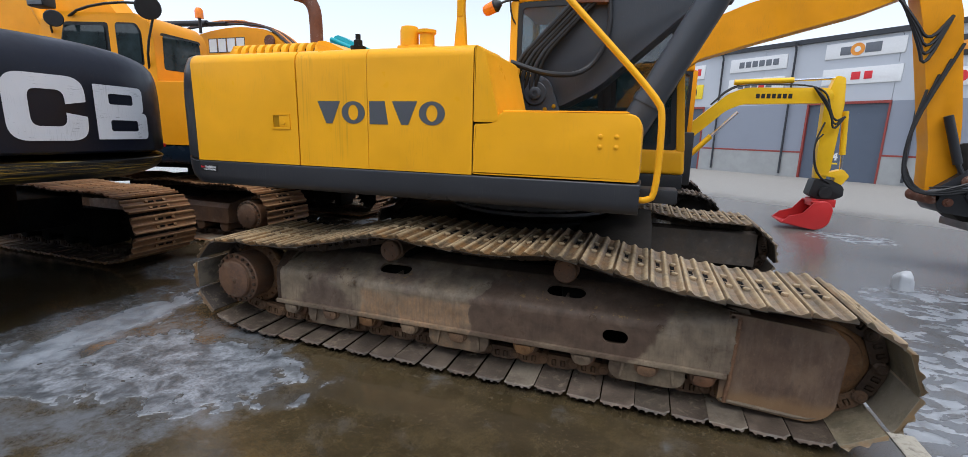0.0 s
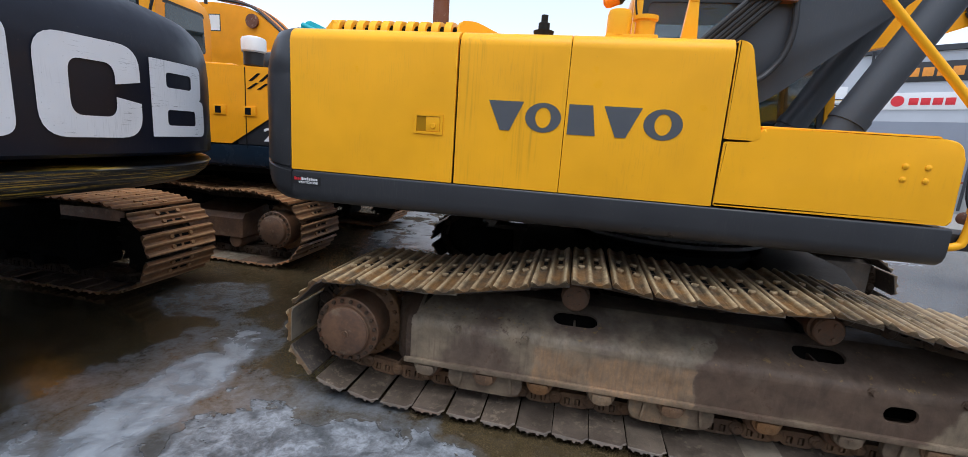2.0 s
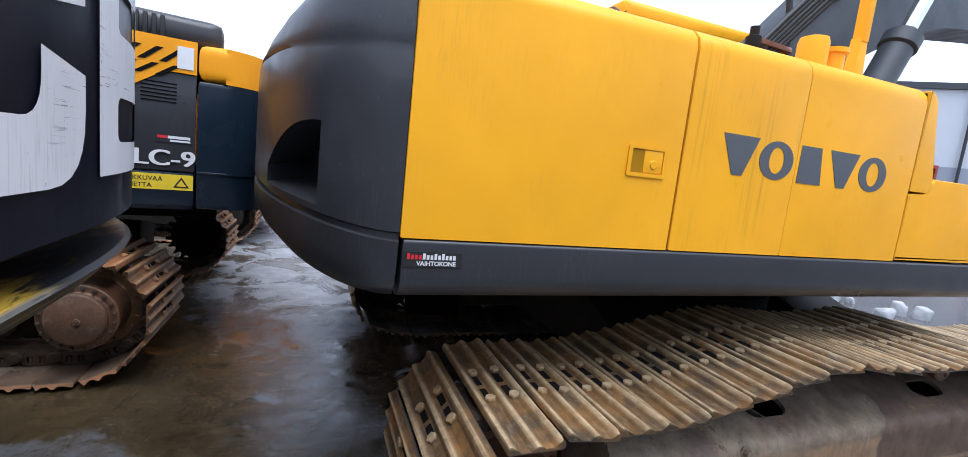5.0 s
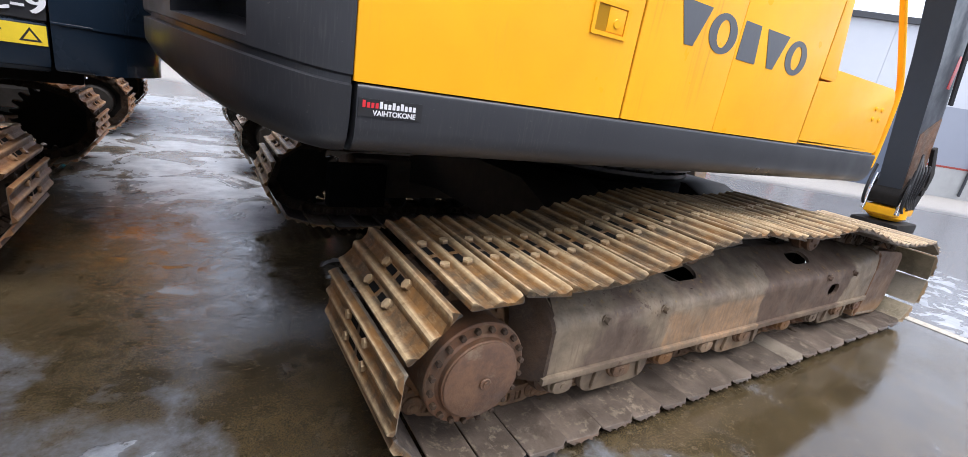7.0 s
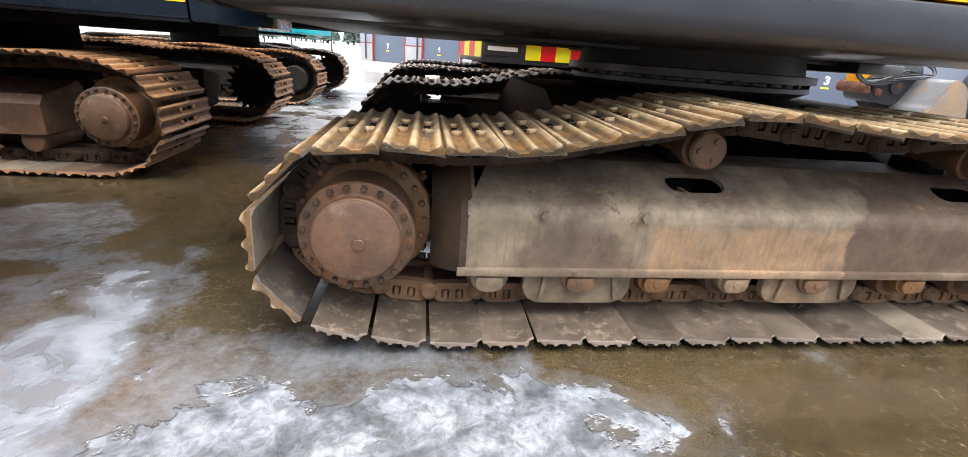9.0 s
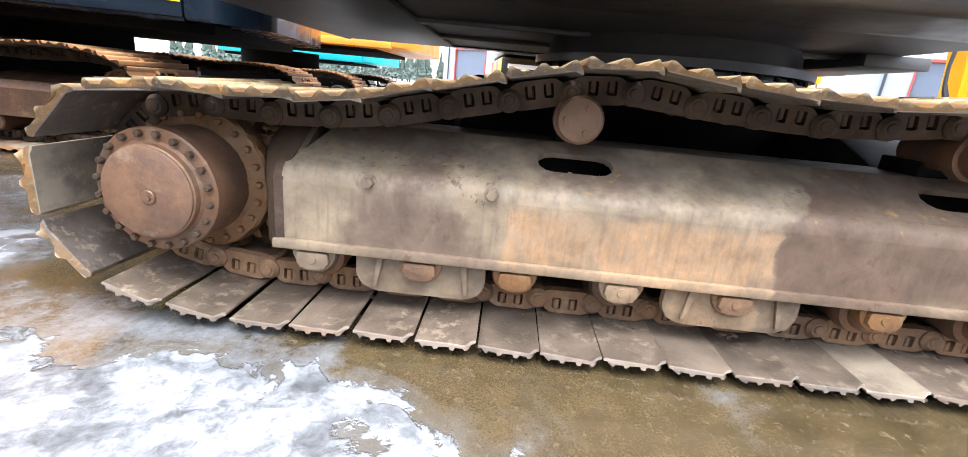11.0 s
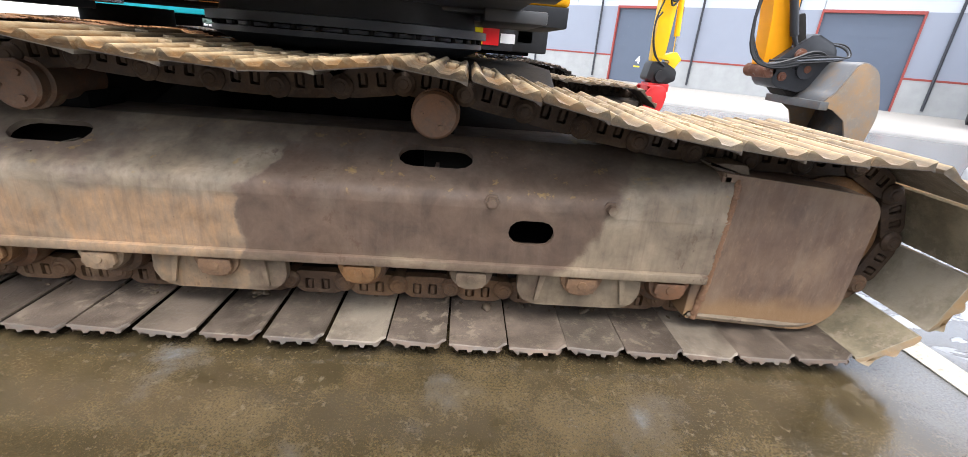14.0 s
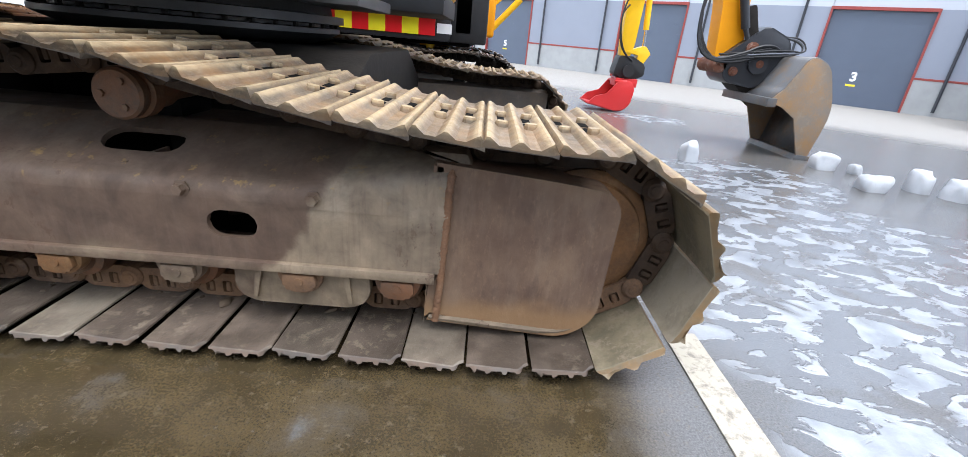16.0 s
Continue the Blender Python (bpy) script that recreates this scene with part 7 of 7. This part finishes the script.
def plain_excavator(m, label, paint, skirt, pad_mat, seed, foot=1.14):
    """A machine further back: tracks, frame, bodywork, tail, cab, boom. Own axes: x to its rear, y away from the near side."""
    e = root("excavator", m, label, "excavator")
    simple_undercarriage(e, 0.25, -1, -0.5, -4.3, 0.42, 0.36, 0.7, pad_mat, 50, GREASE, seed=seed)
    simple_undercarriage(e, 2.75, 1, -0.5, -4.3, 0.42, 0.36, 0.7, pad_mat, 50, GREASE, seed=seed + 1)
    part("cross_member", box((-3.0, 0.2, 0.4), (-1.5, 2.7, 0.8), 0.03), UNDER, e)
    part("slewing_ring", rod((-2.2, 1.5, 0.6), (-2.2, 1.5, 1.1), 0.7, 28), UNDER, e)
    part("revolving_frame", box((-3.6, 0.4, foot - 0.06), (0.0, 2.6, foot), 0.02), UNDER, e)
    part("skirt", box((-3.5, -0.01, foot), (0.35, 2.99, 1.36), 0.02), skirt, e)
    part("body", box((-2.4, 0.0, 1.30), (0.1, 2.98, 2.15), 0.08, seg=3), paint, e)
    part("tail", prism(rounded([(0.11, 0.0), (0.5, 0.05), (0.75, 0.5), (0.8, 1.5), (0.75, 2.5), (0.5, 2.93), (0.11, 2.98)], [0, 0.15, 0.2, 0.3, 0.2, 0.15, 0], 5), foot + 0.01, 2.15, "z", 0.05, seg=3), skirt, e)
    part("engine_hood", box((-1.9, 0.5, 2.14), (0.2, 2.5, 2.36), 0.08, seg=3), paint, e)
    cab(e, -4.1, -2.5, 0.05, 1.05, 1.2, 3.0, paint, -1)
    part("boom", prism(rounded([(-2.5, 1.7), (-2.15, 1.6), (-2.4, 2.3), (-3.4, 2.9), (-6.4, 3.1), (-6.4, 2.6), (-3.7, 2.4), (-2.9, 1.9)], 0.1, 3), 1.3, 1.72, "y", 0.02), paint, e, "lowered boom")
    return e


case = plain_excavator(pose(-4.40, 9.2, 0, 0, 0, 0), "faded orange crawler excavator standing further back", RED_ORANGE, RED_ORANGE, PAD_RUST, 31, 1.24)
teal = plain_excavator(pose(-6.4, 14.0, 0, 0, 0, 0), "teal crawler excavator standing behind the others", TEAL, TEAL, PAD_DARK, 41, 1.10)
# folded boom of the faded orange machine, with white block shapes and hoses on it
fb = part("folded_boom", prism(rounded([(-6.8, 3.75), (-6.0, 3.88), (-5.25, 3.92), (-4.4, 3.82), (-3.9, 3.47), (-3.45, 3.15), (-3.2, 2.9), (-3.4, 2.5), (-5.2, 2.6), (-6.6, 3.1)], [0.2, 0.3, 0.3, 0.3, 0.2, 0.2, 0.15, 0.1, 0.2, 0.2], 4), 0.1, 0.5, "y", 0.02), ORANGE, case, "orange folded boom with white block shapes")
for k in range(4):
    part("decal_shape", box((-6.25 + 0.29 * k, 0.094, 3.36), (-6.01 + 0.29 * k, 0.099, 3.66)), WHITE, fb, smooth=0)
    part("decal_shape", box((-6.27 + 0.29 * k, 0.0965, 3.34), (-5.99 + 0.29 * k, 0.0985, 3.68)), SIGN_BLACK, fb, smooth=0)
part("boom_pin", lathe([(0, 0.14), (0.05, 0.14), (0.055, 0.06)], (-4.35, 0.1, 3.55), (-4.35, -1, 3.55), 20), PIPE_RUST, fb)
for k in range(6):
    part("hydraulic_hose", tube([(-7.0, 0.15 + 0.05 * k, 3.95 + 0.03 * k), (-6.0 + 0.1 * k, 0.15 + 0.05 * k, 4.02 + 0.06 * (k % 3)), (-5.2, 0.12 + 0.05 * k, 3.98 + 0.07 * (k % 2)), (-4.4, 0.12 + 0.05 * k, 3.88), (-3.9 + 0.03 * k, 0.1 + 0.05 * k, 3.52), (-3.3, 0.12 + 0.05 * k, 3.0)], 0.024, 6, rounds=2), (BLACK, PIPE_RUST, RED_ORANGE)[k % 3], case)
part("boom_cylinder", join(rod((-7.6, -0.05, 4.05), (-6.1, -0.05, 4.0), 0.07, 12), rod((-6.1, -0.05, 4.0), (-5.5, -0.05, 3.97), 0.035, 10)), BLACK, case)
part("tail_boom", prism(rounded([(-5.2, 4.65), (-4.8, 4.95), (-3.2, 4.3), (-1.9, 3.55), (-2.0, 3.40), (-3.3, 4.05)], 0.1, 3), 1.2, 1.6, "y", 0.02), TEAL, teal, "teal folded boom end")
part("boom_cylinder", join(rod((-4.9, 1.0, 4.75), (-3.2, 1.0, 4.1), 0.08, 12), rod((-3.2, 1.0, 4.1), (-2.0, 1.0, 3.6), 0.045, 10)), TEAL, teal)

# --- orange excavator on the far side, its bucket on the ground ---
strip = root("excavator", Matrix(), "orange excavator with red and yellow warning stripes and a lowered bucket", "excavator")
simple_undercarriage(strip, 7.45, -1, -3.1, 0.55, 0.42, 0.36, 0.7, PAD_DARK, 50, GREASE, seed=51)
simple_undercarriage(strip, 9.9, 1, -3.1, 0.55, 0.42, 0.36, 0.7, PAD_DARK, 50, GREASE, seed=52)
part("cross_member", box((-1.9, 7.4, 0.4), (-0.5, 9.9, 0.8), 0.03), UNDER, strip)
part("slewing_ring", rod((-1.2, 8.6, 0.6), (-1.2, 8.6, 1.0), 0.7, 28), UNDER, strip)
part("revolving_frame", box((-2.1, 7.4, 0.86), (0.25, 10.0, 0.97), 0.02), UNDER, strip)
part("body", prism(rounded([(-2.18, 7.12), (-0.02, 7.12), (-0.02, 10.0), (-2.40, 10.0), (-2.36, 8.5)], [0.12, 0.06, 0.06, 0.06, 0.2], 4), 1.19, 1.95, "z", 0.05, seg=3), SHADE_GREY, strip)
part("nose", box((0.05, 7.3, 0.97), (0.30, 7.9, 1.55), 0.04), BLACK, strip)
part("side_box", box((0.0, 7.3, 0.9), (0.45, 8.0, 1.65), 0.03), BLACK, strip)
part("stripe_belt", prism([(-2.20, 7.215), (0.03, 7.215), (0.03, 7.6), (-1.9, 8.6), (-2.37, 8.55)], 0.90, 1.16, "z", 0.01), SHADE_GREY, strip)
part("notice", box((-0.12, 7.209, 0.985), (0.05, 7.214, 1.09)), SIGN_WHITE, strip, smooth=0)
part("notice", box((-0.55, 7.115, 1.28), (-0.28, 7.119, 1.50)), SIGN_WHITE, strip, smooth=0)
for k in range(4):                      # stripes that run on round the corner of the tail
    a, b = Vector((-2.204, 7.24)).lerp(Vector((-2.374, 8.5)), k / 4), Vector((-2.204, 7.24)).lerp(Vector((-2.374, 8.5)), (k + 1) / 4)
    part("warning_stripe", prism([(a.x, a.y), (a.x - 0.008, a.y), (b.x - 0.008, b.y), (b.x, b.y)], 0.955, 1.145, "z"), (REFLECT_YELLOW, REFLECT_RED)[k % 2], strip, "reflective stripe", smooth=0)
for x0, n, c0, w in ((-1.655, 8, 1, 0.1894),):
    for k in range(n):
        part("warning_stripe", box((x0 + w * k, 7.205, 0.955), (x0 + w * (k + 1), 7.214, 1.145)), (REFLECT_RED, REFLECT_YELLOW)[(k + c0) % 2], strip, "reflective stripe", smooth=0)
part("sign_plate", box((-2.17, 7.206, 0.985), (-1.72, 7.214, 1.13)), BLACK, strip, smooth=0)
part("sign_bar", box((-2.13, 7.202, 1.04), (-1.76, 7.2055, 1.09)), SIGN_WHITE, strip, smooth=0)
cab(strip, -1.2, 0.55, 9.1, 10.05, 1.0, 2.85, ORANGE)
standing = set(strip.children)
part("boom", prism(rounded([(-1.0, 1.7), (-0.7, 1.55), (0.30, 2.85), (1.2, 3.12), (2.45, 3.45), (3.2, 3.75), (3.25, 4.1), (2.4, 3.98), (1.0, 3.66), (0.1, 3.3), (-0.8, 2.2)], 0.1, 3), 7.82, 8.2, "y", 0.02), ORANGE, strip, "orange boom")
part("arm", prism(rounded([(2.92, 4.1), (3.3, 4.25), (3.58, 3.4), (3.82, 2.0), (3.92, 1.05), (3.78, 0.80), (3.58, 0.85), (3.51, 1.6), (3.18, 3.2)], 0.06, 3), 7.86, 8.16, "y", 0.02), ORANGE, strip, "orange dipper arm with chipped edges")
part("arm_pin", rod((3.62, 7.74, 0.92), (3.62, 8.28, 0.92), 0.095, 20, bevel=0.012), PIPE_RUST, strip)
part("arm_pin", rod((3.86, 7.76, 0.98), (3.86, 8.26, 0.98), 0.08, 20, bevel=0.012), PIPE_RUST, strip)
part("bucket_link", prism(rounded([(3.80, 1.65), (3.92, 1.70), (4.12, 1.15), (3.98, 1.05)], 0.04, 3), 7.80, 7.88, "y", 0.01), GREASE, strip)
part("tilt_coupler", join(prism(rounded([(3.60, 1.02), (3.72, 0.72), (4.16, 0.66), (4.52, 1.10), (4.46, 1.32), (4.12, 1.46), (3.84, 1.22)], 0.06, 3), 7.74, 8.26, "y", 0.03), rod((4.10, 7.70, 0.98), (4.10, 8.30, 0.98), 0.13, 20)), SHADE_GREY, strip, "black tilting coupler")
for cx, cz, rr in ((3.98, 1.16, 0.085), (4.12, 0.98, 0.10), (3.80, 0.86, 0.06)):
    part("coupler_pin", lathe([(0, rr), (0.03, rr), (0.034, rr * 0.55), (0.05, rr * 0.5)], (cx, 7.745, cz), (cx, 7, cz), 20), PIPE_RUST, strip)
part("coupler_label", box((4.20, 7.728, 1.12), (4.30, 7.738, 1.20)), SIGN_WHITE, strip, smooth=0)
part("coupler_hook", prism(rounded([(3.88, 0.72), (4.02, 0.60), (4.22, 0.60), (4.42, 0.72), (4.40, 0.84), (4.10, 0.86)], 0.03, 3), 7.80, 8.20, "y", 0.01), GREASE, strip)
part("bucket_cylinder", join(rod((3.62, 7.78, 2.05), (3.84, 7.78, 1.40), 0.055, 14), rod((3.84, 7.78, 1.40), (3.96, 7.78, 1.18), 0.032, 10)), SHADE_GREY, strip)
for k in range(3):
    part("hydraulic_hose", tube([(3.55, 7.72, 0.98 + 0.04 * k), (3.95, 7.62, 1.06 + 0.03 * k), (4.35, 7.60, 1.10 + 0.04 * k), (4.62 + 0.03 * k, 7.66, 1.16), (4.60, 7.72, 1.28 + 0.03 * k), (4.35, 7.76, 1.34)], 0.011, 8, rounds=2), (BLACK, SIGN_GREY, BLACK)[k], strip)
for k in range(4):
    part("hydraulic_hose", tube([(3.35 + 0.1 * k, 7.84, 2.4 + 0.2 * k), (3.18 - 0.02 * k, 7.74, 1.6), (3.22 + 0.05 * k, 7.66, 1.05 - 0.03 * k), (3.62 + 0.05 * k, 7.64, 0.94 + 0.04 * k), (4.15, 7.66, 1.10 + 0.05 * k), (4.45, 7.74, 1.12)], 0.02, 6, rounds=2), BLACK, strip)
for k in range(4):
    part("hydraulic_hose", tube([(2.7, 7.8, 3.75 + 0.05 * k), (3.0 + 0.03 * k, 7.7, 3.3 - 0.1 * k), (3.2, 7.72, 3.0 - 0.12 * k), (3.45, 7.8, 3.35)], 0.022, 6, rounds=2), BLACK, strip)


def bucket(parent, prof, back, y0, y1, mat, name, label):
    """An open digging bucket: a bent back sheet between two side plates. prof runs from the lip over the back to the cutting edge."""
    b = part(name, loft([[(x, y0 + 0.02, z) for x, z in prof], [(x, y1 - 0.02, z) for x, z in prof]]), mat, parent, label)
    mod = b.modifiers.new("thickness", "SOLIDIFY")
    mod.thickness, mod.offset = 0.03, 0.0
    for y in (y0, y1 - 0.025):
        part("side_plate", prism(prof + back, y, y + 0.025, "y", 0.004), BUCKET_SIDE if mat is BUCKET else mat, b)
    return b


bk = bucket(strip, rounded([(4.08, 0.55), (4.24, 0.72), (4.46, 1.13), (4.72, 1.04), (4.93, 0.50), (4.80, -0.125)], [0, 0.03, 0.10, 0.14, 0.2, 0], 6), [(4.66, -0.10), (4.47, 0.38), (4.28, 0.50)], 7.18, 8.34, BUCKET, "bucket", "worn grey and rust-coloured wide bucket")
part("lip_beam", box((4.05, 7.16, 0.49), (4.18, 8.36, 0.60), 0.015), BUCKET, bk)
part("cutting_edge", prism([(4.62, -0.145), (4.84, -0.145), (4.85, -0.09), (4.66, -0.08)], 7.17, 8.35, "y", 0.004), BUCKET, bk)
for ob in strip.children:               # boom, arm and bucket
    if ob not in standing:
        ob.location, ob.scale = (0.061, 0.495, 0.126), (0.87, 0.87, 0.87)

# --- small lemon-yellow excavator with a red bucket ---
mini = root("compact_excavator", Matrix(), "small lemon-yellow excavator with a red ditching bucket", "excavator")
MY0, MY1 = 9.9, 10.12
mb = part("boom", prism(rounded([(-0.55, 0.75), (-0.35, 0.65), (0.55, 1.50), (1.16, 2.09), (1.42, 2.21), (2.7, 2.23), (2.85, 2.34), (2.75, 2.49), (1.45, 2.50), (1.18, 2.40), (0.85, 2.1), (0.3, 1.6)], 0.08, 4), MY0, MY1, "y", 0.012), LEMON, mini, "lemon-yellow bent boom with black bars")
for k in range(7):
    part("decal_bar", box((1.62 + 0.085 * k, MY0 - 0.003, 2.31), (1.68 + 0.085 * k, MY0 - 0.001, 2.39)), SIGN_BLACK, mb, smooth=0)
part("arm", prism(rounded([(2.70, 2.3), (2.82, 2.70), (2.96, 2.66), (3.00, 2.2), (2.96, 1.1), (2.90, 0.86), (2.74, 0.90), (2.72, 1.4)], 0.05, 3), MY0 + 0.02, MY1 - 0.02, "y", 0.01), LEMON, mini, "lemon-yellow dipper arm")
part("arm_cylinder", rod((1.25, 10.0, 2.60), (2.2, 10.0, 2.63), 0.05, 12), LEMON, mini)
part("cylinder_rod", rod((2.2, 10.0, 2.63), (2.86, 10.0, 2.66), 0.026, 10), CHROME, mini)
part("bucket_cylinder", rod((3.06, 10.0, 2.1), (3.12, 10.0, 1.35), 0.05, 12), LEMON, mini)
part("cylinder_rod", rod((3.12, 10.0, 1.35), (3.14, 10.0, 1.0), 0.026, 10), CHROME, mini)
part("boom_cylinder", rod((0.35, 9.86, 0.95), (0.95, 9.86, 1.62), 0.05, 12), LEMON, mini)
part("cylinder_rod", rod((0.95, 9.86, 1.62), (1.35, 9.86, 2.06), 0.03, 10), CHROME, mini)
part("bucket_link", prism(rounded([(2.80, 0.98), (3.15, 1.10), (3.26, 0.98), (3.10, 0.72), (3.0, 0.74), (3.06, 0.95)], 0.03, 3), MY0 + 0.01, MY1 - 0.01, "y", 0.006), LEMON, mini)
part("coupler", join(prism(rounded([(2.72, 0.92), (2.66, 0.62), (2.92, 0.50), (3.20, 0.62), (3.18, 0.80), (2.95, 0.92)], 0.05, 3), MY0 - 0.06, MY1 + 0.06, "y", 0.02), rod((2.9, MY0 - 0.12, 0.68), (2.9, MY1 + 0.12, 0.68), 0.10, 16)), BLACK, mini, "black quick coupler")
part("coupler_plate", box((2.72, MY0 - 0.08, 0.42), (3.10, MY1 + 0.08, 0.56), 0.02), RED, mini)
bucket(mini, rounded([(2.72, 0.50), (2.94, 0.52), (3.02, 0.40), (2.98, 0.12), (2.82, 0.02), (2.26, 0.12)], [0, 0.05, 0.08, 0.1, 0.1, 0], 5), [(2.38, 0.24), (2.58, 0.30)], 9.66, 10.36, RED, "bucket", "red ditching bucket")
for k in range(3):
    part("hydraulic_hose", tube([(2.5, 9.87, 2.5), (2.72 + 0.04 * k, 9.80, 2.25 - 0.1 * k), (2.86, 9.82, 1.9 - 0.08 * k), (3.02, 9.86, 2.0)], 0.018, 6, rounds=2), BLACK, mini)
for k in range(2):
    part("hydraulic_hose", tube([(0.9, 9.95 + 0.06 * k, 2.2), (1.25, 9.95 + 0.06 * k, 2.55 + 0.03 * k), (1.9, 9.95 + 0.06 * k, 2.56), (2.45, 9.93, 2.54), (2.70, 9.86, 2.42), (2.78, 9.82, 2.1)], 0.016, 6, rounds=2), BLACK, mini)
    part("hydraulic_hose", tube([(2.74, 9.86, 1.9 - 0.2 * k), (2.62, 9.82, 1.55), (2.66, 9.80, 1.2 - 0.06 * k), (2.78, 9.82, 0.95), (2.95, 9.84, 0.85)], 0.014, 6, rounds=2), BLACK, mini)
part("body", box((-1.9, 9.4, 0.62), (-0.4, 10.9, 1.35), 0.12, seg=3), LEMON, mini)
cab(mini, -1.3, -0.25, 10.0, 10.9, 0.9, 2.45, LEMON)
simple_undercarriage(mini, 9.55, -1, -2.0, -0.1, 0.36, 0.26, 0.4, PAD_DARK, 32, GREASE, seed=61)
simple_undercarriage(mini, 10.85, 1, -2.0, -0.1, 0.36, 0.26, 0.4, PAD_DARK, 32, GREASE, seed=62)
part("blade_frame", box((-1.6, 9.6, 0.3), (-0.5, 10.8, 0.62), 0.03), GREASE, mini)

# ---- distance: wood, parked van ----
def conifer(h, seed, bm):
    r = random.Random(seed)
    tiers = 16
    for k in range(tiers):
        z0 = h * (0.12 + 0.86 * k / tiers)
        rad = h * 0.17 * (1 - k / tiers) ** 0.8 + 0.15
        n = 9
        for i in range(n):
            a = 2 * math.pi * (i + r.random()) / n
            rr = rad * r.uniform(0.6, 1.15)
            w = rad * 0.5
            p = Vector((rr * math.cos(a), rr * math.sin(a), z0 - h * 0.05 * r.random()))
            t = Vector((-math.sin(a), math.cos(a), 0)) * w
            top = Vector((0, 0, z0 + h * 0.14))
            bm.faces.new([bm.verts.new(v) for v in (top, p * 0.8 + t, p, p * 0.8 - t)])


def tree(name, x, y, h, seed):
    t = root(name, pose(x, y, YARD_DROP, 0, 0, seed * 47), "dark green conifer at the edge of the yard", "tree", "far conifers")
    part("trunk", lathe([(0, h * 0.016), (h * 0.9, h * 0.003)], (0, 0, 0), (0, 0, h), 8), BARK, t)
    bm = bmesh.new()
    conifer(h, seed, bm)
    part("crown", bm, NEEDLES, t, smooth=0)


rnd = random.Random(8)
for k in range(100):
    tree("conifer", -130 + k * 1.38 + rnd.uniform(-0.9, 0.9), 190 + rnd.uniform(-18, 30), rnd.uniform(9, 15), k + 1)

def parked_van(m, length, width, height, paint, label, sign_mat):
    """A panel van seen from behind; own axes: x forwards, y to its left, the rear right corner at the origin."""
    v = root("van", m, label, "van")
    h = height
    part("body", prism(rounded([(0, 0.35), (length, 0.35), (length, 0.95), (length - 0.7, 1.1), (length - 1.3, h - 0.05), (0.16, h), (0.03, 1.1)], 0.10, 4), 0.0, width, "y", 0.07, seg=3), paint, v)
    part("rear_window", box((0.05, 0.2, 1.15), (0.09, width - 0.2, h - 0.22), 0.01), BLACK, v, "dark rear window")
    part("bumper", box((-0.07, 0.03, 0.34), (0.10, width - 0.03, 0.56), 0.03), BLACK, v, "black plastic bumper")
    part("number_plate", box((-0.004, width / 2 - 0.26, 0.66), (0.02, width / 2 + 0.26, 0.77)), SIGN_WHITE, v, "plain white plate")
    part("rear_panel", box((-0.03, width / 2 - 0.42, 0.72), (0.03, width / 2 + 0.42, h - 0.12), 0.01), sign_mat, v, "red panel on the rear doors")
    for k in range(5):
        part("panel_bar", box((-0.036, width / 2 - 0.26, h - 0.42 - 0.11 * k), (-0.031, width / 2 + 0.26 - 0.05 * (k % 3), h - 0.37 - 0.11 * k)), SIGN_WHITE, v)
    for y in (0.03, width - 0.16):
        part("tail_lamp", box((-0.015, y, 0.80), (0.04, y + 0.13, 1.35), 0.02), REFLECT_RED, v, "red tail lamp")
    for x in (0.75, length - 0.8):
        for y in (0.02, width - 0.02):
            part("wheel", lathe([(0, 0.28), (0.02, 0.33), (0.2, 0.33), (0.22, 0.28)], (x, y - 0.11, 0.33), (x, y + 1, 0.33), 20), BLACK, v)
    return v


parked_van(FACADE @ pose(12.98, -6.0, 0, 0, 0, 90), 3.8, 1.42, 1.85, SHADE_GREY, "dark van with a red rear panel parked by the hall", RED)
